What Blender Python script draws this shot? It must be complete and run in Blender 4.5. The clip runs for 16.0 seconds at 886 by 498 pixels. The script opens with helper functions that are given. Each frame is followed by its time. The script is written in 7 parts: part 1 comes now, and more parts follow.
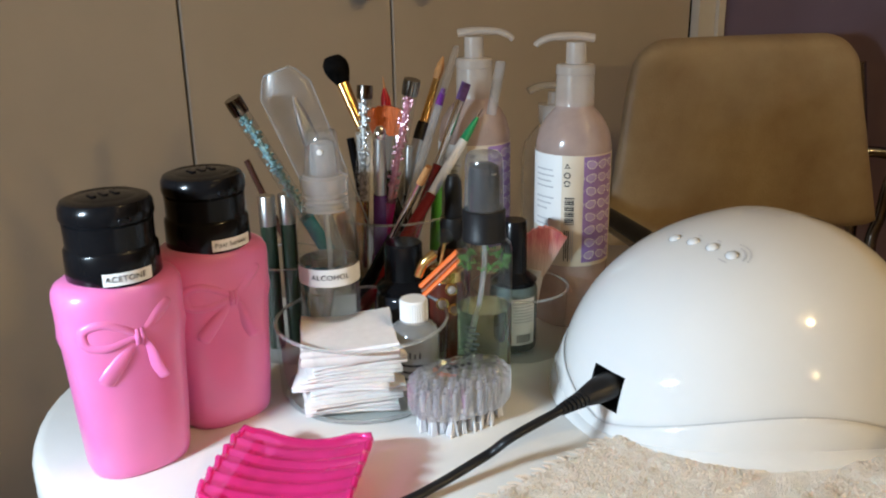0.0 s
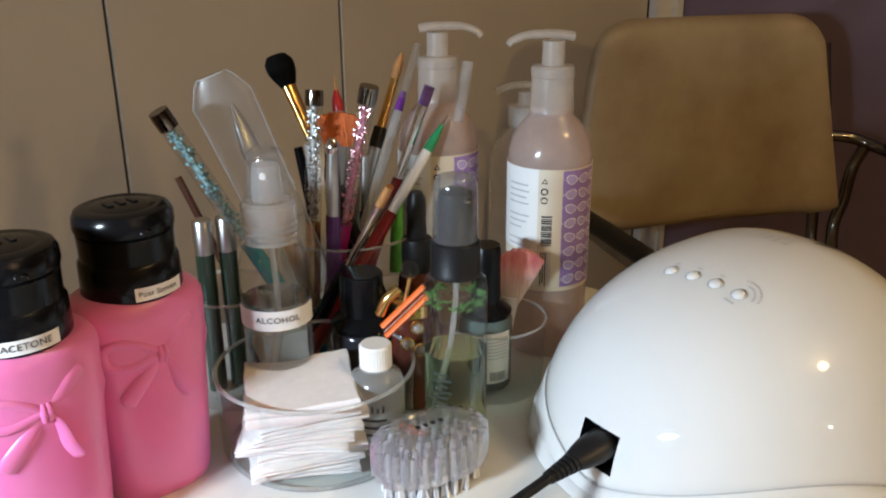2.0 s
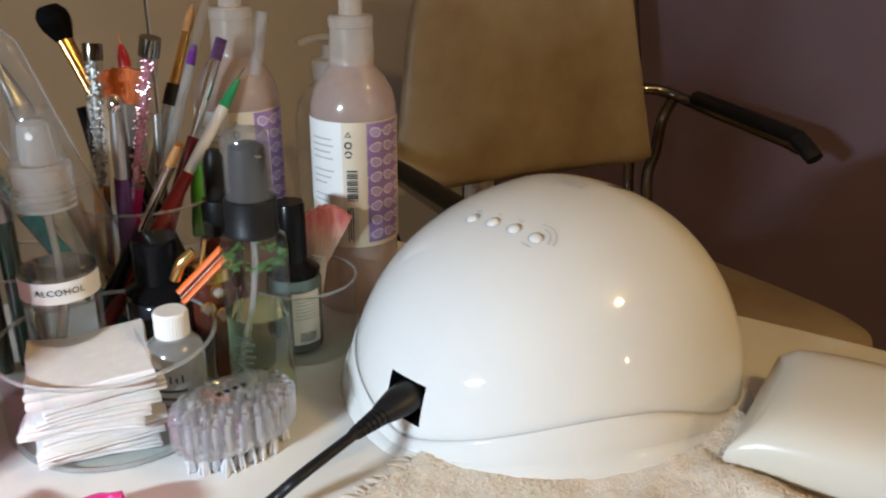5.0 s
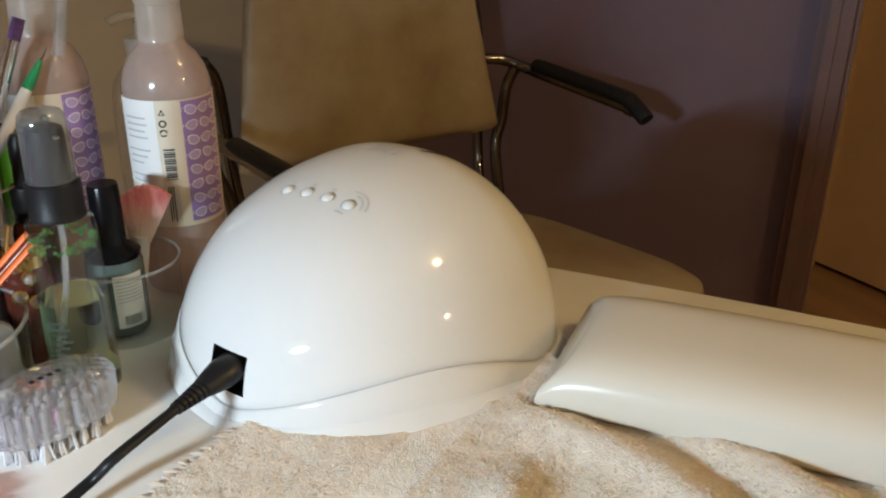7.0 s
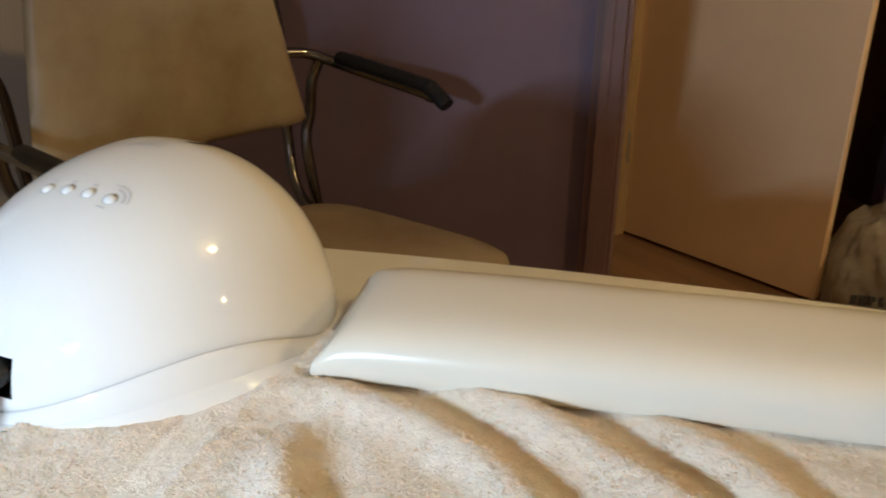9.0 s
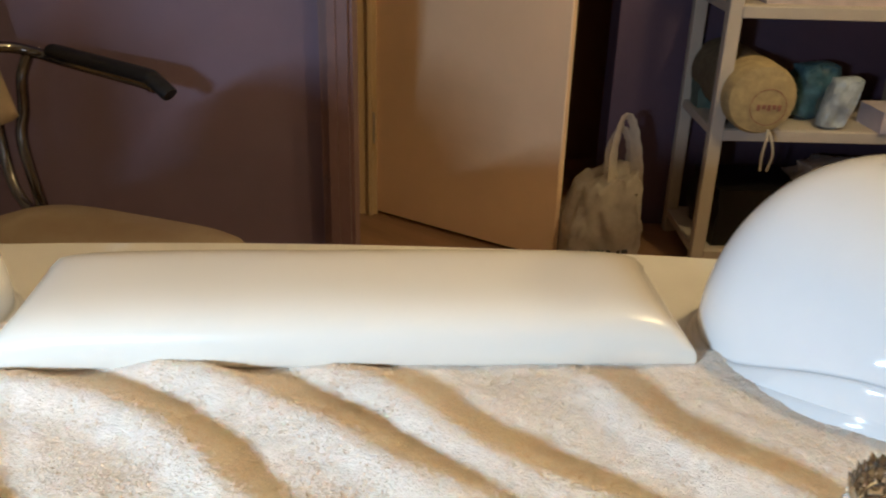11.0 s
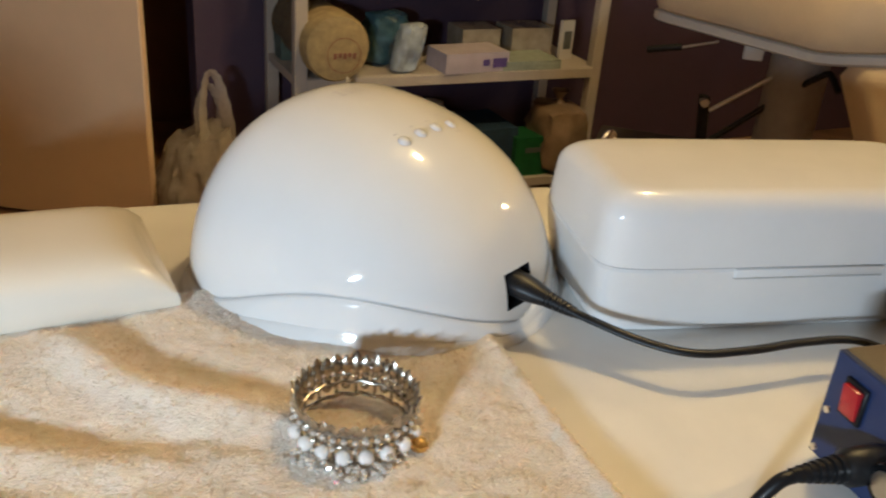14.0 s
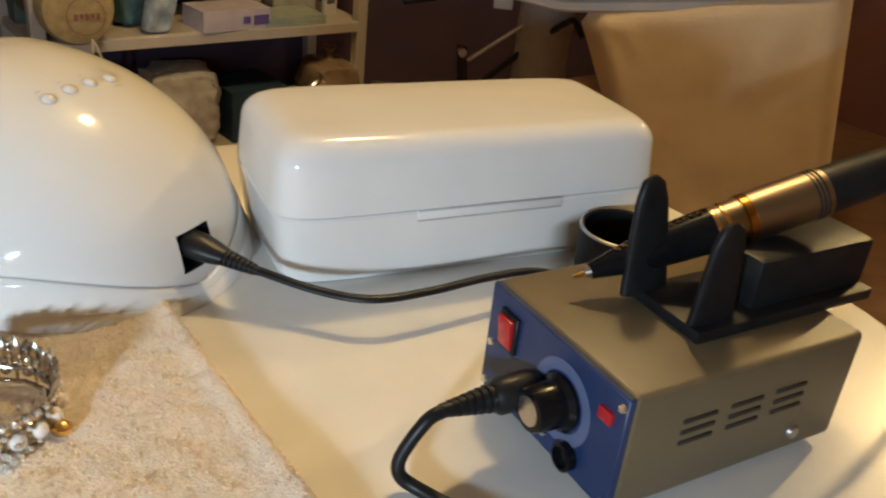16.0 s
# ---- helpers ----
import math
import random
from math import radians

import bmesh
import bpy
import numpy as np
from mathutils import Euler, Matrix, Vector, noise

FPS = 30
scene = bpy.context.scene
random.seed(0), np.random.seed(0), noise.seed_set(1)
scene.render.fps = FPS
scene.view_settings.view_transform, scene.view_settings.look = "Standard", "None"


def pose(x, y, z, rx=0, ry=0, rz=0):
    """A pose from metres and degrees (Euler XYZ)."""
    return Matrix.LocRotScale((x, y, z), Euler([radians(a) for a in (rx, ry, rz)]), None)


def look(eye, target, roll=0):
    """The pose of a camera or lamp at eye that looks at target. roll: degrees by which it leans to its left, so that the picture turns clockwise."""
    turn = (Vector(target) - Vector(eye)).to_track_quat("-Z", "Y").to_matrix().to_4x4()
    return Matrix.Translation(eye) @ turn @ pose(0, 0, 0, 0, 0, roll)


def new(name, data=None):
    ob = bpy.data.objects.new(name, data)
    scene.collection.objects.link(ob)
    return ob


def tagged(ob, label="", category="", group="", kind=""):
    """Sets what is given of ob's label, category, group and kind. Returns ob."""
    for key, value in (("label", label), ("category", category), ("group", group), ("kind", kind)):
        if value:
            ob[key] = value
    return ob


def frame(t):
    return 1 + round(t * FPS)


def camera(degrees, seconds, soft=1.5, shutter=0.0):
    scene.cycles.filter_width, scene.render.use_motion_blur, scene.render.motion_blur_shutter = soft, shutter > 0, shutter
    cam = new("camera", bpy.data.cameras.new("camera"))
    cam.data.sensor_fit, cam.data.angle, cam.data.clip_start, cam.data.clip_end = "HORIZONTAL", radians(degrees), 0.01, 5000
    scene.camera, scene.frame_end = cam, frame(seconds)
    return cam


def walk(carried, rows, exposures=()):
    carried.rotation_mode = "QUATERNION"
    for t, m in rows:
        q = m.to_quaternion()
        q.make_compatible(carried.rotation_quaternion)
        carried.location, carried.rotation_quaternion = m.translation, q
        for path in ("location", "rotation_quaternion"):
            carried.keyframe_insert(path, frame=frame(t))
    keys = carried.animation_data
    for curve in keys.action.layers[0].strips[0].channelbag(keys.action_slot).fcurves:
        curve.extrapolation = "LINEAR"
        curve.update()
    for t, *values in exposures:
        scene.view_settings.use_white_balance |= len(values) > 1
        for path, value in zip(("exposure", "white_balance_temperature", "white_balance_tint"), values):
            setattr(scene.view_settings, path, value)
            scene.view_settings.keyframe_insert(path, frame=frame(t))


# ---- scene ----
cam = camera(53.9, 16.0, soft=2.0, shutter=0.4)
METRES, EYE, TILT, LEAN, TURN = 0.43, 0.96, -18.0, 1.0, 0.0
ROWS = [
    (0.0, 0.0, 0.0, 0.0, 0.0, 0.0, 0.0),
    (0.5, -0.0104, 0.0591, 0.0397, -0.91, -0.61, 0.44),
    (1.0, -0.0189, 0.1162, 0.069, -1.97, -1.43, 0.7),
    (1.5, -0.0212, 0.1505, 0.0862, -2.73, -1.82, 0.61),
    (2.0, -0.0221, 0.1656, 0.0858, -3.49, -2.14, 0.53),
    (2.5, -0.017, 0.1703, 0.0869, -4.53, -2.31, 0.47),
    (3.0, -0.0107, 0.1768, 0.0882, -5.98, -2.23, 0.5),
    (3.5, -0.0041, 0.1808, 0.087, -7.54, -2.32, 0.71),
    (4.0, 0.005, 0.1874, 0.0807, -9.38, -3.09, 1.35),
    (6.5, 0.0844, 0.148, 0.055, -20.39, -6.6, 4.98),
    (7.0, 0.0945, 0.1315, 0.0535, -22.31, -6.87, 5.63),
    (7.5, 0.1056, 0.1139, 0.0521, -24.4, -7.01, 6.31),
    (8.0, 0.1183, 0.0916, 0.047, -26.81, -7.4, 7.15),
    (10.5, 0.1978, -0.0647, -0.0091, -44.9, -11.07, 10.91),
    (11.0, 0.2101, -0.0989, -0.0195, -48.64, -12.03, 11.53),
    (11.5, 0.2213, -0.1329, -0.0301, -52.17, -13.05, 11.95),
    (12.0, 0.2372, -0.167, -0.0444, -55.92, -14.21, 12.16),
    (12.5, 0.2526, -0.1966, -0.0553, -59.89, -15.58, 12.39),
    (13.0, 0.2621, -0.2192, -0.0664, -63.81, -17.05, 12.7),
    (13.5, 0.2847, -0.2477, -0.0793, -69.09, -18.74, 12.42),
    (14.0, 0.3055, -0.2809, -0.0913, -73.46, -19.88, 12.74),
    (14.5, 0.3255, -0.3228, -0.1011, -77.81, -20.71, 12.89),
    (15.0, 0.3382, -0.3578, -0.1221, -80.48, -22.56, 13.35),
    (15.5, 0.3548, -0.3961, -0.1335, -84.1, -24.07, 12.92),
    (16.0, 0.3638, -0.4253, -0.1497, -87.23, -25.48, 12.24),
]
walk(cam, [(t, pose(0, 0, EYE, TILT, LEAN, TURN) @ pose(METRES * x, METRES * y, METRES * z, 90 + pitch, roll, yaw)) for t, x, y, z, yaw, pitch, roll in ROWS],
     exposures=[(0.0, -1.05, 5980, 12), (4.0, -1.09, 6200, 15), (7.0, -1.11, 6200, 12), (8.2, -1.08, 6050, 12),
                (10.5, -0.51, 5500, 12), (13.0, -0.52, 5750, 12), (14.5, -0.60, 5950, 12), (16.0, -0.58, 6050, 12)])
CEIL = 2.4
T = 0.70            # table top
V = Vector

# ---- world and lights ----
world = bpy.data.worlds.new("world")
scene.world = world
world.use_nodes = True
world.node_tree.nodes["Background"].inputs[0].default_value = (0.8, 0.85, 1.0, 1)
world.node_tree.nodes["Background"].inputs[1].default_value = 0.006


def area_lamp(name, eye, target, size, size_y, watts, colour, shape="RECTANGLE", spread=180, roll=0):
    d = bpy.data.lights.new(name, "AREA")
    d.shape, d.size, d.energy, d.color = shape, size, watts, colour
    if shape in ("RECTANGLE", "ELLIPSE"):
        d.size_y = size_y
    d.spread = radians(spread)
    ob = new(name, d)
    ob.matrix_world = look(eye, target) @ Matrix.Rotation(radians(roll), 4, "Z")
    return ob


WARM = (1.0, 0.68, 0.27)
COOL = (0.76, 0.92, 1.0)
bulb = bpy.data.lights.new("ceiling_lamp", "POINT")
bulb.energy, bulb.color, bulb.shadow_soft_size = 67, WARM, 0.07
new("ceiling_lamp", bulb).location = (1.38, -0.30, 2.29)
area_lamp("wall_lamp", (2.45, -2.05, 1.90), (0.6, 0.2, 0.75), 0.11, 0.11, 10.5, WARM, "DISK", 100)
area_lamp("desk_light", (-0.434, 0.075, 0.965), (0.15, 0.24, 0.82), 0.12, 0.014, 13.0, COOL, spread=180, roll=30)




# ---- materials ----
def mat(name, colour, rough=0.5, metal=0.0, vary=0.08, scale=40.0, bump=0.0, bscale=300.0, coat=0.0, ior=1.45,
        trans=0.0, sss=0.0, sheen=0.0, second=None, objvary=0.0, alpha=1.0):
    m = bpy.data.materials.new(name)
    m.use_nodes = True
    nt = m.node_tree
    b = nt.nodes["Principled BSDF"]
    b.inputs["Roughness"].default_value = rough
    b.inputs["Metallic"].default_value = metal
    b.inputs["IOR"].default_value = ior
    b.inputs["Coat Weight"].default_value = coat
    b.inputs["Coat Roughness"].default_value = 0.04
    b.inputs["Transmission Weight"].default_value = trans
    b.inputs["Subsurface Weight"].default_value = sss
    b.inputs["Subsurface Radius"].default_value = (0.01, 0.006, 0.006)
    b.inputs["Sheen Weight"].default_value = sheen
    b.inputs["Alpha"].default_value = alpha
    tc = nt.nodes.new("ShaderNodeTexCoord")
    c1 = tuple(max(0, c * (1 - vary)) for c in colour)
    c2 = second or tuple(min(1, c * (1 + vary)) for c in colour)
    n1 = nt.nodes.new("ShaderNodeTexNoise")
    n1.inputs["Scale"].default_value = scale
    n1.inputs["Detail"].default_value = 6
    n1.inputs["Roughness"].default_value = 0.6
    nt.links.new(tc.outputs["Object"], n1.inputs["Vector"])
    ramp = nt.nodes.new("ShaderNodeMapRange")
    ramp.inputs["From Min"].default_value, ramp.inputs["From Max"].default_value = 0.3, 0.7
    nt.links.new(n1.outputs["Fac"], ramp.inputs["Value"])
    mix = nt.nodes.new("ShaderNodeMix")
    mix.data_type = "RGBA"
    mix.inputs["A"].default_value, mix.inputs["B"].default_value = (*c1, 1), (*c2, 1)
    nt.links.new(ramp.outputs["Result"], mix.inputs["Factor"])
    out = mix.outputs["Result"]
    if objvary:
        oi = nt.nodes.new("ShaderNodeObjectInfo")
        hsv = nt.nodes.new("ShaderNodeHueSaturation")
        mr = nt.nodes.new("ShaderNodeMapRange")
        mr.inputs["To Min"].default_value, mr.inputs["To Max"].default_value = 1 - objvary, 1 + objvary
        nt.links.new(oi.outputs["Random"], mr.inputs["Value"])
        nt.links.new(mr.outputs["Result"], hsv.inputs["Value"])
        nt.links.new(out, hsv.inputs["Color"])
        out = hsv.outputs["Color"]
    nt.links.new(out, b.inputs["Base Color"])
    # roughness wear
    mr2 = nt.nodes.new("ShaderNodeMapRange")
    mr2.inputs["To Min"].default_value, mr2.inputs["To Max"].default_value = rough * 0.85, min(1, rough * 1.2 + 0.01)
    nt.links.new(n1.outputs["Fac"], mr2.inputs["Value"])
    nt.links.new(mr2.outputs["Result"], b.inputs["Roughness"])
    if bump:
        n2 = nt.nodes.new("ShaderNodeTexNoise")
        n2.inputs["Scale"].default_value = bscale
        n2.inputs["Detail"].default_value = 4
        nt.links.new(tc.outputs["Object"], n2.inputs["Vector"])
        bp = nt.nodes.new("ShaderNodeBump")
        bp.inputs["Strength"].default_value = bump
        bp.inputs["Distance"].default_value = 0.002
        nt.links.new(n2.outputs["Fac"], bp.inputs["Height"])
        nt.links.new(bp.outputs["Normal"], b.inputs["Normal"])
    return m


def thin_glass(name, tint=(0.96, 0.98, 0.97), haze=0.0, rough=0.03, gloss=1.0, haze_colour=(0.8, 0.8, 0.8)):
    """Thin clear walls: what lies behind shows through, gloss by Fresnel, and a little milky haze."""
    m = bpy.data.materials.new(name)
    m.use_nodes = True
    nt = m.node_tree
    nt.nodes.remove(nt.nodes["Principled BSDF"])
    out = nt.nodes["Material Output"]
    tr = nt.nodes.new("ShaderNodeBsdfTransparent")
    tr.inputs["Color"].default_value = (*tint, 1)
    gl = nt.nodes.new("ShaderNodeBsdfGlossy")
    gl.inputs["Roughness"].default_value = rough
    lw = nt.nodes.new("ShaderNodeLayerWeight")
    lw.inputs["Blend"].default_value = 0.5
    pw = nt.nodes.new("ShaderNodeMath")
    pw.operation = "POWER"
    pw.inputs[1].default_value = 4.0
    nt.links.new(lw.outputs["Facing"], pw.inputs[0])
    fr = nt.nodes.new("ShaderNodeMath")
    fr.operation = "MULTIPLY_ADD"
    fr.inputs[1].default_value, fr.inputs[2].default_value = 0.55, 0.045
    nt.links.new(pw.outputs[0], fr.inputs[0])
    tc = nt.nodes.new("ShaderNodeTexCoord")
    nz = nt.nodes.new("ShaderNodeTexNoise")
    nz.inputs["Scale"].default_value = 70
    nz.inputs["Detail"].default_value = 4
    nt.links.new(tc.outputs["Object"], nz.inputs["Vector"])
    mul = nt.nodes.new("ShaderNodeMath")
    mul.operation = "MULTIPLY"
    mul.inputs[1].default_value = gloss
    nt.links.new(fr.outputs[0], mul.inputs[0])
    base = tr.outputs[0]
    if haze:
        df = nt.nodes.new("ShaderNodeBsdfDiffuse")
        df.inputs["Color"].default_value = (*haze_colour, 1)
        tl = nt.nodes.new("ShaderNodeBsdfTranslucent")
        tl.inputs["Color"].default_value = (*haze_colour, 1)
        m2 = nt.nodes.new("ShaderNodeMixShader")
        nt.links.new(df.outputs[0], m2.inputs[1])
        nt.links.new(tl.outputs[0], m2.inputs[2])
        mr = nt.nodes.new("ShaderNodeMapRange")
        mr.inputs["To Min"].default_value, mr.inputs["To Max"].default_value = haze * 0.8, min(1, haze * 1.2)
        nt.links.new(nz.outputs["Fac"], mr.inputs["Value"])
        m3 = nt.nodes.new("ShaderNodeMixShader")
        nt.links.new(mr.outputs["Result"], m3.inputs[0])
        nt.links.new(base, m3.inputs[1])
        nt.links.new(m2.outputs[0], m3.inputs[2])
        base = m3.outputs[0]
    mx = nt.nodes.new("ShaderNodeMixShader")
    nt.links.new(mul.outputs[0], mx.inputs[0])
    nt.links.new(base, mx.inputs[1])
    nt.links.new(gl.outputs[0], mx.inputs[2])
    nt.links.new(mx.outputs[0], out.inputs["Surface"])
    return m


def stretched(m, sx, sy, sz):
    """Stretch the first pattern of a material along one axis, as grain or streaks."""
    nt = m.node_tree
    tc = [n for n in nt.nodes if n.type == "TEX_COORD"][0]
    mp = nt.nodes.new("ShaderNodeMapping")
    mp.inputs["Scale"].default_value = (sx, sy, sz)
    nt.links.new(tc.outputs["Object"], mp.inputs["Vector"])
    for n in nt.nodes:
        if n.type == "TEX_NOISE":
            nt.links.new(mp.outputs["Vector"], n.inputs["Vector"])
    return m


M_CLOSET = mat("closet_paint", (0.42, 0.37, 0.305), 0.45, vary=0.05, scale=6, bump=0.08, bscale=120)
M_PURPLE = mat("purple_wall_paint", (0.185, 0.132, 0.18), 0.6, vary=0.08, scale=5, bump=0.12, bscale=180)
M_TRIM = mat("white_trim_paint", (0.62, 0.6, 0.56), 0.4, vary=0.06, scale=12, bump=0.05)
M_JAMBDARK = mat("dark_casing_paint", (0.17, 0.1, 0.1), 0.45, vary=0.12, scale=14, bump=0.08)
M_DOOR = mat("cream_door_paint", (0.95, 0.70, 0.46), 0.42, vary=0.05, scale=4, bump=0.06, bscale=90)
# cream darkened for the weak light in the doorway recess
M_SHADEJAMB = mat("shaded_cream_jamb", (0.62, 0.47, 0.27), 0.4, vary=0.06, scale=8, bump=0.05)
M_FLOOR = stretched(mat("laminate_floor", (0.2, 0.115, 0.062), 0.35, vary=0.35, scale=12, bump=0.05, bscale=60, objvary=0.2), 1, 0.12, 1)
# same purple hue as M_PURPLE, less than half its value
M_DEEPPURPLE = mat("darker_purple_wall", (0.085, 0.056, 0.092), 0.6, vary=0.08, scale=5, bump=0.12, bscale=180)
# pale colour added for unseen walls, to bounce warm light back
M_BOUNCEWALL = mat("cream_bounce_wall", (0.78, 0.66, 0.50), 0.7, vary=0.05, scale=5, bump=0.1)
M_CEIL = mat("ceiling_paint", (0.72, 0.7, 0.66), 0.8, vary=0.03, scale=5, bump=0.1)
M_BROWN = mat("hallway_paint", (0.2, 0.10, 0.055), 0.6, vary=0.1, scale=4, bump=0.05)
M_TABLE = mat("white_laminate", (0.78, 0.76, 0.72), 0.3, vary=0.03, scale=30, bump=0.03, bscale=700)
M_WHITEPL = mat("white_gloss_plastic", (0.73, 0.72, 0.70), 0.035, vary=0.015, scale=25)
M_WHITEPL2 = mat("white_satin_plastic", (0.78, 0.77, 0.755), 0.12, vary=0.02, scale=30)
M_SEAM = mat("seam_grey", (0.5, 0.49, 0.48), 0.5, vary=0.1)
M_MARK = mat("grey_print", (0.5, 0.49, 0.5), 0.5, vary=0.1)
M_BLACKPL = mat("black_gloss_plastic", (0.006, 0.006, 0.007), 0.17, vary=0.2, scale=60)
M_BLACKMAT = mat("black_matt_plastic", (0.010, 0.010, 0.011), 0.42, vary=0.25, scale=80, bump=0.1, bscale=900)
M_RUBBER = mat("black_rubber", (0.012, 0.012, 0.013), 0.38, vary=0.3, scale=90)
M_PINK = mat("pink_plastic", (0.77, 0.195, 0.45), 0.3, vary=0.04, scale=25, sss=0.15, coat=0.2)
M_SOAP = thin_glass("pink_clear_plastic", (1.0, 0.42, 0.72), 0.42, 0.08, 1.6, (0.95, 0.08, 0.42))
M_LABELW = mat("white_label", (0.8, 0.79, 0.77), 0.5, vary=0.03)
M_INK = mat("black_ink", (0.012, 0.012, 0.014), 0.6, vary=0.2)
M_GLASS = thin_glass("clear_glass", (0.93, 0.95, 0.95), 0.006, 0.03)
M_ACRYL = thin_glass("clear_acrylic", (0.92, 0.93, 0.93), 0.008, 0.05)
M_ROD = thin_glass("milky_rod_plastic", (0.96, 0.96, 0.96), 0.2, 0.4, 0.35)
M_OVERCAP = thin_glass("clear_overcap_plastic", (0.96, 0.96, 0.96), 0.07, 0.12, 1.3)
M_FILM = thin_glass("frosted_film", (0.96, 0.96, 0.96), 0.07, 0.25, 1.8, (0.9, 0.9, 0.9))
M_GLASSRIM = mat("thick_clear_glass", (0.93, 0.95, 0.95), 0.04, trans=0.8, vary=0.02, ior=1.4, coat=0.5)
M_FROST = thin_glass("frosted_plastic", (0.96, 0.96, 0.96), 0.32, 0.16, 1.7, (0.88, 0.88, 0.88))
M_GREENLIQ = mat("pale_green_liquid", (0.80, 0.97, 0.66), 0.01, trans=1.0, vary=0.01, ior=1.28)
M_CLEARLIQ = mat("clear_spirit", (0.97, 0.98, 0.98), 0.01, trans=1.0, vary=0.01, ior=1.25)
M_GAUZE = mat("cotton_gauze", (0.86, 0.81, 0.79), 0.9, sss=0.2, vary=0.04, scale=200, bump=0.35, bscale=1500)
M_LOTION = thin_glass("pale_pink_lotion_plastic", (0.92, 0.86, 0.86), 0.6, 0.14, 1.0, (0.78, 0.64, 0.59))
M_PUMPW = thin_glass("translucent_white_plastic", (0.93, 0.92, 0.91), 0.5, 0.18, 1.2, (0.86, 0.80, 0.74))
M_PURPLAB = mat("lilac_label", (0.30, 0.19, 0.47), 0.5, vary=0.06, scale=60)
M_BEIGELAB = mat("beige_label", (0.68, 0.6, 0.48), 0.5, vary=0.04)
M_LEATHER = mat("cream_leatherette", (0.23, 0.16, 0.095), 0.4, vary=0.05, scale=7, bump=0.35, bscale=420, second=(0.36, 0.29, 0.19))
M_VINYL = mat("cream_vinyl", (0.73, 0.68, 0.585), 0.24, vary=0.012, scale=5)
M_BEDVINYL = mat("tan_cream_vinyl", (0.68, 0.54, 0.35), 0.45, vary=0.08, scale=8, bump=0.3, bscale=260)
M_CHROME = mat("chrome", (0.8, 0.79, 0.77), 0.12, 1.0, vary=0.04)
M_DIMCHROME = mat("dull_chrome", (0.20, 0.185, 0.165), 0.14, 1.0, vary=0.12, scale=30)
M_STEEL = mat("brushed_steel", (0.55, 0.54, 0.52), 0.3, 1.0, vary=0.1)
M_GOLD = mat("gold_metal", (0.83, 0.55, 0.2), 0.2, 1.0, vary=0.08)
M_SHELF = mat("white_shelf_paint", (0.52, 0.47, 0.4), 0.45, vary=0.06, scale=15, bump=0.05)
M_TOWEL = mat("beige_terry", (0.85, 0.755, 0.64), 0.95, vary=0.08, scale=160, sheen=0.5, sss=0.25, bump=0.6, bscale=1100)
M_TOWEL.node_tree.nodes["Bump"].inputs["Distance"].default_value = 0.004
M_PILE = bpy.data.materials.new("terry_pile_cotton")
M_PILE.use_nodes = True
pile_nt = M_PILE.node_tree
pile_nt.nodes.remove(pile_nt.nodes["Principled BSDF"])
pile_d, pile_t, pile_m = pile_nt.nodes.new("ShaderNodeBsdfDiffuse"), pile_nt.nodes.new("ShaderNodeBsdfTranslucent"), pile_nt.nodes.new("ShaderNodeMixShader")
pile_g, pile_r = pile_nt.nodes.new("ShaderNodeNewGeometry"), pile_nt.nodes.new("ShaderNodeValToRGB")
pile_r.color_ramp.elements[0].color, pile_r.color_ramp.elements[1].color = (0.82, 0.70, 0.57, 1), (0.91, 0.81, 0.69, 1)
pile_nt.links.new(pile_g.outputs["Random Per Island"], pile_r.inputs[0])
for pile_s in (pile_d, pile_t):
    pile_nt.links.new(pile_r.outputs[0], pile_s.inputs["Color"])
pile_nt.links.new(pile_d.outputs[0], pile_m.inputs[1])
pile_nt.links.new(pile_t.outputs[0], pile_m.inputs[2])
pile_nt.links.new(pile_m.outputs[0], pile_nt.nodes["Material Output"].inputs["Surface"])
M_DRILLTOP = mat("beige_enamel", (0.14, 0.108, 0.062), 0.36, vary=0.06, scale=50, bump=0.12, bscale=1500)
M_BLUE = mat("blue_enamel", (0.016, 0.034, 0.105), 0.4, vary=0.08, scale=60, bump=0.05)
M_RED = mat("red_plastic", (0.42, 0.015, 0.02), 0.25, vary=0.1)


for m_dark, lev in ((M_RUBBER, 0.3), (M_BLACKMAT, 0.3), (M_BLACKPL, 0.22)):
    m_dark.node_tree.nodes["Principled BSDF"].inputs["Specular IOR Level"].default_value = lev


# ---- mesh helpers ----
def part(name, bm, material, parent, label="", smooth=True, angle=40):
    me = bpy.data.meshes.new(name)
    bmesh.ops.recalc_face_normals(bm, faces=bm.faces)
    if smooth:
        lim = radians(angle)
        for f in bm.faces:
            f.smooth = True
        for e in bm.edges:
            if len(e.link_faces) == 2 and e.calc_face_angle(0) > lim:
                e.smooth = False
    bm.to_mesh(me)
    bm.free()
    if isinstance(material, (list, tuple)):
        for m in material:
            me.materials.append(m)
    else:
        me.materials.append(material)
    ob = new(name, me)
    if parent:
        ob.parent = parent
    if label:
        ob["label"] = label
    return ob


def thing(name, x, y, z, rz, label, category, group="", kind=""):
    ob = new(name)
    ob.empty_display_size = 0.02
    ob.matrix_world = pose(x, y, z, 0, 0, rz)
    return tagged(ob, label, category, group, kind)


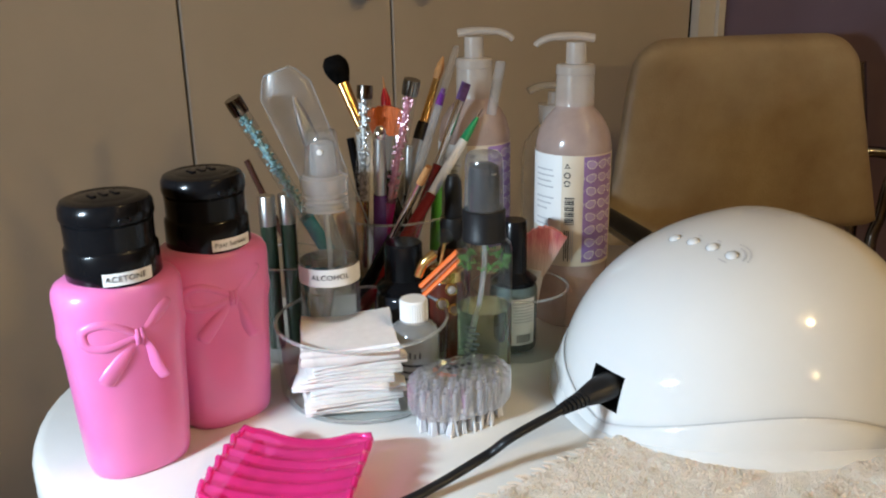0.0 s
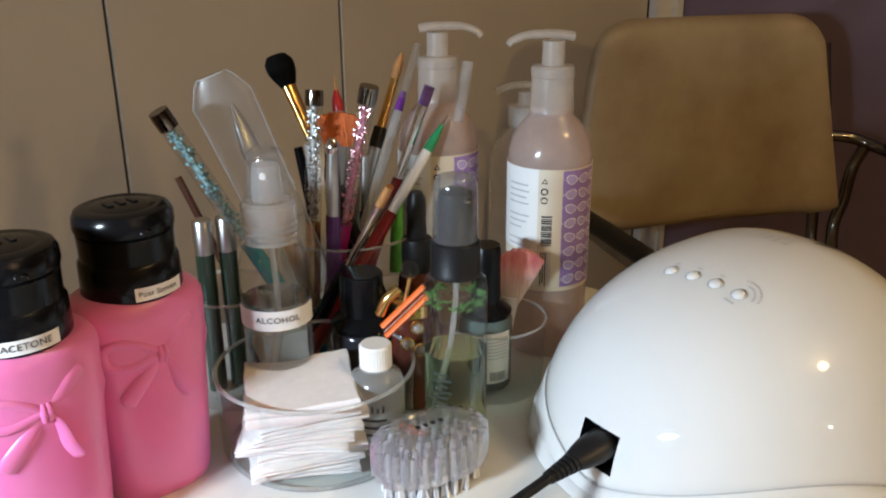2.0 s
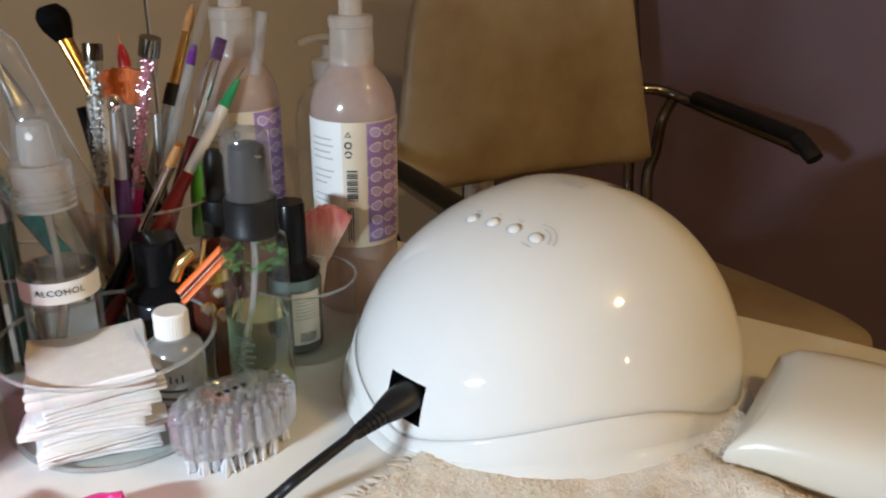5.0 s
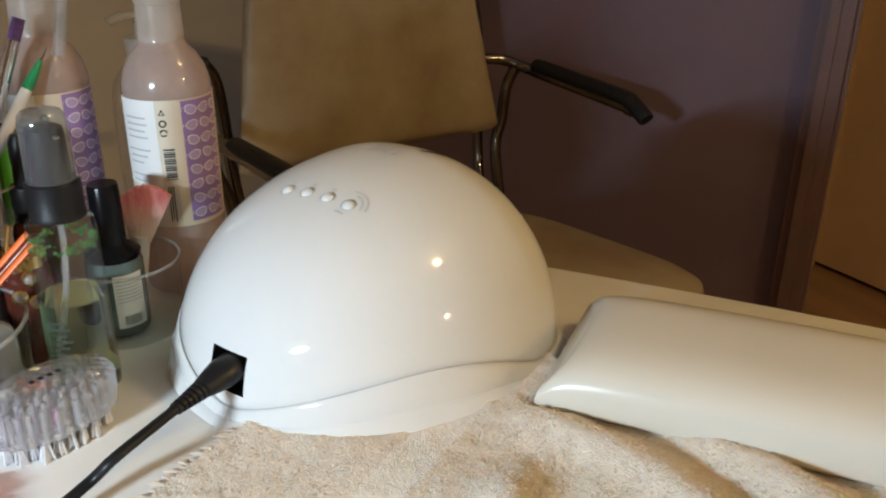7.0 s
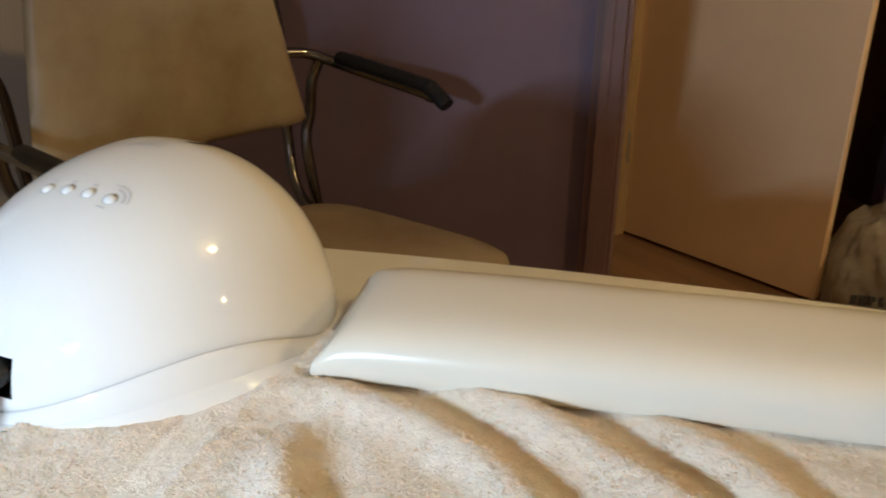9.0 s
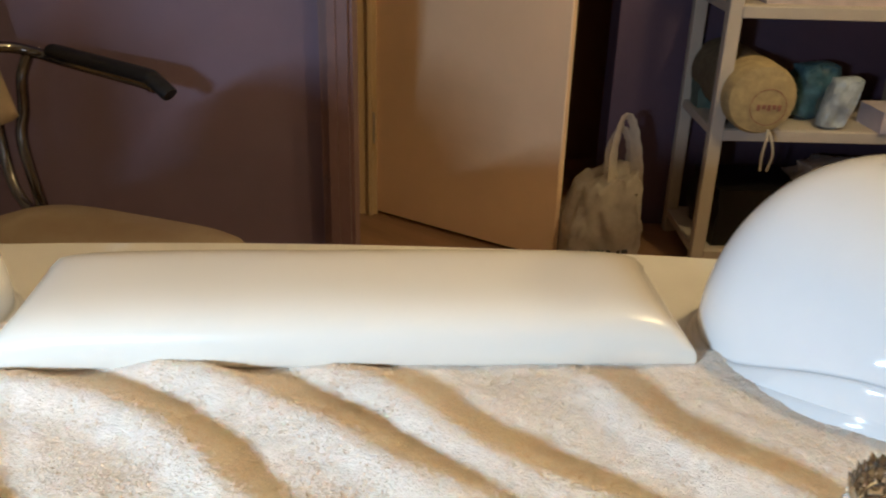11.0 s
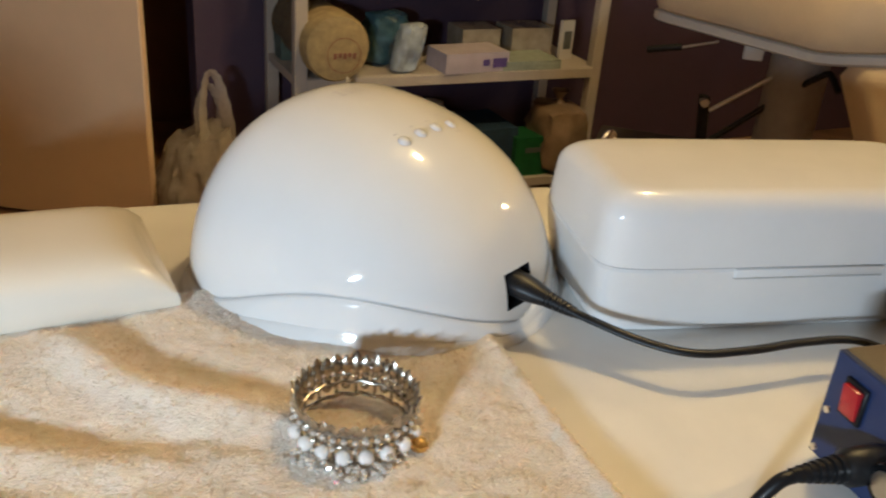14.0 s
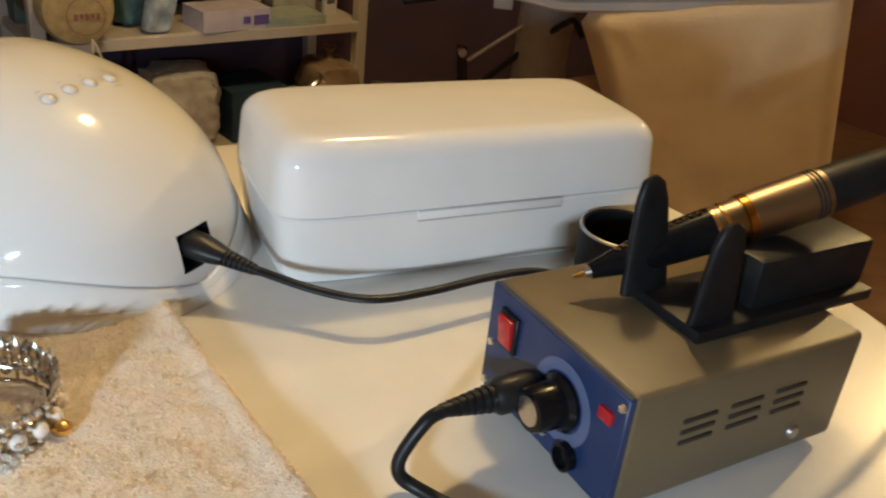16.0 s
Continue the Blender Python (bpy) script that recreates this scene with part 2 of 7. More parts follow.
def add_lathe(bm, prof, n=32, cx=0, cy=0, z0=0, sx=1, sy=1, closed=True):
    rings = []
    for r, z in prof:
        if r < 1e-6:
            rings.append([bm.verts.new((cx, cy, z0 + z))])
        else:
            rings.append([bm.verts.new((cx + r * sx * math.cos(2 * math.pi * i / n), cy + r * sy * math.sin(2 * math.pi * i / n), z0 + z)) for i in range(n)])
    for a, b in zip(rings, rings[1:]):
        for i in range(n):
            j = (i + 1) % n
            if len(a) == 1 and len(b) == 1:
                continue
            if len(a) == 1:
                bm.faces.new((a[0], b[i], b[j]))
            elif len(b) == 1:
                bm.faces.new((a[i], a[j], b[0]))
            else:
                bm.faces.new((a[i], a[j], b[j], b[i]))
    return bm


def lathe(prof, n=32, **k):
    return add_lathe(bmesh.new(), prof, n, **k)


def add_box(bm, x0, x1, y0, y1, z0, z1, bevel=0.0, seg=2):
    r = bmesh.ops.create_cube(bm, size=1, matrix=Matrix.Translation(((x0 + x1) / 2, (y0 + y1) / 2, (z0 + z1) / 2)) @ Matrix.Diagonal((x1 - x0, y1 - y0, z1 - z0, 1)))
    if bevel:
        es = list({e for v in r["verts"] for e in v.link_edges})
        bmesh.ops.bevel(bm, geom=es, offset=bevel, segments=seg, affect="EDGES", profile=0.5)
    return bm


def box(x0, x1, y0, y1, z0, z1, bevel=0.0, seg=2):
    return add_box(bmesh.new(), x0, x1, y0, y1, z0, z1, bevel, seg)


def smooth_path(pts, n=8):
    pts = [V(p) for p in pts]
    ext = [2 * pts[0] - pts[1]] + pts + [2 * pts[-1] - pts[-2]]
    out = []
    for i in range(1, len(ext) - 2):
        p0, p1, p2, p3 = ext[i - 1:i + 3]
        for k in range(n):
            t = k / n
            out.append(0.5 * ((2 * p1) + (p2 - p0) * t + (2 * p0 - 5 * p1 + 4 * p2 - p3) * t * t + (3 * p1 - p0 - 3 * p2 + p3) * t ** 3))
    out.append(pts[-1])
    return out


def add_tube(bm, pts, radii, n=12, flat=1.0):
    """A tube along points; radii one number or one a point; flat squeezes it along its second axis."""
    pts = [V(p) for p in pts]
    if not isinstance(radii, (list, tuple)):
        radii = [radii] * len(pts)
    prev = None
    rings = []
    side = None
    for i, p in enumerate(pts):
        d = (pts[min(i + 1, len(pts) - 1)] - pts[max(i - 1, 0)]).normalized()
        if side is None:
            side = d.orthogonal().normalized()
            if abs(d.z) < 0.9:
                side = d.cross(V((0, 0, 1))).normalized()
        side = (side - d * side.dot(d)).normalized()
        up = d.cross(side)
        r = radii[i]
        rings.append([bm.verts.new(p + side * r * math.cos(2 * math.pi * k / n) + up * r * flat * math.sin(2 * math.pi * k / n)) for k in range(n)])
    for a, b in zip(rings, rings[1:]):
        for k in range(n):
            bm.faces.new((a[k], a[(k + 1) % n], b[(k + 1) % n], b[k]))
    bm.faces.new(rings[0][::-1])
    bm.faces.new(rings[-1])
    return bm


def tube(pts, radii, n=12, flat=1.0):
    return add_tube(bmesh.new(), pts, radii, n, flat)


def sup(th, e):
    c, s = math.cos(th), math.sin(th)
    return math.copysign(abs(c) ** (2 / e), c), math.copysign(abs(s) ** (2 / e), s)


def loft(secs, n=48, e=2.0, caps=True):
    """Stacked superellipses: (z, half width, half depth) or with (.., cx, cy)."""
    bm = bmesh.new()
    rings = []
    for s in secs:
        z, a, b = s[:3]
        cx, cy = (s[3], s[4]) if len(s) > 3 else (0, 0)
        rings.append([bm.verts.new((cx + a * sup(2 * math.pi * i / n, e)[0], cy + b * sup(2 * math.pi * i / n, e)[1], z)) for i in range(n)])
    for p, q in zip(rings, rings[1:]):
        for i in range(n):
            bm.faces.new((p[i], p[(i + 1) % n], q[(i + 1) % n], q[i]))
    if caps:
        bm.faces.new(rings[0][::-1])
        bm.faces.new(rings[-1])
    return bm


def arc_patch(r, a0, a1, z0, z1, n=16, dr=0.0004, sx=1.0, sy=1.0, cx=0, cy=0):
    """A thin curved label on a cylinder; angles in degrees from -y, towards +x."""
    bm = bmesh.new()
    rows = []
    for z in (z0, z1):
        rows.append([bm.verts.new((cx + (r + dr) * sx * math.sin(radians(a0 + (a1 - a0) * i / n)), cy - (r + dr) * sy * math.cos(radians(a0 + (a1 - a0) * i / n)), z)) for i in range(n + 1)])
    for i in range(n):
        bm.faces.new((rows[0][i], rows[0][i + 1], rows[1][i + 1], rows[1][i]))
    return bm


def text_mesh(body, size, depth=0.0002, spacing=1.0):
    """Letters of the built-in font as a bmesh in the xz plane, centred, facing -y."""
    cu = bpy.data.curves.new("lettering", "FONT")
    cu.body, cu.size, cu.align_x, cu.align_y, cu.extrude, cu.space_character = body, size, "CENTER", "CENTER", depth, spacing
    cu.resolution_u = 3
    ob = bpy.data.objects.new("lettering", cu)
    scene.collection.objects.link(ob)
    dg = bpy.context.evaluated_depsgraph_get()
    me = bpy.data.meshes.new_from_object(ob.evaluated_get(dg))
    bm = bmesh.new()
    bm.from_mesh(me)
    bpy.data.objects.remove(ob)
    bpy.data.curves.remove(cu)
    bpy.data.meshes.remove(me)
    bmesh.ops.transform(bm, matrix=pose(0, 0, 0, 90, 0, 0), verts=bm.verts)
    return bm


def wrap(bm, r, ang0=0.0, dr=0.0006, sx=1.0, sy=1.0, cx=0, cy=0):
    """Wrap a flat bmesh in the xz plane round a cylinder, its middle at ang0 degrees from -y."""
    for v in bm.verts:
        a = radians(ang0) + v.co.x / r
        d = dr - v.co.y
        v.co = V((cx + (r + d) * sx * math.sin(a), cy - (r + d) * sy * math.cos(a), v.co.z))
    return bm


# ---- the room ----
W_DIR, N_DIR = V((0.65, -0.76, 0)), V((0.76, 0.65, 0))        # the long walls' way and their outward side
CORNER = V((0.544, 1.797, 0))                             # where the closet front meets the purple wall
W_LEN = 0.945                                             # the purple wall ends in a cased edge
HINGE = V((1.765, 1.600, 0))                              # the room door's hinge, in the far wall
DOORWAY = 0.635


def wall_seg(name, p, q, z0, z1, thick, material, out_left=True, category="wall", label=""):
    p, q = V((p[0], p[1], 0)), V((q[0], q[1], 0))
    d = (q - p)
    L = d.length
    d.normalize()
    nrm = V((-d.y, d.x, 0)) * (1 if out_left else -1)
    bm = bmesh.new()
    vs = []
    for z in (z0, z1):
        for a, b in ((0, 0), (L, 0), (L, thick), (0, thick)):
            w = p + d * a + nrm * b
            vs.append(bm.verts.new((w.x, w.y, z)))
    for f in ((0, 1, 2, 3), (4, 5, 6, 7), (0, 1, 5, 4), (1, 2, 6, 5), (2, 3, 7, 6), (3, 0, 4, 7)):
        bm.faces.new([vs[i] for i in f])
    ob = part(name, bm, material, None, smooth=False)
    return tagged(ob, label or name.replace("_", " "), category, kind="structure")


def on_w(s, off=0.0):
    """A place on the purple wall: along it from the closet corner, and outwards."""
    return (CORNER + W_DIR * s + N_DIR * off)[:2]


def on_c(s, off=0.0):
    """A place on the closet front: back from the corner along it, and outwards."""
    return (CORNER - N_DIR * s - W_DIR * off)[:2]


def on_f(s, off=0.0):
    """A place on the far wall with the doorway: along it from the hinge, and outwards."""
    return (HINGE + W_DIR * s + N_DIR * off)[:2]


wall_seg("wall_north", on_w(0), on_w(W_LEN), 0, CEIL, 0.10, M_PURPLE, label="muted purple painted bedroom wall")
wall_seg("wall_closet_back", on_c(3.6, 0.55), on_c(0, 0.55), 0, CEIL, 0.1, M_CLOSET, label="plain wall at the back of the closet")
wall_seg("wall_closet_upper", on_c(3.6), on_c(0), 2.21, CEIL, 0.1, M_CLOSET, label="plain wall above the closet doors")
wall_seg("wall_far", on_f(-0.95), on_f(-0.112), 0, CEIL, 0.1, M_SHADEJAMB, label="cream painted wall of the doorway recess")
wall_seg("wall_far_upper", on_f(-0.11), on_f(DOORWAY), 2.06, CEIL, 0.1, M_PURPLE, label="muted purple wall above the doorway")
wall_seg("wall_recess_end", on_f(-0.95, -0.68), on_f(-0.95, -0.002), 0, CEIL, 0.1, M_PURPLE, label="muted purple end wall of the recess")
B_P = HINGE + W_DIR * (DOORWAY + 0.002) - N_DIR * 0.023
B_END = B_P + W_DIR * 2.95
wall_seg("wall_east", B_P[:2], B_END[:2], 0, CEIL, 0.12, M_DEEPPURPLE, label="darker purple wall behind the shelf unit")
C_END = B_END - N_DIR * 3.2
# warm dim light on a purple wall is put into this red-brown
wall_seg("wall_south_east", B_END[:2], C_END[:2], 0, CEIL, 0.12, mat("warm_lit_wall_tone", (0.17, 0.07, 0.055), 0.6, vary=0.08, scale=5, bump=0.1), label="wall toned red-brown for the warm dim light")
L_TOP = CORNER - N_DIR * 3.6
L_BOT = L_TOP + W_DIR * 3.4
# the two walls out of view, cream so they brighten door and leg rest
wall_seg("wall_west", L_BOT[:2], L_TOP[:2], 0, CEIL, 0.12, M_BOUNCEWALL, label="unseen side wall, cream to bounce light")
wall_seg("wall_south", C_END[:2], L_BOT[:2], 0, CEIL, 0.12, M_BOUNCEWALL, label="unseen wall behind the table, cream to bounce light")
# hallway beyond the doorway
wall_seg("hallway_wall_west", on_f(-0.12, 0.102), on_f(-0.12, 0.55), 0, CEIL, 0.1, M_BROWN, label="dark brown hallway wall")
wall_seg("hallway_wall_north", on_f(-0.12, 0.55), on_f(1.2, 0.55), 0, CEIL, 0.1, M_BROWN, label="dark brown hallway wall")
wall_seg("hallway_wall_east", on_f(1.2, 0.55), on_f(1.2, 0.1), 0, CEIL, 0.1, M_BROWN, label="dark brown hallway wall")
for nm, zz, m, lab in (("floor", -0.06, M_FLOOR, "brown wood laminate floor"), ("ceiling", CEIL, M_CEIL, "plain off-white ceiling")):
    tagged(part(nm, box(-7, 6, -5, 6, zz, zz + 0.06), m, None, smooth=False), lab, nm, kind="structure")
# door casing, jamb and closet trim
wall_seg("door_casing", on_w(W_LEN - 0.046, -0.016), on_w(W_LEN + 0.004, -0.016), 0, 2.1, 0.016, M_JAMBDARK, category="trim", label="dark purple-brown casing on the wall's edge")
wall_seg("door_casing_bead", on_w(W_LEN - 0.032, -0.023), on_w(W_LEN - 0.016, -0.023), 0, 2.1, 0.007, M_JAMBDARK, category="trim", label="raised bead of the dark casing")
wall_seg("wall_edge_trim", on_w(W_LEN + 0.001, 0.001), on_w(W_LEN + 0.011, 0.001), 0, 2.1, 0.10, M_JAMBDARK, category="trim", label="dark trim on the end of the purple wall")
wall_seg("door_jamb", on_f(-0.110), on_f(0.0), 0, 2.06, 0.09, M_SHADEJAMB, category="trim", label="cream painted door jamb")
wall_seg("door_stop", on_f(-0.024, -0.012), on_f(-0.012, -0.012), 0, 2.06, 0.011, M_SHADEJAMB, category="trim", label="cream door stop beside the hinge")
wall_seg("closet_casing", on_c(0.087, -0.018), on_c(0.002, -0.018), 0, 2.2, 0.018, M_TRIM, category="trim", label="white closet door casing")
wall_seg("closet_casing_inner", on_c(0.034, -0.027), on_c(0.012, -0.027), 0, 2.2, 0.008, M_TRIM, category="trim", label="raised moulding of white closet casing")
tagged(part("baseboard", box(0, 0.90, -0.012, -0.001, 0, 0.09, 0.002, 1), M_PURPLE, None, smooth=False), "purple painted baseboard along the wall", "baseboard", kind="structure").matrix_world = Matrix(((W_DIR.x, N_DIR.x, 0, CORNER.x), (W_DIR.y, N_DIR.y, 0, CORNER.y), (0, 0, 1, 0), (0, 0, 0, 1)))


def closet_doors():
    """Tall flush closet doors with narrow gaps between them, and round dark knobs where a pair meets."""
    s1 = 0.0905
    for i, w in enumerate((0.7215, 0.315, 0.694, 0.315, 0.694, 0.315, 0.44)):
        o = CORNER - N_DIR * (s1 + w)
        d = new("closet_door")
        d.matrix_world = Matrix(((N_DIR.x, -W_DIR.x, 0, o.x), (N_DIR.y, -W_DIR.y, 0, o.y), (0, 0, 1, 0.02), (0, 0, 0, 1)))
        tagged(d, "tall flush grey-beige closet door", "closet door", "closet doors", "structure")
        part("panel", box(0.0016, w - 0.0016, 0, 0.035, 0, 2.18, 0.0015, 1), M_CLOSET, d, smooth=False)
        if i < 2:
            k = lathe([(0.007, 0), (0.006, 0.010), (0.013, 0.016), (0.0145, 0.022), (0.010, 0.027), (0, 0.028)], 20)
            bmesh.ops.transform(k, matrix=pose(0.056 if i == 0 else w - 0.056, 0, 0.912, 90, 0, 0), verts=k.verts)
            part("knob", k, M_JAMBDARK, d, "small round dark knob")
        s1 += w


closet_doors()


def room_door():
    d = new("door_1")
    way = V((0.13, -0.9915, 0))
    side = V((0.9915, 0.13, 0))
    d.matrix_world = Matrix(((way.x, side.x, 0, 1.768), (way.y, side.y, 0, 1.605), (0, 0, 1, 0.008), (0, 0, 0, 1)))
    tagged(d, "cream painted flush room door standing open", "door", kind="structure")
    part("door_leaf", box(0, 0.566, 0, 0.024, 0, 2.03, 0.003, 1), M_DOOR, d, smooth=False)
    h = lathe([(0, 0), (0.026, 0), (0.026, 0.006), (0.01, 0.01), (0.01, 0.03), (0.025, 0.042), (0.026, 0.055), (0.015, 0.066), (0, 0.067)], 20)
    bmesh.ops.transform(h, matrix=pose(0.51, 0, 1.0, 90, 0, 0), verts=h.verts)
    part("door_handle", h, M_GOLD, d, "brass door knob")
    part("door_bolt", tube([(0.012, -0.004, 0.735), (0.05, -0.004, 0.727)], 0.0045, 8), M_JAMBDARK, d, "small dark bolt")
    for z in (0.25, 1.75):
        part("hinge", tube([(-0.006, -0.004, z - 0.045), (-0.006, -0.004, z + 0.045)], 0.007, 10), M_STEEL, d, "steel hinge")


room_door()

# ---- the table ----
U_DIR, V_DIR = V((0.62, -0.785, 0)).normalized(), V((0.785, 0.62, 0)).normalized()
T_O = V((0.333, 0.554, 0))


def uv(u, v, z=0.0):
    w = T_O + U_DIR * u + V_DIR * v
    return V((w.x, w.y, z))


def table():
    t = new("manicure_table")
    t.matrix_world = Matrix(((U_DIR.x, V_DIR.x, 0, T_O.x), (U_DIR.y, V_DIR.y, 0, T_O.y), (0, 0, 1, 0), (0, 0, 0, 1)))
    tagged(t, "white laminate manicure table with rounded bowed top", "table")

    def rim(off):
        pts = []
        u0, u1, v0, r = -0.394, 0.985, -0.527, 0.17
        n = 14

        def back(u):
            return 0.026 - 0.026 * ((u - 0.37) / 0.37) ** 2 * (1 if u > 0.37 else 0.9)
        for i in range(31):
            u = u1 - r - (u1 - u0 - 2 * r) * i / 30
            pts.append((u, back(u)))
        vb = back(u0 + r)
        for i in range(1, n):
            a = math.pi / 2 * i / n
            pts.append((u0 + r - r * math.sin(a), vb - r + r * math.cos(a)))
        for i in range(n + 1):
            a = math.pi / 2 * i / n
            pts.append((u0 + r - r * math.cos(a), v0 + r - r * math.sin(a)))
        for i in range(1, 20):
            pts.append((u0 + r + (u1 - u0 - 2 * r) * i / 20, v0))
        for i in range(n + 1):
            a = math.pi / 2 * i / n
            pts.append((u1 - r + r * math.sin(a), v0 + r - r * math.cos(a)))
        vb = back(u1 - r)
        for i in range(1, n):
            a = math.pi / 2 * i / n
            pts.append((u1 - r + r * math.cos(a), vb - r + r * math.sin(a)))
        c = V((0.37, -0.25))
        out = []
        for k, (u, v) in enumerate(pts):
            pa, pb = V(pts[k - 1]), V(pts[(k + 1) % len(pts)])
            tg = (pb - pa).normalized()
            nr = V((tg.y, -tg.x))
            if nr.dot(V((u, v)) - c) < 0:
                nr = -nr
            out.append((u - nr.x * off, v - nr.y * off))
        return out
    bm = bmesh.new()
    rings = []
    for off, z in ((0.006, T - 0.028), (0.0, T - 0.024), (0.0, T - 0.007), (0.0015, T - 0.003), (0.004, T - 0.0008), (0.008, T)):
        rings.append([bm.verts.new((u, v, z)) for u, v in rim(off)])
    for a, b in zip(rings, rings[1:]):
        for i in range(len(a)):
            bm.faces.new((a[i], a[(i + 1) % len(a)], b[(i + 1) % len(a)], b[i]))
    bm.faces.new(rings[0][::-1])
    bm.faces.new(rings[-1])
    part("tabletop", bm, M_TABLE, t)
    for u, v in ((-0.22, -0.42), (-0.22, -0.1), (0.84, -0.42), (0.84, -0.1)):
        part("leg", lathe([(0, 0), (0.02, 0), (0.022, 0.004), (0.022, T - 0.03), (0, T - 0.03)], 20, cx=u, cy=v), M_STEEL, t, "steel leg")
    return t


table()

# ---- lamps, cushion, box, drill ----
def uv_lamp(name, x, y, rz, label):
    """A dome-shaped nail lamp, deeper behind than in front; its rear with socket and buttons looks to local -y."""
    L = thing(name, x, y, T, rz, label, "nail lamp", "nail lamps")
    A, BR, BF, H = 0.1064, 0.139, 0.0705, 0.1107
    e, p = 2.30, 2.18

    def seam(c, s):
        """Height of the joint between dome and skirt: highest at the rear quarters, low behind and at the flanks."""
        ang = math.atan2(s, c)
        if s > 0:
            return 0.0065
        return 0.0065 + 0.0255 * max(0.0, math.sin(2 * abs(ang) if c > 0 else 2 * (math.pi - abs(ang)))) ** 1.2

    def rad(z):
        return max(0.0, 1 - (max(z, 0) / H) ** p) ** (1 / p)

    def pt(th, z, grow=0.0):
        c, s = sup(th, e)
        r = rad(z)
        return V(((A * r + grow) * c, ((BR if s < 0 else BF) * r + grow) * s, z))

    def low(th):
        q = pt(th, 0.01)
        return seam(q.x, q.y)

    def surf(px, pz, grow=0.0):
        """A point of the rear face at width px and height pz."""
        r = rad(pz)
        return V((px, -BR * r * max(0.0, 1 - abs(px / (A * r)) ** e) ** (1 / e) - grow, pz))

    def crown(px, py, grow=0.0):
        """A point of the upper face over px, py, and the way it looks."""
        def hgt(u, v):
            r = (abs(u / A) ** e + abs(v / (BR if v < 0 else BF)) ** e) ** (1 / e)
            return H * max(0.0, 1 - r ** p) ** (1 / p)
        z = hgt(px, py)
        nr = V((-(hgt(px + 1e-4, py) - hgt(px - 1e-4, py)) / 2e-4, -(hgt(px, py + 1e-4) - hgt(px, py - 1e-4)) / 2e-4, 1)).normalized()
        return V((px, py, z)) + nr * grow, nr
    n, m = 112, 32
    bm = bmesh.new()
    rings = []
    for k in range(m):
        f = k / m
        ring = []
        for i in range(n):
            th = 2 * math.pi * (i + 0.5) / n
            s0 = low(th)
            ring.append(bm.verts.new(pt(th, s0 + (H - s0) * math.sin(f * math.pi / 2), -0.0008 if k == 0 else 0)))
        rings.append(ring)
    top = bm.verts.new((0, 0, H))
    for a, b in zip(rings, rings[1:]):
        for i in range(n):
            bm.faces.new((a[i], a[(i + 1) % n], b[(i + 1) % n], b[i]))
    for i in range(n):
        bm.faces.new((rings[-1][i], rings[-1][(i + 1) % n], top))
    # the socket's opening goes through the rear wall
    x0, x1, z0, z1 = -0.0122, 0.0125, 0.0168, 0.0375
    for co, no in (((x0, 0, 0), (1, 0, 0)), ((x1, 0, 0), (1, 0, 0)), ((0, 0, z0), (0, 0, 1)), ((0, 0, z1), (0, 0, 1))):
        near = [f for f in bm.faces if f.calc_center_median().y < -0.09]
        geom = near + list({ed for f in near for ed in f.edges}) + list({v for f in near for v in f.verts})
        bmesh.ops.bisect_plane(bm, geom=geom, plane_co=co, plane_no=no)
    hole = [f for f in bm.faces if f.calc_center_median().y < -0.09 and x0 < f.calc_center_median().x < x1 and z0 < f.calc_center_median().z < z1]
    bmesh.ops.delete(bm, geom=hole, context="FACES")
    part("dome", bm, M_WHITEPL, L, angle=60)
    edge = [(x0 + (x1 - x0) * i / 8, z1) for i in range(8)] + [(x1, z1 - (z1 - z0) * i / 8) for i in range(8)] + [(x1 - (x1 - x0) * i / 8, z0) for i in range(8)] + [(x0, z0 + (z1 - z0) * i / 8) for i in range(8)]
    bm = bmesh.new()
    rings = [[bm.verts.new(surf(px, pz) + V((0, dy, 0))) for px, pz in edge] for dy in (-0.0001, 0.004, 0.016)]
    for a, b in zip(rings, rings[1:]):
        for i in range(len(a)):
            bm.faces.new((a[i], a[(i + 1) % len(a)], b[(i + 1) % len(a)], b[i]))
    bm.faces.new(rings[-1])
    part("socket", bm, M_BLACKMAT, L, "recessed black power socket", angle=30)
    # flared skirt below the wavy seam
    bm = bmesh.new()
    rings = []
    for f, g in ((0.0, -0.3), (0.0, 0.9), (0.04, 1.0), (0.42, 0.62), (0.475, 0.40), (0.52, 0.44), (0.9, 0.17), (0.97, 0.10), (1.0, 0.02), (1.0, -0.4)):
        ring = []
        for i in range(n):
            th = 2 * math.pi * (i + 0.5) / n
            q = pt(th, 0.0)
            side = abs(q.x) / A
            flare = 0.0062 + 0.0030 * max(0.0, 1 - side * 2.5) + 0.0045 * max(0.0, side - 0.86) / 0.14 - (0.002 if q.y > 0.02 else 0)
            ring.append(bm.verts.new(pt(th, low(th) * f, g * flare)))
        rings.append(ring)
    for a, b in zip(rings, rings[1:]):
        for i in range(n):
            bm.faces.new((a[i], a[(i + 1) % n], b[(i + 1) % n], b[i]))
    bm.faces.new(rings[0][::-1])
    part("skirt", bm, M_WHITEPL, L, "flared white skirt", angle=50)
    # the seam's shadow gap, drawn as a flat grey band on the dome
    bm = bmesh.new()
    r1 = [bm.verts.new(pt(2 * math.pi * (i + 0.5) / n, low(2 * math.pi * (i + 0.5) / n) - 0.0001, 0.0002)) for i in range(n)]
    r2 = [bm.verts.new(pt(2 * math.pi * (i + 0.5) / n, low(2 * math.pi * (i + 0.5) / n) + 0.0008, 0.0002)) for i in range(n)]
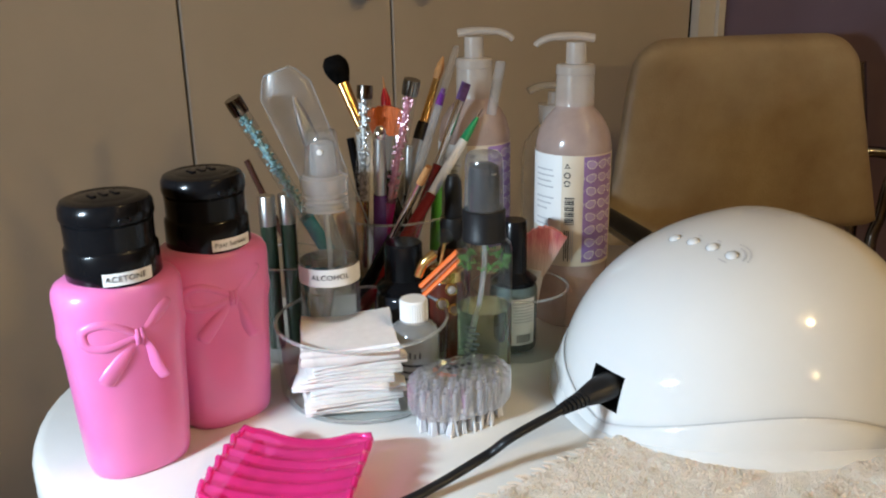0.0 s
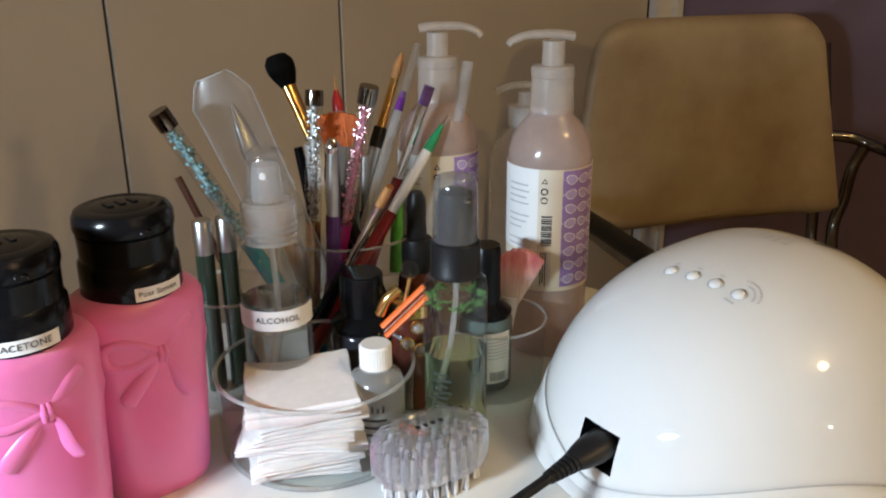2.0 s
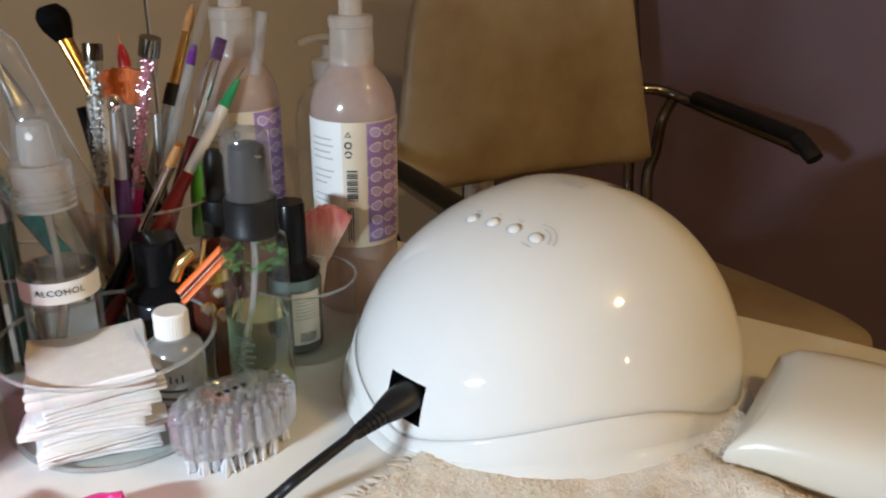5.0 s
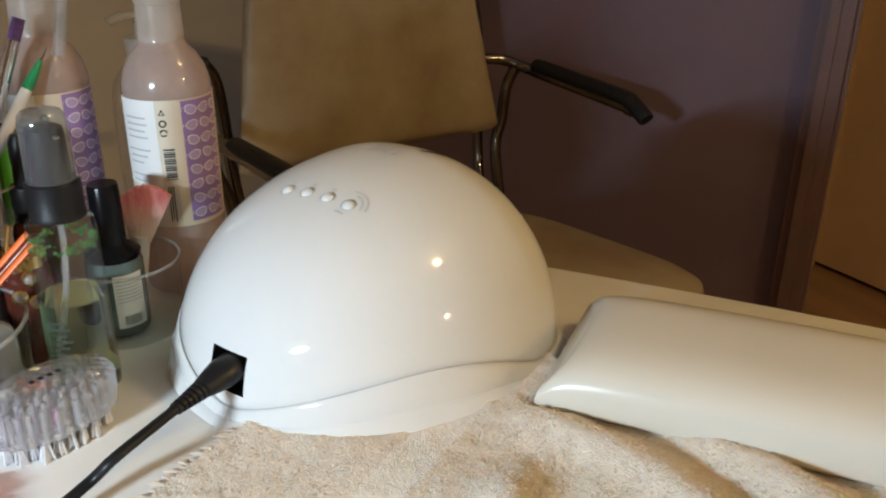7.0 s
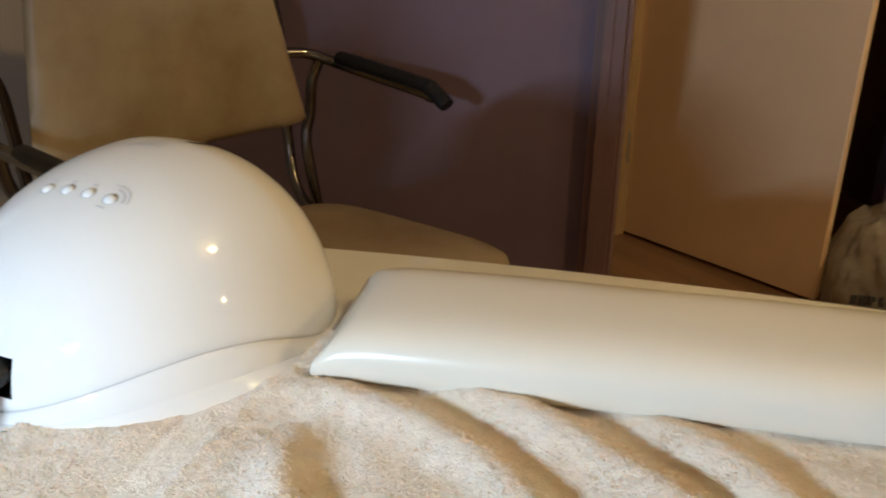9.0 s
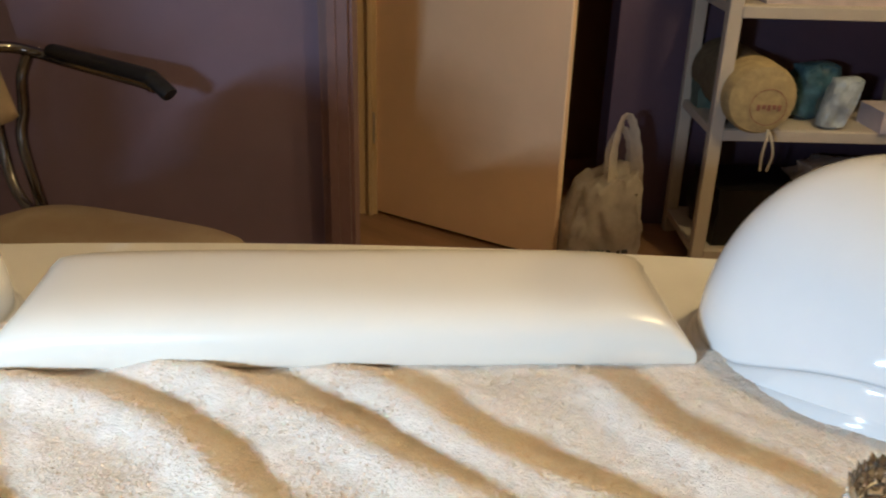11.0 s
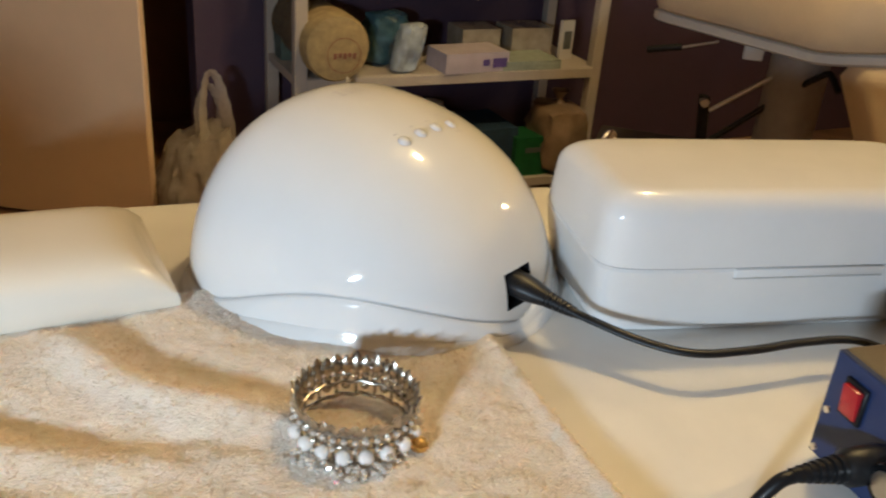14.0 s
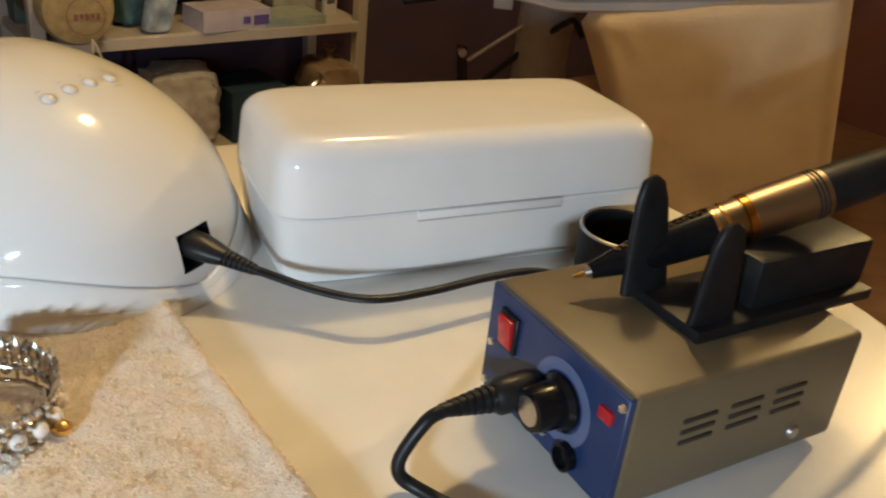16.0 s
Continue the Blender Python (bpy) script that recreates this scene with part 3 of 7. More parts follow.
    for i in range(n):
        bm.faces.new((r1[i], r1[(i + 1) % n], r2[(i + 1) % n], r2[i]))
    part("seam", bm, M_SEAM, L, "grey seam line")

    def lay(bm, px, py, grow=0.0004):
        """Lay a flat drawing in the xy plane on the crown round px, py."""
        for v in bm.verts:
            q, nr = crown(px + v.co.x, py + v.co.y, grow + v.co.z)
            v.co = q
        return bm

    def bar(u0, u1, v0, v1, px, py, nm="printed_mark"):
        bm = bmesh.new()
        k = 6
        row = [[bm.verts.new((u0 + (u1 - u0) * i / k, v, 0)) for i in range(k + 1)] for v in (v0, v1)]
        for i in range(k):
            bm.faces.new((row[0][i], row[0][i + 1], row[1][i + 1], row[1][i]))
        return part(nm, lay(bm, px, py), M_MARK, L)
    # four round buttons and their printed marks
    for i in range(4):
        px, py = -0.0222 + 0.0144 * i, -0.0642 + 0.0004 * i
        c, nr = crown(px, py)
        q = nr.to_track_quat("Z", "Y").to_matrix().to_4x4()
        k = lathe([(0, 0.0019), (0.0018, 0.0017), (0.0031, 0.0010), (0.0037, 0.0001), (0.0038, -0.002)], 20)
        bmesh.ops.transform(k, matrix=Matrix.Translation(c) @ q, verts=k.verts)
        part("button", k, M_WHITEPL, L, "small round raised white button")
        ring = lathe([(0.0039, 0.0002), (0.0044, 0.0002)], 24)
        bmesh.ops.transform(ring, matrix=Matrix.Translation(c) @ q, verts=ring.verts)
        part("button_ring", ring, M_SEAM, L, "thin grey ring")
        if i < 3:
            bar(-0.0016, 0.0016, 0.0060, 0.0070, px - 0.0008, py)
        else:
            for rr, a0, a1 in ((0.0068, 0, 95), (0.0098, 5, 112)):
                for a in range(a0, a1, 12):
                    bm = bmesh.new()
                    vs = [bm.verts.new((r * math.cos(radians(t)), r * math.sin(radians(t)), 0)) for t, r in ((a, rr), (a, rr + 0.0011), (a + 8.5, rr + 0.0011), (a + 8.5, rr))]
                    bm.faces.new(vs)
                    part("printed_mark", lay(bm, px, py), M_MARK, L)
            bar(-0.0030, 0.0030, -0.0072, -0.0062, px - 0.001, py)
    # maker's mark on the crown, as bars
    for i in range(4):
        for v0, v1 in ((-0.0048, -0.0030), (0.0028, 0.0044)):
            bar(0.0, 0.0040, v0, v1, -0.0138 + i * 0.0060, -0.004)
        bar(0.0006 + 0.001 * (i % 2), 0.0022 + 0.001 * (i % 2), -0.0030, 0.0028, -0.0138 + i * 0.0060, -0.004)
    # dark slit of the display window at the front of the crown
    bm = bmesh.new()
    rows = [[bm.verts.new((0.0125 + 0.012 * i / 12 - 0.72 * w * math.sin(math.pi * i / 12) ** 0.5, 0.0088 + 0.0125 * i / 12 + 0.69 * w * math.sin(math.pi * i / 12) ** 0.5, 0.0003)) for i in range(13)] for w in (-0.0017, 0.0017)]
    for i in range(12):
        bm.faces.new((rows[0][i], rows[0][i + 1], rows[1][i + 1], rows[1][i]))
    part("display_window", lay(bm, 0, 0, 0.0), M_BLACKMAT, L, "dark display window")
    return L


uv_lamp("nail_lamp", 0.2056, 0.5227, -59.0, "white glossy dome nail lamp plugged in beside the bottles")
uv_lamp("nail_lamp", 0.6155, 0.0622, -22.0, "white glossy dome nail lamp plugged in beside the white box")


def plug_lead(plug_at, way, path, label):
    """A black moulded plug and its lead; way is the plug's axis out of the socket."""
    P = thing("power_lead", 0, 0, 0, 0, label, "power lead")
    p, w = V(plug_at), V(way).normalized()
    part("plug_body", tube([p, p + w * 0.003, p + w * 0.012, p + w * 0.020, p + w * 0.026], [0.0080, 0.0098, 0.0096, 0.0078, 0.0060], 16, 0.72), M_RUBBER, P, "moulded black plug")
    for i in range(6):
        a = p + w * (0.0265 + i * 0.0029)
        part("strain_rib", tube([a, a + w * 0.0021], 0.0056 - i * 0.00035, 12, 0.8), M_RUBBER, P)
    part("strain_relief", tube([p + w * 0.024, p + w * 0.046], [0.0040, 0.0029], 12, 0.8), M_RUBBER, P, "tapered strain relief")
    pts = [p + w * 0.042] + [V(q) for q in path]
    part("cable", tube(smooth_path(pts, 10), 0.0030, 12, 0.7), M_RUBBER, P)
    return P


plug_lead((0.0955, 0.4545, 0.7300), (-0.80, -0.58, -0.09), [(0.032, 0.407, 0.7225), (0.016, 0.404, 0.712), (-0.027, 0.376, 0.7035), (-0.09, 0.34, 0.7035), (-0.16, 0.33, 0.7035)],
          "black power lead of the nail lamp lying on the table")
plug_lead((0.5665, -0.0560, 0.7300), (-0.26, -0.95, -0.16), [(0.5470, -0.1325, 0.7195), (0.5445, -0.1615, 0.7195), (0.5590, -0.190, 0.7195), (0.5810, -0.2205, 0.7195), (0.597, -0.2495, 0.7185), (0.597, -0.275, 0.714), (0.596, -0.31, 0.707), (0.615, -0.36, 0.7035), (0.66, -0.44, 0.7035)],
          "black power lead running along the white box")


def cushion():
    """A padded hand rest: soft pillow form, flat below, with pinched seam corners."""
    c = V((0.406, 0.2895, 0))
    C = thing("hand_rest_cushion", c.x, c.y, T + 0.004, math.degrees(math.atan2(-0.72, 0.69)), "cream vinyl padded hand rest cushion on the towel", "cushion")
    a, b, h = 0.1925, 0.0545, 0.0300
    n, m = 60, 28
    bm = bmesh.new()
    rows = []
    for j in range(m + 1):
        t = j / m
        ph = math.pi * t                       # from the front seam over the top to the back seam
        row = []
        for i in range(n + 1):
            s = -1 + 2 * i / n
            endf = max(0.0, 1 - abs(s) ** 14) ** 0.5
            endw = 1 - 0.035 * (1 - abs(s)) ** 0.5
            yy = -b * endw * math.copysign(abs(math.cos(ph)) ** 0.62, math.cos(ph))
            hh = h * (1 - 0.10 * abs(s) ** 3) * (0.50 + 0.50 * endf)
            zz = 0.0055 + hh * abs(math.sin(ph)) ** 0.62 * (1 if j not in (0, m) else 0)
            taper = 1 - 0.05 * abs(math.sin(ph)) ** 2
            row.append(bm.verts.new((s * a * taper, yy, zz + 0.0005 * noise.noise((s * 5, t * 3, 2)) * math.sin(ph))))
        rows.append(row)
    for p, q in zip(rows, rows[1:]):
        for i in range(n):
            bm.faces.new((p[i], p[i + 1], q[i + 1], q[i]))
    # ends and underside
    for k in (0, n):
        bm.faces.new([r[k] for r in rows] if k == 0 else [r[k] for r in rows][::-1])
    low = []
    for row in (rows[0], rows[m]):
        low.append([bm.verts.new((v.co.x * 0.985, v.co.y * 0.93, 0.0)) for v in row])
    for i in range(n):
        bm.faces.new((rows[0][i + 1], rows[0][i], low[0][i], low[0][i + 1]))
        bm.faces.new((rows[m][i], rows[m][i + 1], low[1][i + 1], low[1][i]))
        bm.faces.new((low[0][i + 1], low[0][i], low[1][i], low[1][i + 1]))
    part("pad", bm, M_VINYL, C, angle=60)


cushion()


def towel():
    """A beige terry towel with soft diagonal folds, spread from under the hand rest to the table's front."""
    bm = bmesh.new()
    u0, u1, v0, v1 = -0.056, 0.606, -0.50, -0.125
    nu, nv = 420, 240
    folds = [((0.234, 0.369), (0.258, 0.256)), ((0.285, 0.335), (0.328, 0.166)), ((0.351, 0.250), (0.371, 0.120)), ((0.454, 0.160), (0.43, 0.060)), ((0.20, 0.33), (0.17, 0.24))]
    grid = []
    for j in range(nv + 1):
        row = []
        for i in range(nu + 1):
            f, g = i / nu, j / nv
            p = uv(u0 + (u1 - u0) * f, v0 + (v1 - v0) * g)
            z = 0.0060
            for k, (a, b) in enumerate(folds):
                a, b = V(a), V(b)
                d = b - a
                L = d.length
                d.normalize()
                w = V((p.x, p.y)) - a
                al = w.dot(d) / L
                bend = 0.014 * math.sin(al * 2.6 + k)
                cr = w.x * d.y - w.y * d.x + bend
                fade = 1 / (1 + math.exp(-(al + 0.15) * 14)) / (1 + math.exp((al - 1.5) * 6))
                fade *= 1 / (1 + math.exp((g - 0.90) * 60))
                z += 0.0085 * fade * math.exp(-(cr / 0.0135) ** 2)
                z -= 0.003 * fade * math.exp(-((cr + 0.024) / 0.013) ** 2)
            z += 0.0022 * noise.noise((p.x * 22, p.y * 22, 3)) + 0.0009 * noise.noise((p.x * 90, p.y * 90, 1))
            z += 0.0006 * noise.noise((p.x * 420, p.y * 420, 7))
            edge = min(f * (u1 - u0), (1 - f) * (u1 - u0), (1 - g) * (v1 - v0))
            band = 0.0 if not 0.018 < u0 + (u1 - u0) * f < 0.044 else min(1.0, min(u0 + (u1 - u0) * f - 0.018, 0.044 - u0 - (u1 - u0) * f) / 0.003)
            z = 0.0012 + max(0.0, z - 0.0013 * band) * min(1.0, edge / 0.004 + 0.55)
            z += 0.0028 * math.exp(-(((1 - f) * (u1 - u0) - 0.004) / 0.006) ** 2)      # the rolled hem
            # flat under the lamps and the hand rest
            wob = 0.002 * noise.noise((p.x * 60, p.y * 60, 9))
            row.append(bm.verts.new((p.x + wob, p.y + wob, T + z)))
        grid.append(row)
    for j in range(nv):
        for i in range(nu):
            bm.faces.new((grid[j][i], grid[j][i + 1], grid[j + 1][i + 1], grid[j + 1][i]))
    rim = [grid[0][i] for i in range(nu + 1)] + [grid[j][nu] for j in range(1, nv + 1)] + [grid[nv][i] for i in range(nu - 1, -1, -1)] + [grid[j][0] for j in range(nv - 1, 0, -1)]
    lowr = [bm.verts.new((v.co.x, v.co.y, T + 0.0003)) for v in rim]
    for k in range(len(rim)):
        k2 = (k + 1) % len(rim)
        bm.faces.new((rim[k], lowr[k], lowr[k2], rim[k2]))
    heights = [[v.co.copy() for v in row] for row in grid]
    me = bpy.data.meshes.new("towel")
    for f in bm.faces:
        f.smooth = True
    bmesh.ops.recalc_face_normals(bm, faces=bm.faces)
    bm.to_mesh(me)
    bm.free()
    me.materials.append(M_TOWEL)
    t = new("towel", me)
    tagged(t, "beige terry towel with soft folds spread on the table", "towel")
    # terry loops: short bent blades standing on the cloth
    rng = np.random.default_rng(3)
    zs = np.array([[v.z for v in r] for r in heights])
    num = 150000
    fu, gv = rng.random(num), rng.random(num)
    woven = np.abs(u0 + (u1 - u0) * fu - 0.031) < 0.012          # the flat woven band carries no loops
    fu = np.where(woven, (fu + 0.35) % 1.0, fu)
    edge = rng.random(num) < 0.06                      # a thicker fringe along the front and the sides
    side = rng.integers(0, 3, num)
    fu = np.where(edge & (side == 0), 0.001, np.where(edge & (side == 1), 0.999, fu))
    gv = np.where(edge & (side == 2), 0.999, gv)
    px, py = np.zeros(num), np.zeros(num)
    c00, c10, c01 = uv(u0, v0), uv(u1, v0), uv(u0, v1)
    px = c00.x + (c10.x - c00.x) * fu + (c01.x - c00.x) * gv
    py = c00.y + (c10.y - c00.y) * fu + (c01.y - c00.y) * gv
    pz = zs[np.minimum((gv * nv).round().astype(int), nv), np.minimum((fu * nu).round().astype(int), nu)]
    th = rng.random(num) * 2 * np.pi
    hh = 0.0003 + 0.0004 * rng.random(num)
    ww = 0.0003 + 0.0002 * rng.random(num)
    ln = 0.0006 + 0.0014 * rng.random(num)
    ph = rng.random(num) * 2 * np.pi
    dx, dy = np.cos(th) * ww, np.sin(th) * ww
    lx, ly = np.cos(ph) * ln, np.sin(ph) * ln
    co = np.zeros((num, 5, 3))
    co[:, 0] = np.stack([px - dx, py - dy, pz - 0.0004], 1)
    co[:, 1] = np.stack([px + dx, py + dy, pz - 0.0004], 1)
    co[:, 2] = np.stack([px + dx + lx * 0.5, py + dy + ly * 0.5, pz + hh * 0.8], 1)
    co[:, 3] = np.stack([px - dx + lx * 0.5, py - dy + ly * 0.5, pz + hh * 0.8], 1)
    co[:, 4] = np.stack([px + lx, py + ly, pz + hh * 0.95], 1)
    k = np.arange(num)[:, None] * 5
    faces = [tuple(q) for q in (k + np.array([[0, 1, 2, 3]])).tolist()] + [tuple(q) for q in (k + np.array([[3, 2, 4]])).tolist()]
    lm = bpy.data.meshes.new("terry_nap")
    lm.from_pydata(co.reshape(-1, 3).tolist(), [], faces)
    lm.materials.append(M_PILE)
    ob = new("terry_nap", lm)
    ob.parent = t
    ob["kind"] = "stuff"
    ob["label"] = "short fuzzy terry loops"
    # loose threads along the end beside the lamp
    threads = bmesh.new()
    random.seed(21)
    for k in range(120):
        q = uv(u0, v0 + (v1 - v0) * (k + random.random() * 0.6) / 120)
        out = -U_DIR * random.uniform(0.006, 0.012) + V_DIR * random.uniform(-0.003, 0.003)
        add_tube(threads, [q + V((0, 0, T + 0.0042)) + U_DIR * 0.001, q + out * 0.5 + V((0, 0, T + 0.0034)), q + out + V((0, 0, T + 0.0012))], [0.0009, 0.0008, 0.0005], 5)
    ob2 = part("fringe", threads, M_PILE, t, "loose cotton threads along the end")
    ob2["kind"] = "stuff"
    return t


towel()


def white_box():
    """A white plastic case with a rounded hinged lid and a shallow front latch."""
    w, d, h, hs = 0.250, 0.117, 0.088, 0.046
    ang = math.degrees(math.atan2(-0.89, 0.46))
    c = V((0.674, -0.192, 0))
    B = thing("storage_case", c.x, c.y, T, ang, "white glossy plastic case with a rounded closed lid", "case")
    a, b, e = w / 2, d / 2, 9.0
    body = loft([(0.0, a - 0.016, b - 0.016), (0.001, a - 0.011, b - 0.011), (0.006, a - 0.010, b - 0.010), (0.007, a - 0.005, b - 0.005), (0.012, a - 0.004, b - 0.004), (0.044, a, b), (0.0455, a - 0.001, b - 0.001)], 80, e)
    part("body", body, M_WHITEPL2, B)
    R = 0.017
    secs = [(hs, a - 0.0012, b - 0.0012), (hs + 0.0008, a, b)]
    for i in range(0, 9):
        t = math.pi / 2 * i / 8
        secs.append((h - R + R * math.sin(t), a - 0.002 - R * (1 - math.cos(t)), b - 0.002 - R * (1 - math.cos(t))))
    secs.append((h + 0.0012, a * 0.4, b * 0.3))
    part("lid", loft(secs, 80, e), M_WHITEPL2, B)
    part("lid_gap", loft([(0.0453, a - 0.0016, b - 0.0016), (0.0463, a - 0.0016, b - 0.0016)], 80, e), M_SEAM, B, "dark lid joint")
    part("latch", box(-0.045, 0.05, -b - 0.0012, -b + 0.003, 0.0405, 0.0458, 0.0008, 2), M_WHITEPL2, B, "shallow moulded latch lip")
    # shade under the latch lip, put in as a grey strip
    part("latch_shadow_line", box(-0.045, 0.05, -b - 0.0008, -b + 0.002, 0.0396, 0.0404), M_SEAM, B)


white_box()


def drill_machine():
    """A nail drill power box: blue front panel, beige folded-metal cover with vents."""
    tl, w, d, h = V((0.506, -0.220, 0)), 0.098, 0.135, 0.061
    px = V((-0.85, -0.53, 0)).normalized()            # along the front panel
    dp = V((0.53, -0.85, 0)).normalized()             # backwards
    # local x along the panel from its far end, local y backwards
    D = new("nail_drill_box")
    o = tl
    D.matrix_world = Matrix(((-px.x, dp.x, 0, o.x + px.x * w), (-px.y, dp.y, 0, o.y + px.y * w), (0, 0, 1, T), (0, 0, 0, 1)))
    tagged(D, "beige and blue nail drill box with black knob", "nail drill")
    part("cover", box(0, w, 0.0015, d, 0.004, h, 0.003, 3), M_DRILLTOP, D, "beige enamelled metal cover")
    part("front_panel", box(0.0008, w - 0.0008, -0.001, 0.003, 0.0045, h - 0.0008, 0.0006, 1), M_BLUE, D, "blue enamelled front panel")
    for fx in (0.012, w - 0.012):
        for fy in (0.014, d - 0.014):
            part("foot", lathe([(0, 0), (0.006, 0), (0.006, 0.0042), (0, 0.0042)], 12, cx=fx, cy=fy), M_RUBBER, D, "small black rubber foot")
    # switch, on the far end of the panel
    sx = w - 0.018
    part("switch_bezel", box(sx - 0.0068, sx + 0.0068, -0.003, 0.0, 0.034, 0.053, 0.0006, 1), M_BLACKMAT, D, "black switch bezel")
    b = box(sx - 0.005, sx + 0.005, -0.0048, -0.001, 0.036, 0.051, 0.0008, 2)
    bmesh.ops.rotate(b, cent=(sx, -0.003, 0.0435), matrix=Matrix.Rotation(radians(7), 3, "X"), verts=b.verts)
    part("rocker_switch", b, M_RED, D, "red rocker switch")
    # speed knob
    k = lathe([(0, 0.0), (0.0125, 0.0), (0.013, 0.002), (0.0105, 0.004), (0.0098, 0.016), (0.009, 0.0172), (0.0068, 0.0174), (0.0068, 0.017), (0, 0.017)], 28)
    bmesh.ops.transform(k, matrix=pose(0.038, -0.001, 0.034, 90, 0, 0), verts=k.verts)
    part("speed_knob", k, M_BLACKPL, D, "black speed knob")
    k = lathe([(0.0, 0.0175), (0.0066, 0.0175), (0.0066, 0.0168)], 24)
    bmesh.ops.transform(k, matrix=pose(0.038, -0.001, 0.034, 90, 0, 0), verts=k.verts)
    part("knob_cap", k, M_STEEL, D, "silver knob cap")
    k = lathe([(0.014, 0.0003), (0.0195, 0.0003)], 40)
    bmesh.ops.transform(k, matrix=pose(0.038, -0.001, 0.034, 90, 0, 0), verts=k.verts)
    part("dial_scale", k, mat("dark_blue_dial_print", (0.10, 0.13, 0.24), 0.5), D, "dark blue dial scale ring")
    part("indicator_lamp", box(0.007, 0.015, -0.003, 0.0, 0.044, 0.050, 0.0008, 2), M_RED, D, "red indicator lamp")
    k = lathe([(0, 0.0), (0.0065, 0.0), (0.0065, 0.004), (0.005, 0.0045), (0.005, 0.002), (0, 0.002)], 20)
    bmesh.ops.transform(k, matrix=pose(0.028, -0.001, 0.013, 90, 0, 0), verts=k.verts)
    part("jack_socket", k, M_BLACKPL, D, "black jack socket")
    for sxx, sz in ((0.004, 0.008), (w - 0.004, 0.008), (0.004, 0.055), (0.046, 0.012), (w - 0.005, 0.03)):
        k = lathe([(0, 0.0014), (0.0018, 0.001), (0.0022, 0.0)], 12)
        bmesh.ops.transform(k, matrix=pose(sxx, -0.001, sz, 90, 0, 0), verts=k.verts)
        part("screw", k, M_CHROME, D, "small chrome screw")
    # vents on the near side
    for g in range(3):
        for j in range(3):
            y0 = 0.030 + g * 0.027
            b = box(-0.0008, 0.001, y0, y0 + 0.019, 0.030 + j * 0.0055, 0.0322 + j * 0.0055, 0.0004, 1)
            part("vent_slat", b, mat("dark_slot", (0.03, 0.022, 0.014), 0.7) if g + j == 0 else bpy.data.materials["dark_slot"], D, "dark vent slot")
    k = lathe([(0, 0.002), (0.003, 0.0015), (0.0036, 0.0)], 14)
    bmesh.ops.transform(k, matrix=pose(0, d - 0.03, 0.014, 0, -90, 0), verts=k.verts)
    part("screw", k, M_STEEL, D, "side screw")
    return D


DRILL = drill_machine()

# ---- bottles and jars ----
def pump_bottle(name, x, y, rz, label, nozzle=0, zs=0.975, lab=True):
    P = thing(name, x, y, T, rz, label, "pump bottle", "lotion pump bottles")
    R = 0.0272
    part("bottle", lathe([(0, 0.001), (0.023, 0.0), (0.0265, 0.002), (R, 0.006), (R, 0.134), (0.0268, 0.142), (0.0245, 0.151), (0.020, 0.159), (0.0145, 0.165), (0.0133, 0.168), (0.0133, 0.172)], 48), M_LOTION, P, "pale pink lotion bottle body")
    part("collar", lathe([(0.0133, 0.168), (0.0140, 0.168), (0.0136, 0.180), (0.0132, 0.190), (0.0138, 0.1905), (0.0138, 0.196), (0.0125, 0.1975), (0.006, 0.198)], 36), M_PUMPW, P, "smooth white pump collar")
    part("stem", lathe([(0.0072, 0.196), (0.0070, 0.213), (0.0, 0.213)], 24), M_PUMPW, P)
    n = bmesh.new()
    add_tube(n, smooth_path([(0.012, 0, 0.2155), (0.004, 0, 0.2168), (-0.006, 0, 0.2172), (-0.018, 0, 0.2165), (-0.026, 0, 0.2135), (-0.029, 0, 0.2105)], 5), [0.0065] * 8 + [0.006] * 6 + [0.0052] * 6 + [0.0045] * 6, 14, 0.5)
    bmesh.ops.rotate(n, cent=(0, 0, 0), matrix=Matrix.Rotation(radians(nozzle), 3, "Z"), verts=n.verts)
    part("nozzle", n, M_PUMPW, P, "white pump nozzle")
    P.scale = (1, 1, zs)
    if not lab:
        return P
    z0, z1 = 0.051, 0.135
    part("label", arc_patch(R, -150, 120, z0, z1, 60), M_BEIGELAB, P, "cream printed paper label")
    part("text_panel", arc_patch(R, -140, -27, z0 + 0.028, z1, 30, 0.0006), M_LABELW, P, "white panel of small text")
    part("pattern_panel", arc_patch(R, 5, 62, z0 + 0.003, z1 - 0.001, 20, 0.0006), M_PURPLAB, P, "lilac panel patterned with white spectacles")
    # rows of small print as bars
    random.seed(4)
    for i in range(9):
        zz = z1 - 0.012 - i * 0.0042 - (0.004 if i > 3 else 0) - (0.004 if i > 6 else 0)
        bm = arc_patch(R, -75, -38 - random.random() * 14, zz, zz + 0.0011, 10, 0.0008)
        part("print_line", bm, M_MARK, P)
    # recycling marks and barcode
    for i, zz in enumerate((z1 - 0.008, z1 - 0.0145, z1 - 0.0205)):
        bm = bmesh.new()
        k = 3 if i == 0 else 12
        outer = [bm.verts.new((0.0024 * math.sin(2 * math.pi * j / k), 0, 0.0024 * math.cos(2 * math.pi * j / k))) for j in range(k)]
        inner = [bm.verts.new((v.co.x * 0.62, 0, v.co.z * 0.62)) for v in outer]
        for j in range(k):
            if i == 2 and j in (3, 8):
                continue
            bm.faces.new((outer[j], outer[(j + 1) % k], inner[(j + 1) % k], inner[j]))
        bmesh.ops.translate(bm, vec=(0, 0, zz), verts=bm.verts)
        part("recycling_mark", wrap(bm, R, -19, 0.0008), M_INK, P)
    for i in range(14):
        zz = 0.0835 + i * 0.0015
        part("barcode_bar", arc_patch(R, -22, -8, zz, zz + (0.0011 if i % 3 else 0.0006), 4, 0.0008), M_INK, P)
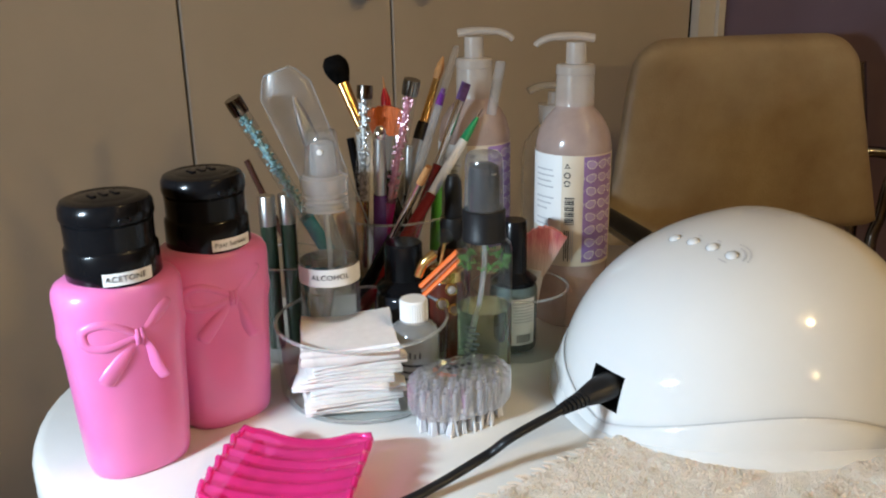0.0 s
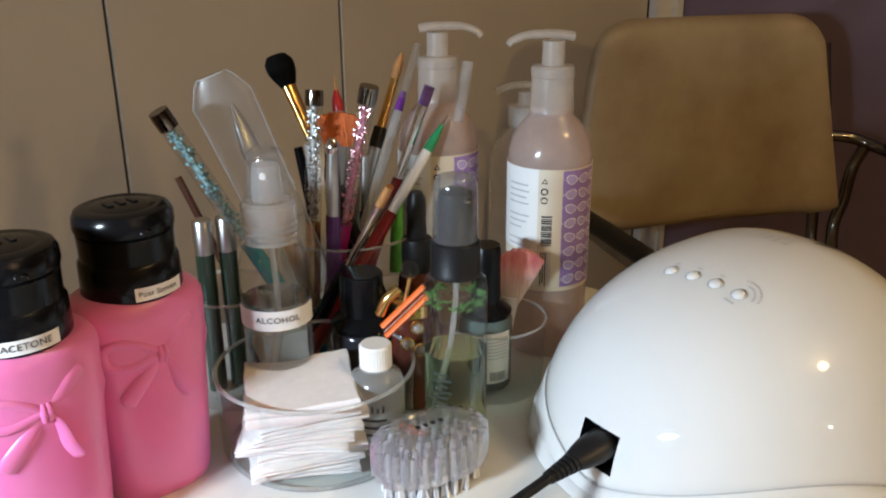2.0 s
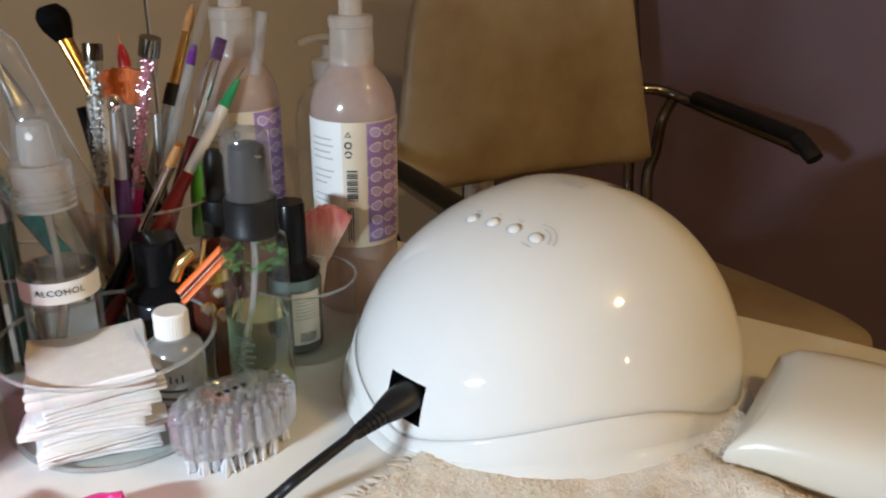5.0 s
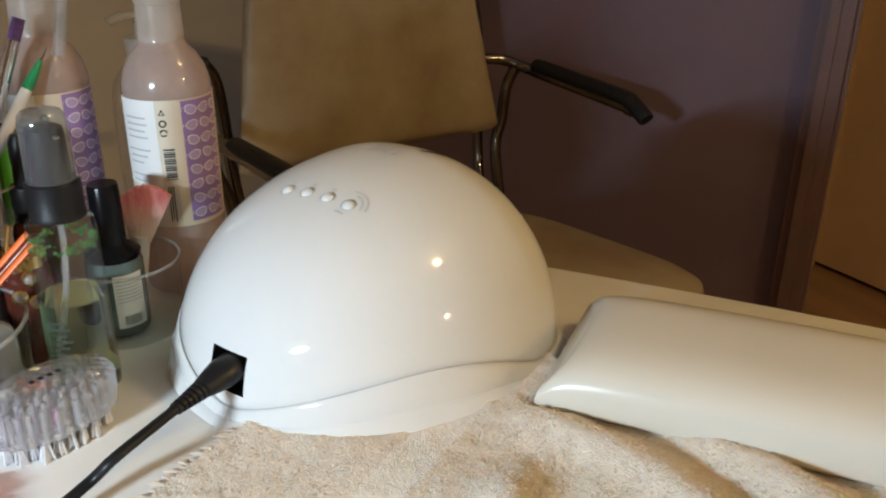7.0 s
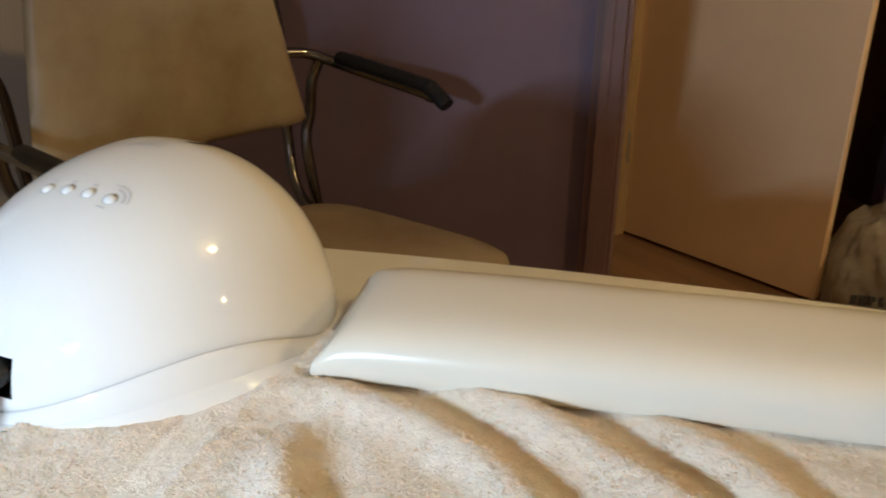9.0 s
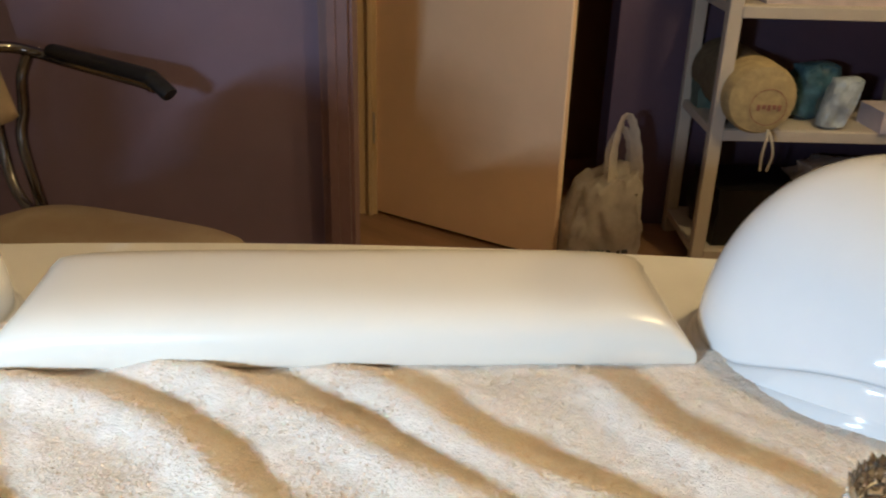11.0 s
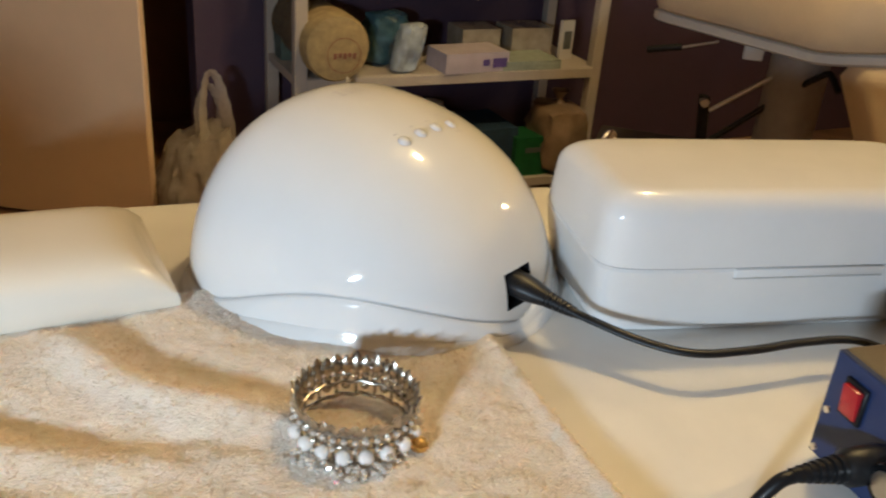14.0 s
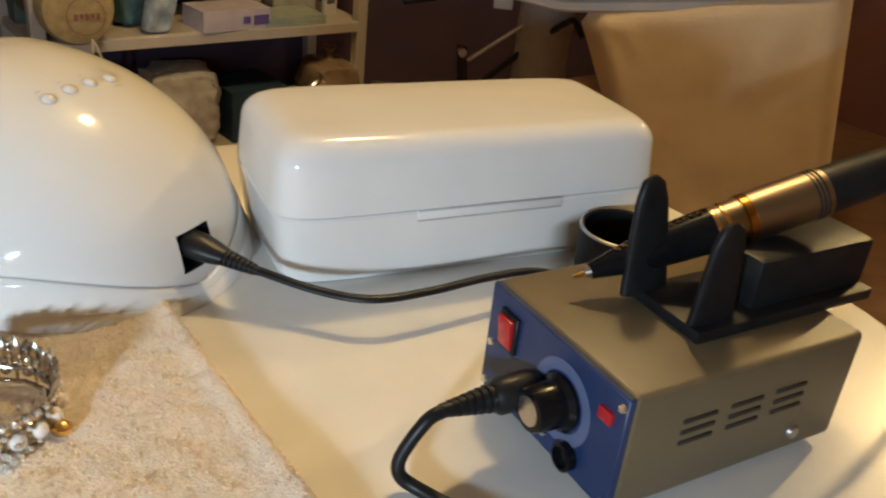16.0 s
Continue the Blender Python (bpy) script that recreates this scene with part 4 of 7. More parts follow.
    for i in range(5):
        part("print_line", arc_patch(R, -22 + 3.0 * i, -20.6 + 3.0 * i, 0.055 + 0.002 * (i % 2), 0.079, 2, 0.0008), M_MARK if i > 2 else M_INK, P)
    # spectacles pattern
    m_lens = mat("pale_lilac_lens", (0.44, 0.34, 0.6), 0.5) if "pale_lilac_lens" not in bpy.data.materials else bpy.data.materials["pale_lilac_lens"]
    lim0, lim1 = R * radians(5.5), R * radians(61.5)
    for row in range(8):
        zz = z0 + 0.0085 + row * 0.0098
        for col in range(-1, 4):
            for sgn in (-1, 1):
                cxx = 0.0035 + col * 0.0185 - (0.0092 if row % 2 else 0) + sgn * 0.0044
                n = 20
                ring = []
                for j in range(n):
                    c, s_ = math.cos(2 * math.pi * j / n), math.sin(2 * math.pi * j / n)
                    ring.append((0.0040 * c * (1 + 0.15 * s_) + 0.0006 * sgn * max(0, s_), 0.0033 * s_ * (1 + 0.2 * c * sgn * (s_ > 0))))
                if cxx + 0.004 < lim0 or cxx - 0.004 > lim1:
                    continue
                clip = lambda v: min(max(v, lim0), lim1)
                bm = bmesh.new()
                out = [bm.verts.new((clip(cxx + x), 0, zz + z)) for x, z in ring]
                inn = [bm.verts.new((clip(cxx + x * 0.84), 0, zz + z * 0.82)) for x, z in ring]
                for j in range(n):
                    bm.faces.new((out[j], out[(j + 1) % n], inn[(j + 1) % n], inn[j]))
                part("spectacle_print", wrap(bm, R, 0, 0.0010), M_LABELW, P)
                bm = bmesh.new()
                bm.faces.new([bm.verts.new((clip(cxx + x * 0.84), 0, zz + z * 0.82)) for x, z in ring])
                part("lens_print", wrap(bm, R, 0, 0.0008), m_lens, P)
    return P


pump_bottle("pump_bottle", 0.093, 0.628, 3, "pink lotion pump bottle with lilac spectacles label")
pump_bottle("pump_bottle", 0.022, 0.664, 14, "pink lotion pump bottle with lilac label, behind the brushes", 165, 0.985)


def clear_pump():
    P = thing("pump_bottle", 0.088, 0.703, T, 10, "clear empty pump bottle behind the lotion bottle", "pump bottle", "lotion pump bottles")
    part("bottle", lathe([(0, 0.001), (0.024, 0.0), (0.0265, 0.003), (0.0265, 0.108), (0.024, 0.122), (0.016, 0.133), (0.012, 0.137), (0.012, 0.150)], 40), M_FROST, P, "clear frosted bottle body")
    part("collar", lathe([(0.0125, 0.139), (0.0135, 0.139), (0.0135, 0.153), (0.006, 0.154), (0.0055, 0.163), (0, 0.163)], 28), M_FROST, P)
    part("nozzle", tube(smooth_path([(0.012, 0, 0.1665), (0.0, 0, 0.168), (-0.012, 0, 0.1675), (-0.022, 0, 0.164)], 5), 0.0058, 12, 0.5), M_FROST, P, "translucent nozzle")


clear_pump()


def bow(parent, z, a, b, yaw=0.0):
    """A raised ribbon bow on the front of a bottle (superellipse of half axes a, b)."""
    def on(px, pz, g):
        return V((px, -b * max(0.0, 1 - abs(px / a) ** 2.5) ** 0.4 - g, z + pz))
    bm = bmesh.new()
    loops = [
        [(0, 0), (-0.008, 0.006), (-0.018, 0.010), (-0.0255, 0.007), (-0.0245, -0.001), (-0.016, -0.003), (-0.006, -0.001), (0, 0)],
        [(0, 0.001), (0.007, 0.006), (0.014, 0.012), (0.0185, 0.014), (0.0205, 0.007), (0.016, 0.0), (0.008, -0.001), (0, 0)],
        [(-0.001, -0.001), (-0.008, -0.009), (-0.015, -0.017), (-0.0195, -0.023)],
        [(0.001, -0.001), (0.0045, -0.009), (0.0065, -0.018), (0.011, -0.027)],
    ]
    loops[1] = [(0.0005, 0.001), (0.006, 0.0055), (0.012, 0.0115), (0.0175, 0.017)]
    loops.append([(0.001, 0.0), (0.008, 0.0005), (0.015, 0.0), (0.021, -0.002)])
    for k, lp in enumerate(loops):
        pts = smooth_path([on(px, pz, -0.0006 if k == 0 else -0.0011) for px, pz in lp], 6)
        n = len(pts)
        if k == 0:
            rad = [0.0013 + 0.0007 * math.sin(math.pi * i / (n - 1)) for i in range(n)]
        else:
            rad = [(0.0009 + 0.0010 * math.sin(math.pi * 0.62 * i / (n - 1))) * (0.6 if i == n - 1 else 1.0) * (0.7 if k == 4 else 1.0) for i in range(n)]
        add_tube(bm, pts, rad, 12, 1.35 if k == 0 else 2.4)
    for dx in (-0.0011, 0.0011):
        add_tube(bm, [on(dx, 0.0042, -0.0004), on(dx * 1.2, 0.0, 0.0008), on(dx, -0.0042, -0.0004)], [0.0012, 0.0018, 0.0012], 10)
    return part("bow", bm, M_PINK, parent, "raised moulded ribbon bow")


def pink_bottle(x, y, rz, words, label, size, ang):
    P = thing("pump_dispenser_bottle", x, y, T, rz, label, "dispenser bottle", "pink dispenser bottles")
    a, b = 0.0328, 0.0247
    secs = [(0.0, a * 0.74, b * 0.74), (0.0015, a * 0.80, b * 0.80), (0.006, a * 0.84, b * 0.84), (0.03, a * 0.885, b * 0.885), (0.06, a * 0.93, b * 0.93), (0.073, a * 0.955, b * 0.955), (0.080, a * 1.0, b * 1.0), (0.086, a * 0.985, b * 0.985), (0.094, a * 0.99, b * 0.99), (0.1, a * 1.0, b * 1.0), (0.1045, a * 0.985, b * 0.985), (0.108, a * 0.93, b * 0.92), (0.1105, a * 0.80, b * 0.82), (0.1115, a * 0.6, b * 0.7)]
    part("bottle", loft(secs, 64, 2.5), M_PINK, P, "moulded pink bottle body")
    bow(P, 0.082, a * 0.985, b * 0.985)
    R = 0.0240
    part("collar", lathe([(0, 0.109), (R - 0.0012, 0.109), (R, 0.1105), (R - 0.0003, 0.1255), (R - 0.0012, 0.127), (0.0222, 0.1275)], 48), M_BLACKPL, P, "black threaded collar")
    part("pump_cup", lathe([(0.0224, 0.127), (0.0226, 0.1395), (0.0216, 0.1403), (0.0216, 0.1413)], 48), M_BLACKPL, P, "black pump body")
    part("pump_lid", lathe([(0.0216, 0.1411), (0.0232, 0.1413), (0.0236, 0.1430), (0.0233, 0.1480), (0.0218, 0.1508), (0.0178, 0.1522), (0.0160, 0.1517), (0.0152, 0.1519), (0.008, 0.1526), (0, 0.1528)], 48), M_BLACKPL, P, "domed black pump lid")
    part("lid_tab", box(-0.003, 0.003, -0.0252, -0.0215, 0.1415, 0.145, 0.0008, 1), M_BLACKPL, P)
    for i in range(3):
        part("lid_mark", box(-0.008 + i * 0.006, -0.005 + i * 0.006, -0.004, 0.004, 0.1526, 0.1534, 0.0003, 1), M_BLACKPL, P)
    part("label", arc_patch(R, ang - 27, ang + 34, 0.1108, 0.1174, 16, 0.0005), M_LABELW, P, "narrow white label tape")
    tx = text_mesh(words, size, 0.00005, 1.05)
    bmesh.ops.translate(tx, vec=(0, 0, 0.1142), verts=tx.verts)
    part("lettering", wrap(tx, R, ang, 0.0008), M_INK, P, "black printed words", smooth=False)


pink_bottle(-0.1745, 0.4305, 40, "ACETONE", "pink bow bottle of acetone with black pump lid", 0.0043, -6)
pink_bottle(-0.1385, 0.483, 40, "Post Service", "pink bow bottle with black pump lid, labelled post service", 0.0038, 6)


def glass_bowl():
    B = thing("glass_bowl", -0.055, 0.512, T, 0, "round clear glass bowl holding gauze and bottles", "bowl")
    R = 0.0535
    part("bowl", lathe([(0, 0.0005), (R - 0.006, 0.0005), (R - 0.002, 0.002), (R, 0.006), (R + 0.001, 0.049)], 72), M_GLASS, B, "thin glass wall")
    ring = [((R + 0.0006) * math.cos(2 * math.pi * i / 64), (R + 0.0006) * math.sin(2 * math.pi * i / 64), 0.0495) for i in range(65)]
    part("rim", tube(ring, 0.0011, 8), M_GLASSRIM, B, "rounded glass rim")
    ring = [((R - 0.004) * math.cos(2 * math.pi * i / 64), (R - 0.004) * math.sin(2 * math.pi * i / 64), 0.0018) for i in range(65)]
    part("foot_ring", tube(ring, 0.0014, 8), M_GLASSRIM, B, "thick glass foot")


glass_bowl()


def gauze():
    """A loose stack of folded square cotton pads, tidy on top and splayed below, each one its own piece."""
    G = thing("gauze_stack", -0.0625, 0.4955, T + 0.0046, 9, "stack of white folded cotton gauze pads in the glass bowl", "gauze pads")
    random.seed(11)
    z = 0.0
    thick = (0.0034, 0.0046, 0.0032, 0.0050, 0.0038, 0.0052, 0.0036, 0.0050, 0.0095)
    n = len(thick)
    for k, th in enumerate(thick):
        top = k == n - 1
        w = d = 0.0290 if top else 0.0290 - 0.0012 * random.random()
        dx, dy, ang = (0.0, 0.0, 0.0) if top else (random.uniform(-.0026, .0026), random.uniform(-.0024, .0024), random.uniform(-11, 11))
        bm = bmesh.new()
        g = 10
        ph = random.random() * 6
        layers = []
        for zz, inset in ((0.0, 0.0007), (th * 0.25, 0), (th * 0.45, 0.0003), (th * 0.55, 0.0009), (th * 0.65, 0.0002), (th * 0.85, 0), (th, 0.0008)):
            ring = []
            for i in range(4 * g):
                s, f = divmod(i, g)
                f = f / g * 2 - 1
                x, y = ((f, -1), (1, f), (-f, 1), (-1, -f))[s]
                wob = 0.0004 * math.sin(7 * f + ph + s)
                sag = 0.0012 * (x * x * y * y) * (-0.8 if top else 1.0)
                ring.append(bm.verts.new((x * (w - inset + wob), y * (d - inset + wob), zz - sag + 0.0005 * math.sin(3 * x + ph) * math.sin(2.2 * y + ph) + 0.0010 * x * k / n)))
            layers.append(ring)
        for a, b in zip(layers, layers[1:]):
            for i in range(4 * g):
                bm.faces.new((a[i], a[(i + 1) % (4 * g)], b[(i + 1) % (4 * g)], b[i]))
        bm.faces.new(layers[0][::-1])
        bm.faces.new(layers[-1])
        bmesh.ops.transform(bm, matrix=pose(dx, dy, z, 0, 0, ang), verts=bm.verts)
        part("gauze_pad", bm, M_GAUZE, G, angle=50)
        z += th * 0.985


gauze()


def alcohol_bottle():
    A = thing("spray_bottle", -0.076, 0.527, T + 0.005, 3, "clear spray bottle of alcohol with frosted cap in the glass bowl", "spray bottle", "spray bottles")
    R = 0.0190
    body = lathe([(0, 0.002), (R - 0.003, 0.0), (R, 0.003), (R, 0.091), (0.0187, 0.098), (0.0174, 0.1050), (0.0148, 0.1105), (0.0120, 0.1132), (0.0108, 0.117)], 56)
    part("bottle", body, M_GLASS, A, "clear plastic bottle body")
    part("dip_tube", tube(smooth_path([(0.0, 0, 0.108), (0.001, 0, 0.07), (-0.003, 0.001, 0.04), (-0.008, 0.002, 0.012)], 6), 0.0020, 10), M_FROST, A, "thin dip tube")
    part("liquid", lathe([(0, 0.0026), (R - 0.003, 0.0016), (R - 0.0005, 0.004), (R - 0.0005, 0.0790), (0, 0.0790)], 48), M_CLEARLIQ, A, "clear liquid")
    part("collar", lathe([(0.0115, 0.112)] + [(0.0150 - 0.0007 * (i % 2), 0.112 + 0.0016 * i) for i in range(9)] + [(0.0150, 0.1275), (0.0150, 0.1325), (0.0132, 0.1345), (0.0115, 0.1345)], 40), M_FROST, A, "ribbed frosted collar")
    part("cap", lathe([(0.0122, 0.1335), (0.0120, 0.138), (0.0108, 0.146), (0.0099, 0.156), (0.0094, 0.1598), (0.0084, 0.1612), (0, 0.1616)], 36), M_OVERCAP, A, "clear conical over-cap")
    part("spray_head", lathe([(0.0088, 0.1345), (0.0084, 0.146), (0.0074, 0.1535), (0.0045, 0.1555), (0.0, 0.1558)], 24), M_FROST, A, "frosted spray head")
    k = lathe([(0.0, 0.0), (0.0016, 0.0), (0.0020, -0.0012), (0.0020, -0.004)], 14)
    bmesh.ops.transform(k, matrix=Matrix.Translation((-0.001, -0.0090, 0.149)) @ pose(0, 0, 0, 90, 0, 0), verts=k.verts)
    part("spray_nozzle", k, M_LABELW, A, "small white nozzle")
    part("label", arc_patch(R, -85, 88, 0.0660, 0.0775, 40, 0.0005), M_LABELW, A, "white label tape")
    tx = text_mesh("ALCOHOL", 0.0047, 0.00005, 1.1)
    bmesh.ops.translate(tx, vec=(0, 0, 0.0722), verts=tx.verts)
    part("lettering", wrap(tx, R, 6, 0.0009), M_INK, A, "black printed word", smooth=False)


alcohol_bottle()


def green_spray():
    G = thing("spray_bottle", 0.0225, 0.512, T, 8, "slim clear spray bottle of pale green liquid with black collar", "spray bottle", "spray bottles")
    G.scale = (1, 1, 1.035)
    R = 0.0174
    part("bottle", lathe([(0, 0.002), (R - 0.002, 0.0), (R, 0.002), (R, 0.088), (0.0164, 0.0945), (0.0118, 0.098), (0.0105, 0.104), (0.0095, 0.104)], 48), M_GLASS, G, "clear bottle body")
    part("liquid", lathe([(0, 0.0014), (R - 0.0008, 0.0014), (R - 0.0003, 0.003), (R - 0.0003, 0.0540), (0, 0.0540)], 48), M_GREENLIQ, G, "pale green liquid")
    part("meniscus", lathe([(R - 0.0003, 0.0545), (R - 0.0005, 0.0548), (R - 0.0018, 0.0543)], 40), M_OVERCAP, G, "bright liquid edge")
    froth = bmesh.new()
    random.seed(4)
    for i in range(150):
        th, r = random.uniform(0, 2 * math.pi), R - 0.0012 - random.random() * 0.003
        bmesh.ops.create_icosphere(froth, subdivisions=1, radius=random.uniform(0.0005, 0.0012), matrix=Matrix.Translation((r * math.cos(th), r * math.sin(th), 0.0835 + random.gauss(0, 0.0020))))
    part("froth", froth, thin_glass("green_froth", (0.55, 0.85, 0.45), 0.35, 0.1, 1.2, (0.35, 0.6, 0.25)), G, "green bubbles along the wall")["kind"] = "stuff"
    part("dip_tube", tube(smooth_path([(0.0, 0, 0.1), (0.0, 0, 0.08), (-0.004, 0, 0.05), (-0.010, 0, 0.02)], 6), 0.0016, 8), M_FROST, G, "thin dip tube")
    bm = lathe([(0.0112, 0.0965), (0.0136, 0.0965), (0.0137, 0.099), (0.0133, 0.0996), (0.0133, 0.1145), (0.0124, 0.1155), (0, 0.1155)], 40)
    part("collar", bm, M_BLACKMAT, G, "black ribbed collar")
    part("spray_head", lathe([(0.0098, 0.1155), (0.0096, 0.134), (0.0088, 0.1405), (0.0050, 0.1425), (0, 0.1426)], 28), M_BLACKMAT, G, "black spray head")
    part("spray_nozzle", lathe([(0, 0.0008), (0.0014, 0.0006), (0.0018, 0.0)], 14, cx=0.004, cy=-0.0098, z0=0.1375), M_STEEL, G, "pale nozzle")
    part("cap", lathe([(0.0121, 0.1145), (0.0120, 0.118), (0.0115, 0.143), (0.0108, 0.1468), (0.0092, 0.1488), (0, 0.1494)], 36), thin_glass("smoky_overcap", (0.84, 0.85, 0.86), 0.20, 0.12, 1.5, (0.55, 0.56, 0.57)), G, "smoky clear over-cap")
    for i in range(6):
        part("print_line", arc_patch(R, -58, -20 - 6 * (i % 2), 0.028 + i * 0.0034, 0.0292 + i * 0.0034, 10, 0.0004), mat("green_print", (0.03, 0.04, 0.03), 0.6) if i == 0 else bpy.data.materials["green_print"], G)


green_spray()


def remover_bottle():
    P = thing("remover_bottle", -0.0215, 0.500, T + 0.005, -10, "small clear bottle with ribbed white screw cap in the bowl", "bottle")
    P.scale = (1, 1, 0.9)
    R = 0.0152
    part("bottle", lathe([(0, 0.0), (R - 0.001, 0.0), (R, 0.002), (R, 0.042), (0.0135, 0.048), (0.009, 0.0515), (0.0085, 0.054), (0, 0.054)], 36), M_FROST, P, "cloudy bottle body")
    prof = [(0, 0.0525), (0.0083, 0.0525), (0.0085, 0.053), (0.0085, 0.0665), (0.0078, 0.0678), (0, 0.068)]
    bm = bmesh.new()
    n = 72
    rings = []
    for r, z in prof:
        rings.append([bm.verts.new(((r + (0.00025 if i % 2 and 0.0528 < z < 0.067 else 0)) * math.cos(2 * math.pi * i / n), (r + (0.00025 if i % 2 and 0.0528 < z < 0.067 else 0)) * math.sin(2 * math.pi * i / n), z)) for i in range(n)] if r else None)
    rr = [x for x in rings if x]
    for a, b in zip(rr, rr[1:]):
        for i in range(n):
            bm.faces.new((a[i], a[(i + 1) % n], b[(i + 1) % n], b[i]))
    bm.faces.new(rr[-1])
    part("cap", bm, M_LABELW, P, "ribbed white screw cap", angle=25)
    m = mat("blue_print", (0.02, 0.06, 0.35), 0.5)
    part("print_line", arc_patch(R, -44, -18, 0.030, 0.039, 6, 0.0003), m, P, "blue printed block")
    for i in range(4):
        part("print_line", arc_patch(R, -12 + 11 * i, -8 + 11 * i, 0.030, 0.0335 + 0.0012 * (i % 2), 4, 0.0003), M_INK, P)
    for i in range(3):
        part("print_line", arc_patch(R, -35, 30 - 9 * i, 0.024 - i * 0.005, 0.0258 - i * 0.005, 10, 0.0003), M_INK, P)


remover_bottle()


def soap_tray():
    """A pink clear plastic dish with raised curved ribs, dipping in the middle."""
    S = thing("ribbed_tray", -0.083, 0.390, T, -7, "pink translucent ribbed plastic nail tray on the table", "tray")
    a, b = 0.037, 0.037
    bm = bmesh.new()
    nx, ny = 36, 80

    def zf(s, t, top):
        sag = 0.0065 * s * s
        rib = 0.0028 * max(0, math.cos(t * math.pi * 6.5)) ** 0.7 if abs(t) < 0.93 else 0
        return (0.0115 + sag + rib) if top else 0.0085 + sag
    sheets = []
    for top in (True, False):
        g = []
        for j in range(ny + 1):
            t = -1 + 2 * j / ny
            row = []
            for i in range(nx + 1):
                s = -1 + 2 * i / nx
                wob = 1 + 0.008 * math.cos(t * math.pi * 6.5) * (abs(s) > 0.9)
                cut = 1 - 0.2 * max(0, (abs(t) - 0.75) / 0.25) ** 3
                kk = (max(0, abs(s) - 0.72) / 0.28) ** 2 * (max(0, abs(t) - 0.72) / 0.28) ** 2
                row.append(bm.verts.new((s * a * cut * wob * (1 - 0.08 * kk), t * b * (1 - 0.06 * (1 - s * s)) * (1 - 0.10 * kk), zf(s, t, top))))
            g.append(row)
        for j in range(ny):
            for i in range(nx):
                bm.faces.new((g[j][i], g[j][i + 1], g[j + 1][i + 1], g[j + 1][i]))
        sheets.append(g)
    A, Bq = sheets
    edge = lambda g: [g[0][i] for i in range(nx + 1)] + [g[j][nx] for j in range(1, ny + 1)] + [g[ny][i] for i in range(nx - 1, -1, -1)] + [g[j][0] for j in range(ny - 1, 0, -1)]
    ea, eb = edge(A), edge(Bq)
    for k in range(len(ea)):
        k2 = (k + 1) % len(ea)
        bm.faces.new((ea[k], eb[k], eb[k2], ea[k2]))
    rim_pts = [v.co + V((0, 0, -0.0003)) for v in ea[::3]]
    rim_pts.append(rim_pts[0])
    part("dish", bm, M_SOAP, S, angle=55)
    part("rolled_rim", tube(rim_pts, 0.0019, 8), M_SOAP, S, "rounded raised rim")
    for fx in (-0.026, 0.026):
        part("foot", box(fx - 0.003, fx + 0.003, -0.03, 0.03, 0, 0.0145, 0.001, 1), M_SOAP, S)


soap_tray()


def nail_brush():
    """A clear-handled manicure brush: a nubbed clear top over white bristle tufts."""
    N = thing("manicure_brush", 0.006, 0.4665, T, 28, "clear oval manicure brush with white bristles standing bristles down", "nail brush")
    a, b = 0.0305, 0.0188
    # clear ribbed block with a smooth flat top
    bm = bmesh.new()
    n = 156
    rings = []
    for z, k, rib in ((0.0105, 0.93, 0.6), (0.0120, 0.98, 1.0), (0.018, 1.0, 1.0), (0.027, 1.0, 1.0), (0.031, 0.985, 1.0), (0.0335, 0.93, 0.8), (0.0350, 0.84, 0.35), (0.0356, 0.72, 0.0), (0.0358, 0.4, 0.0)):
        ring = []
        for i in range(n):
            th = 2 * math.pi * i / n
            c, s = sup(th, 2.3)
            w = 1 + 0.075 * rib * math.cos(22 * th)
            ring.append(bm.verts.new((a * k * w * c, b * k * w * s, z)))
        rings.append(ring)
    for p, q in zip(rings, rings[1:]):
        for i in range(n):
            bm.faces.new((p[i], p[(i + 1) % n], q[(i + 1) % n], q[i]))
    bm.faces.new(rings[0][::-1])
    bm.faces.new(rings[-1])
    part("handle", bm, thin_glass("clear_lilac_resin", (0.98, 0.98, 1.0), 0.18, 0.02, 5.0, (0.90, 0.90, 0.98)), N, "clear ribbed handle block", angle=60)
    m = mat("clear_lilac_core", (0.86, 0.86, 0.95), 0.05, trans=0.5, vary=0.3, scale=150, coat=1.0, ior=1.33)
    random.seed(5)
    for ring, (k, num) in enumerate(((0.80, 22), (0.52, 14), (0.22, 6))):
        for i in range(num):
            th = 2 * math.pi * (i + 0.5 * ring) / num
            c, s = sup(th, 2.3)
            x, y, top = a * k * c, b * k * s, 0.0255 + 0.003 * random.random()
            part("tuft_core", lathe([(0, 0.0125), (0.0014, 0.0125), (0.0016, top - 0.002), (0.0012, top), (0, top)], 8, cx=x, cy=y), m, N)
    wm = mat("white_bristle", (0.82, 0.82, 0.84), 0.6, vary=0.05, scale=800)
    for row in range(-2, 3):
        for col in range(-4, 5):
            x, y = col * 0.0064 + (0.003 if row % 2 else 0), row * 0.0070
            if (x / a) ** 2 + (y / b) ** 2 > 0.95:
                continue
            bm = bmesh.new()
            for h in range(18):
                ox, oy = random.uniform(-.0018, .0018), random.uniform(-.0018, .0018)
                add_tube(bm, [(x + ox * 0.5, y + oy * 0.5, 0.0118), (x + ox * 1.4 + random.uniform(-.0006, .0006), y + oy * 1.4, 0.0003)], 0.00055, 4)
            part("bristle_tuft", bm, wm, N)
    for i in range(4):
        part("printed_mark", box(-0.0085 + i * 0.0045, -0.0062 + i * 0.0045, -0.0014, 0.0014, 0.0359, 0.0361), M_INK, N)


nail_brush()


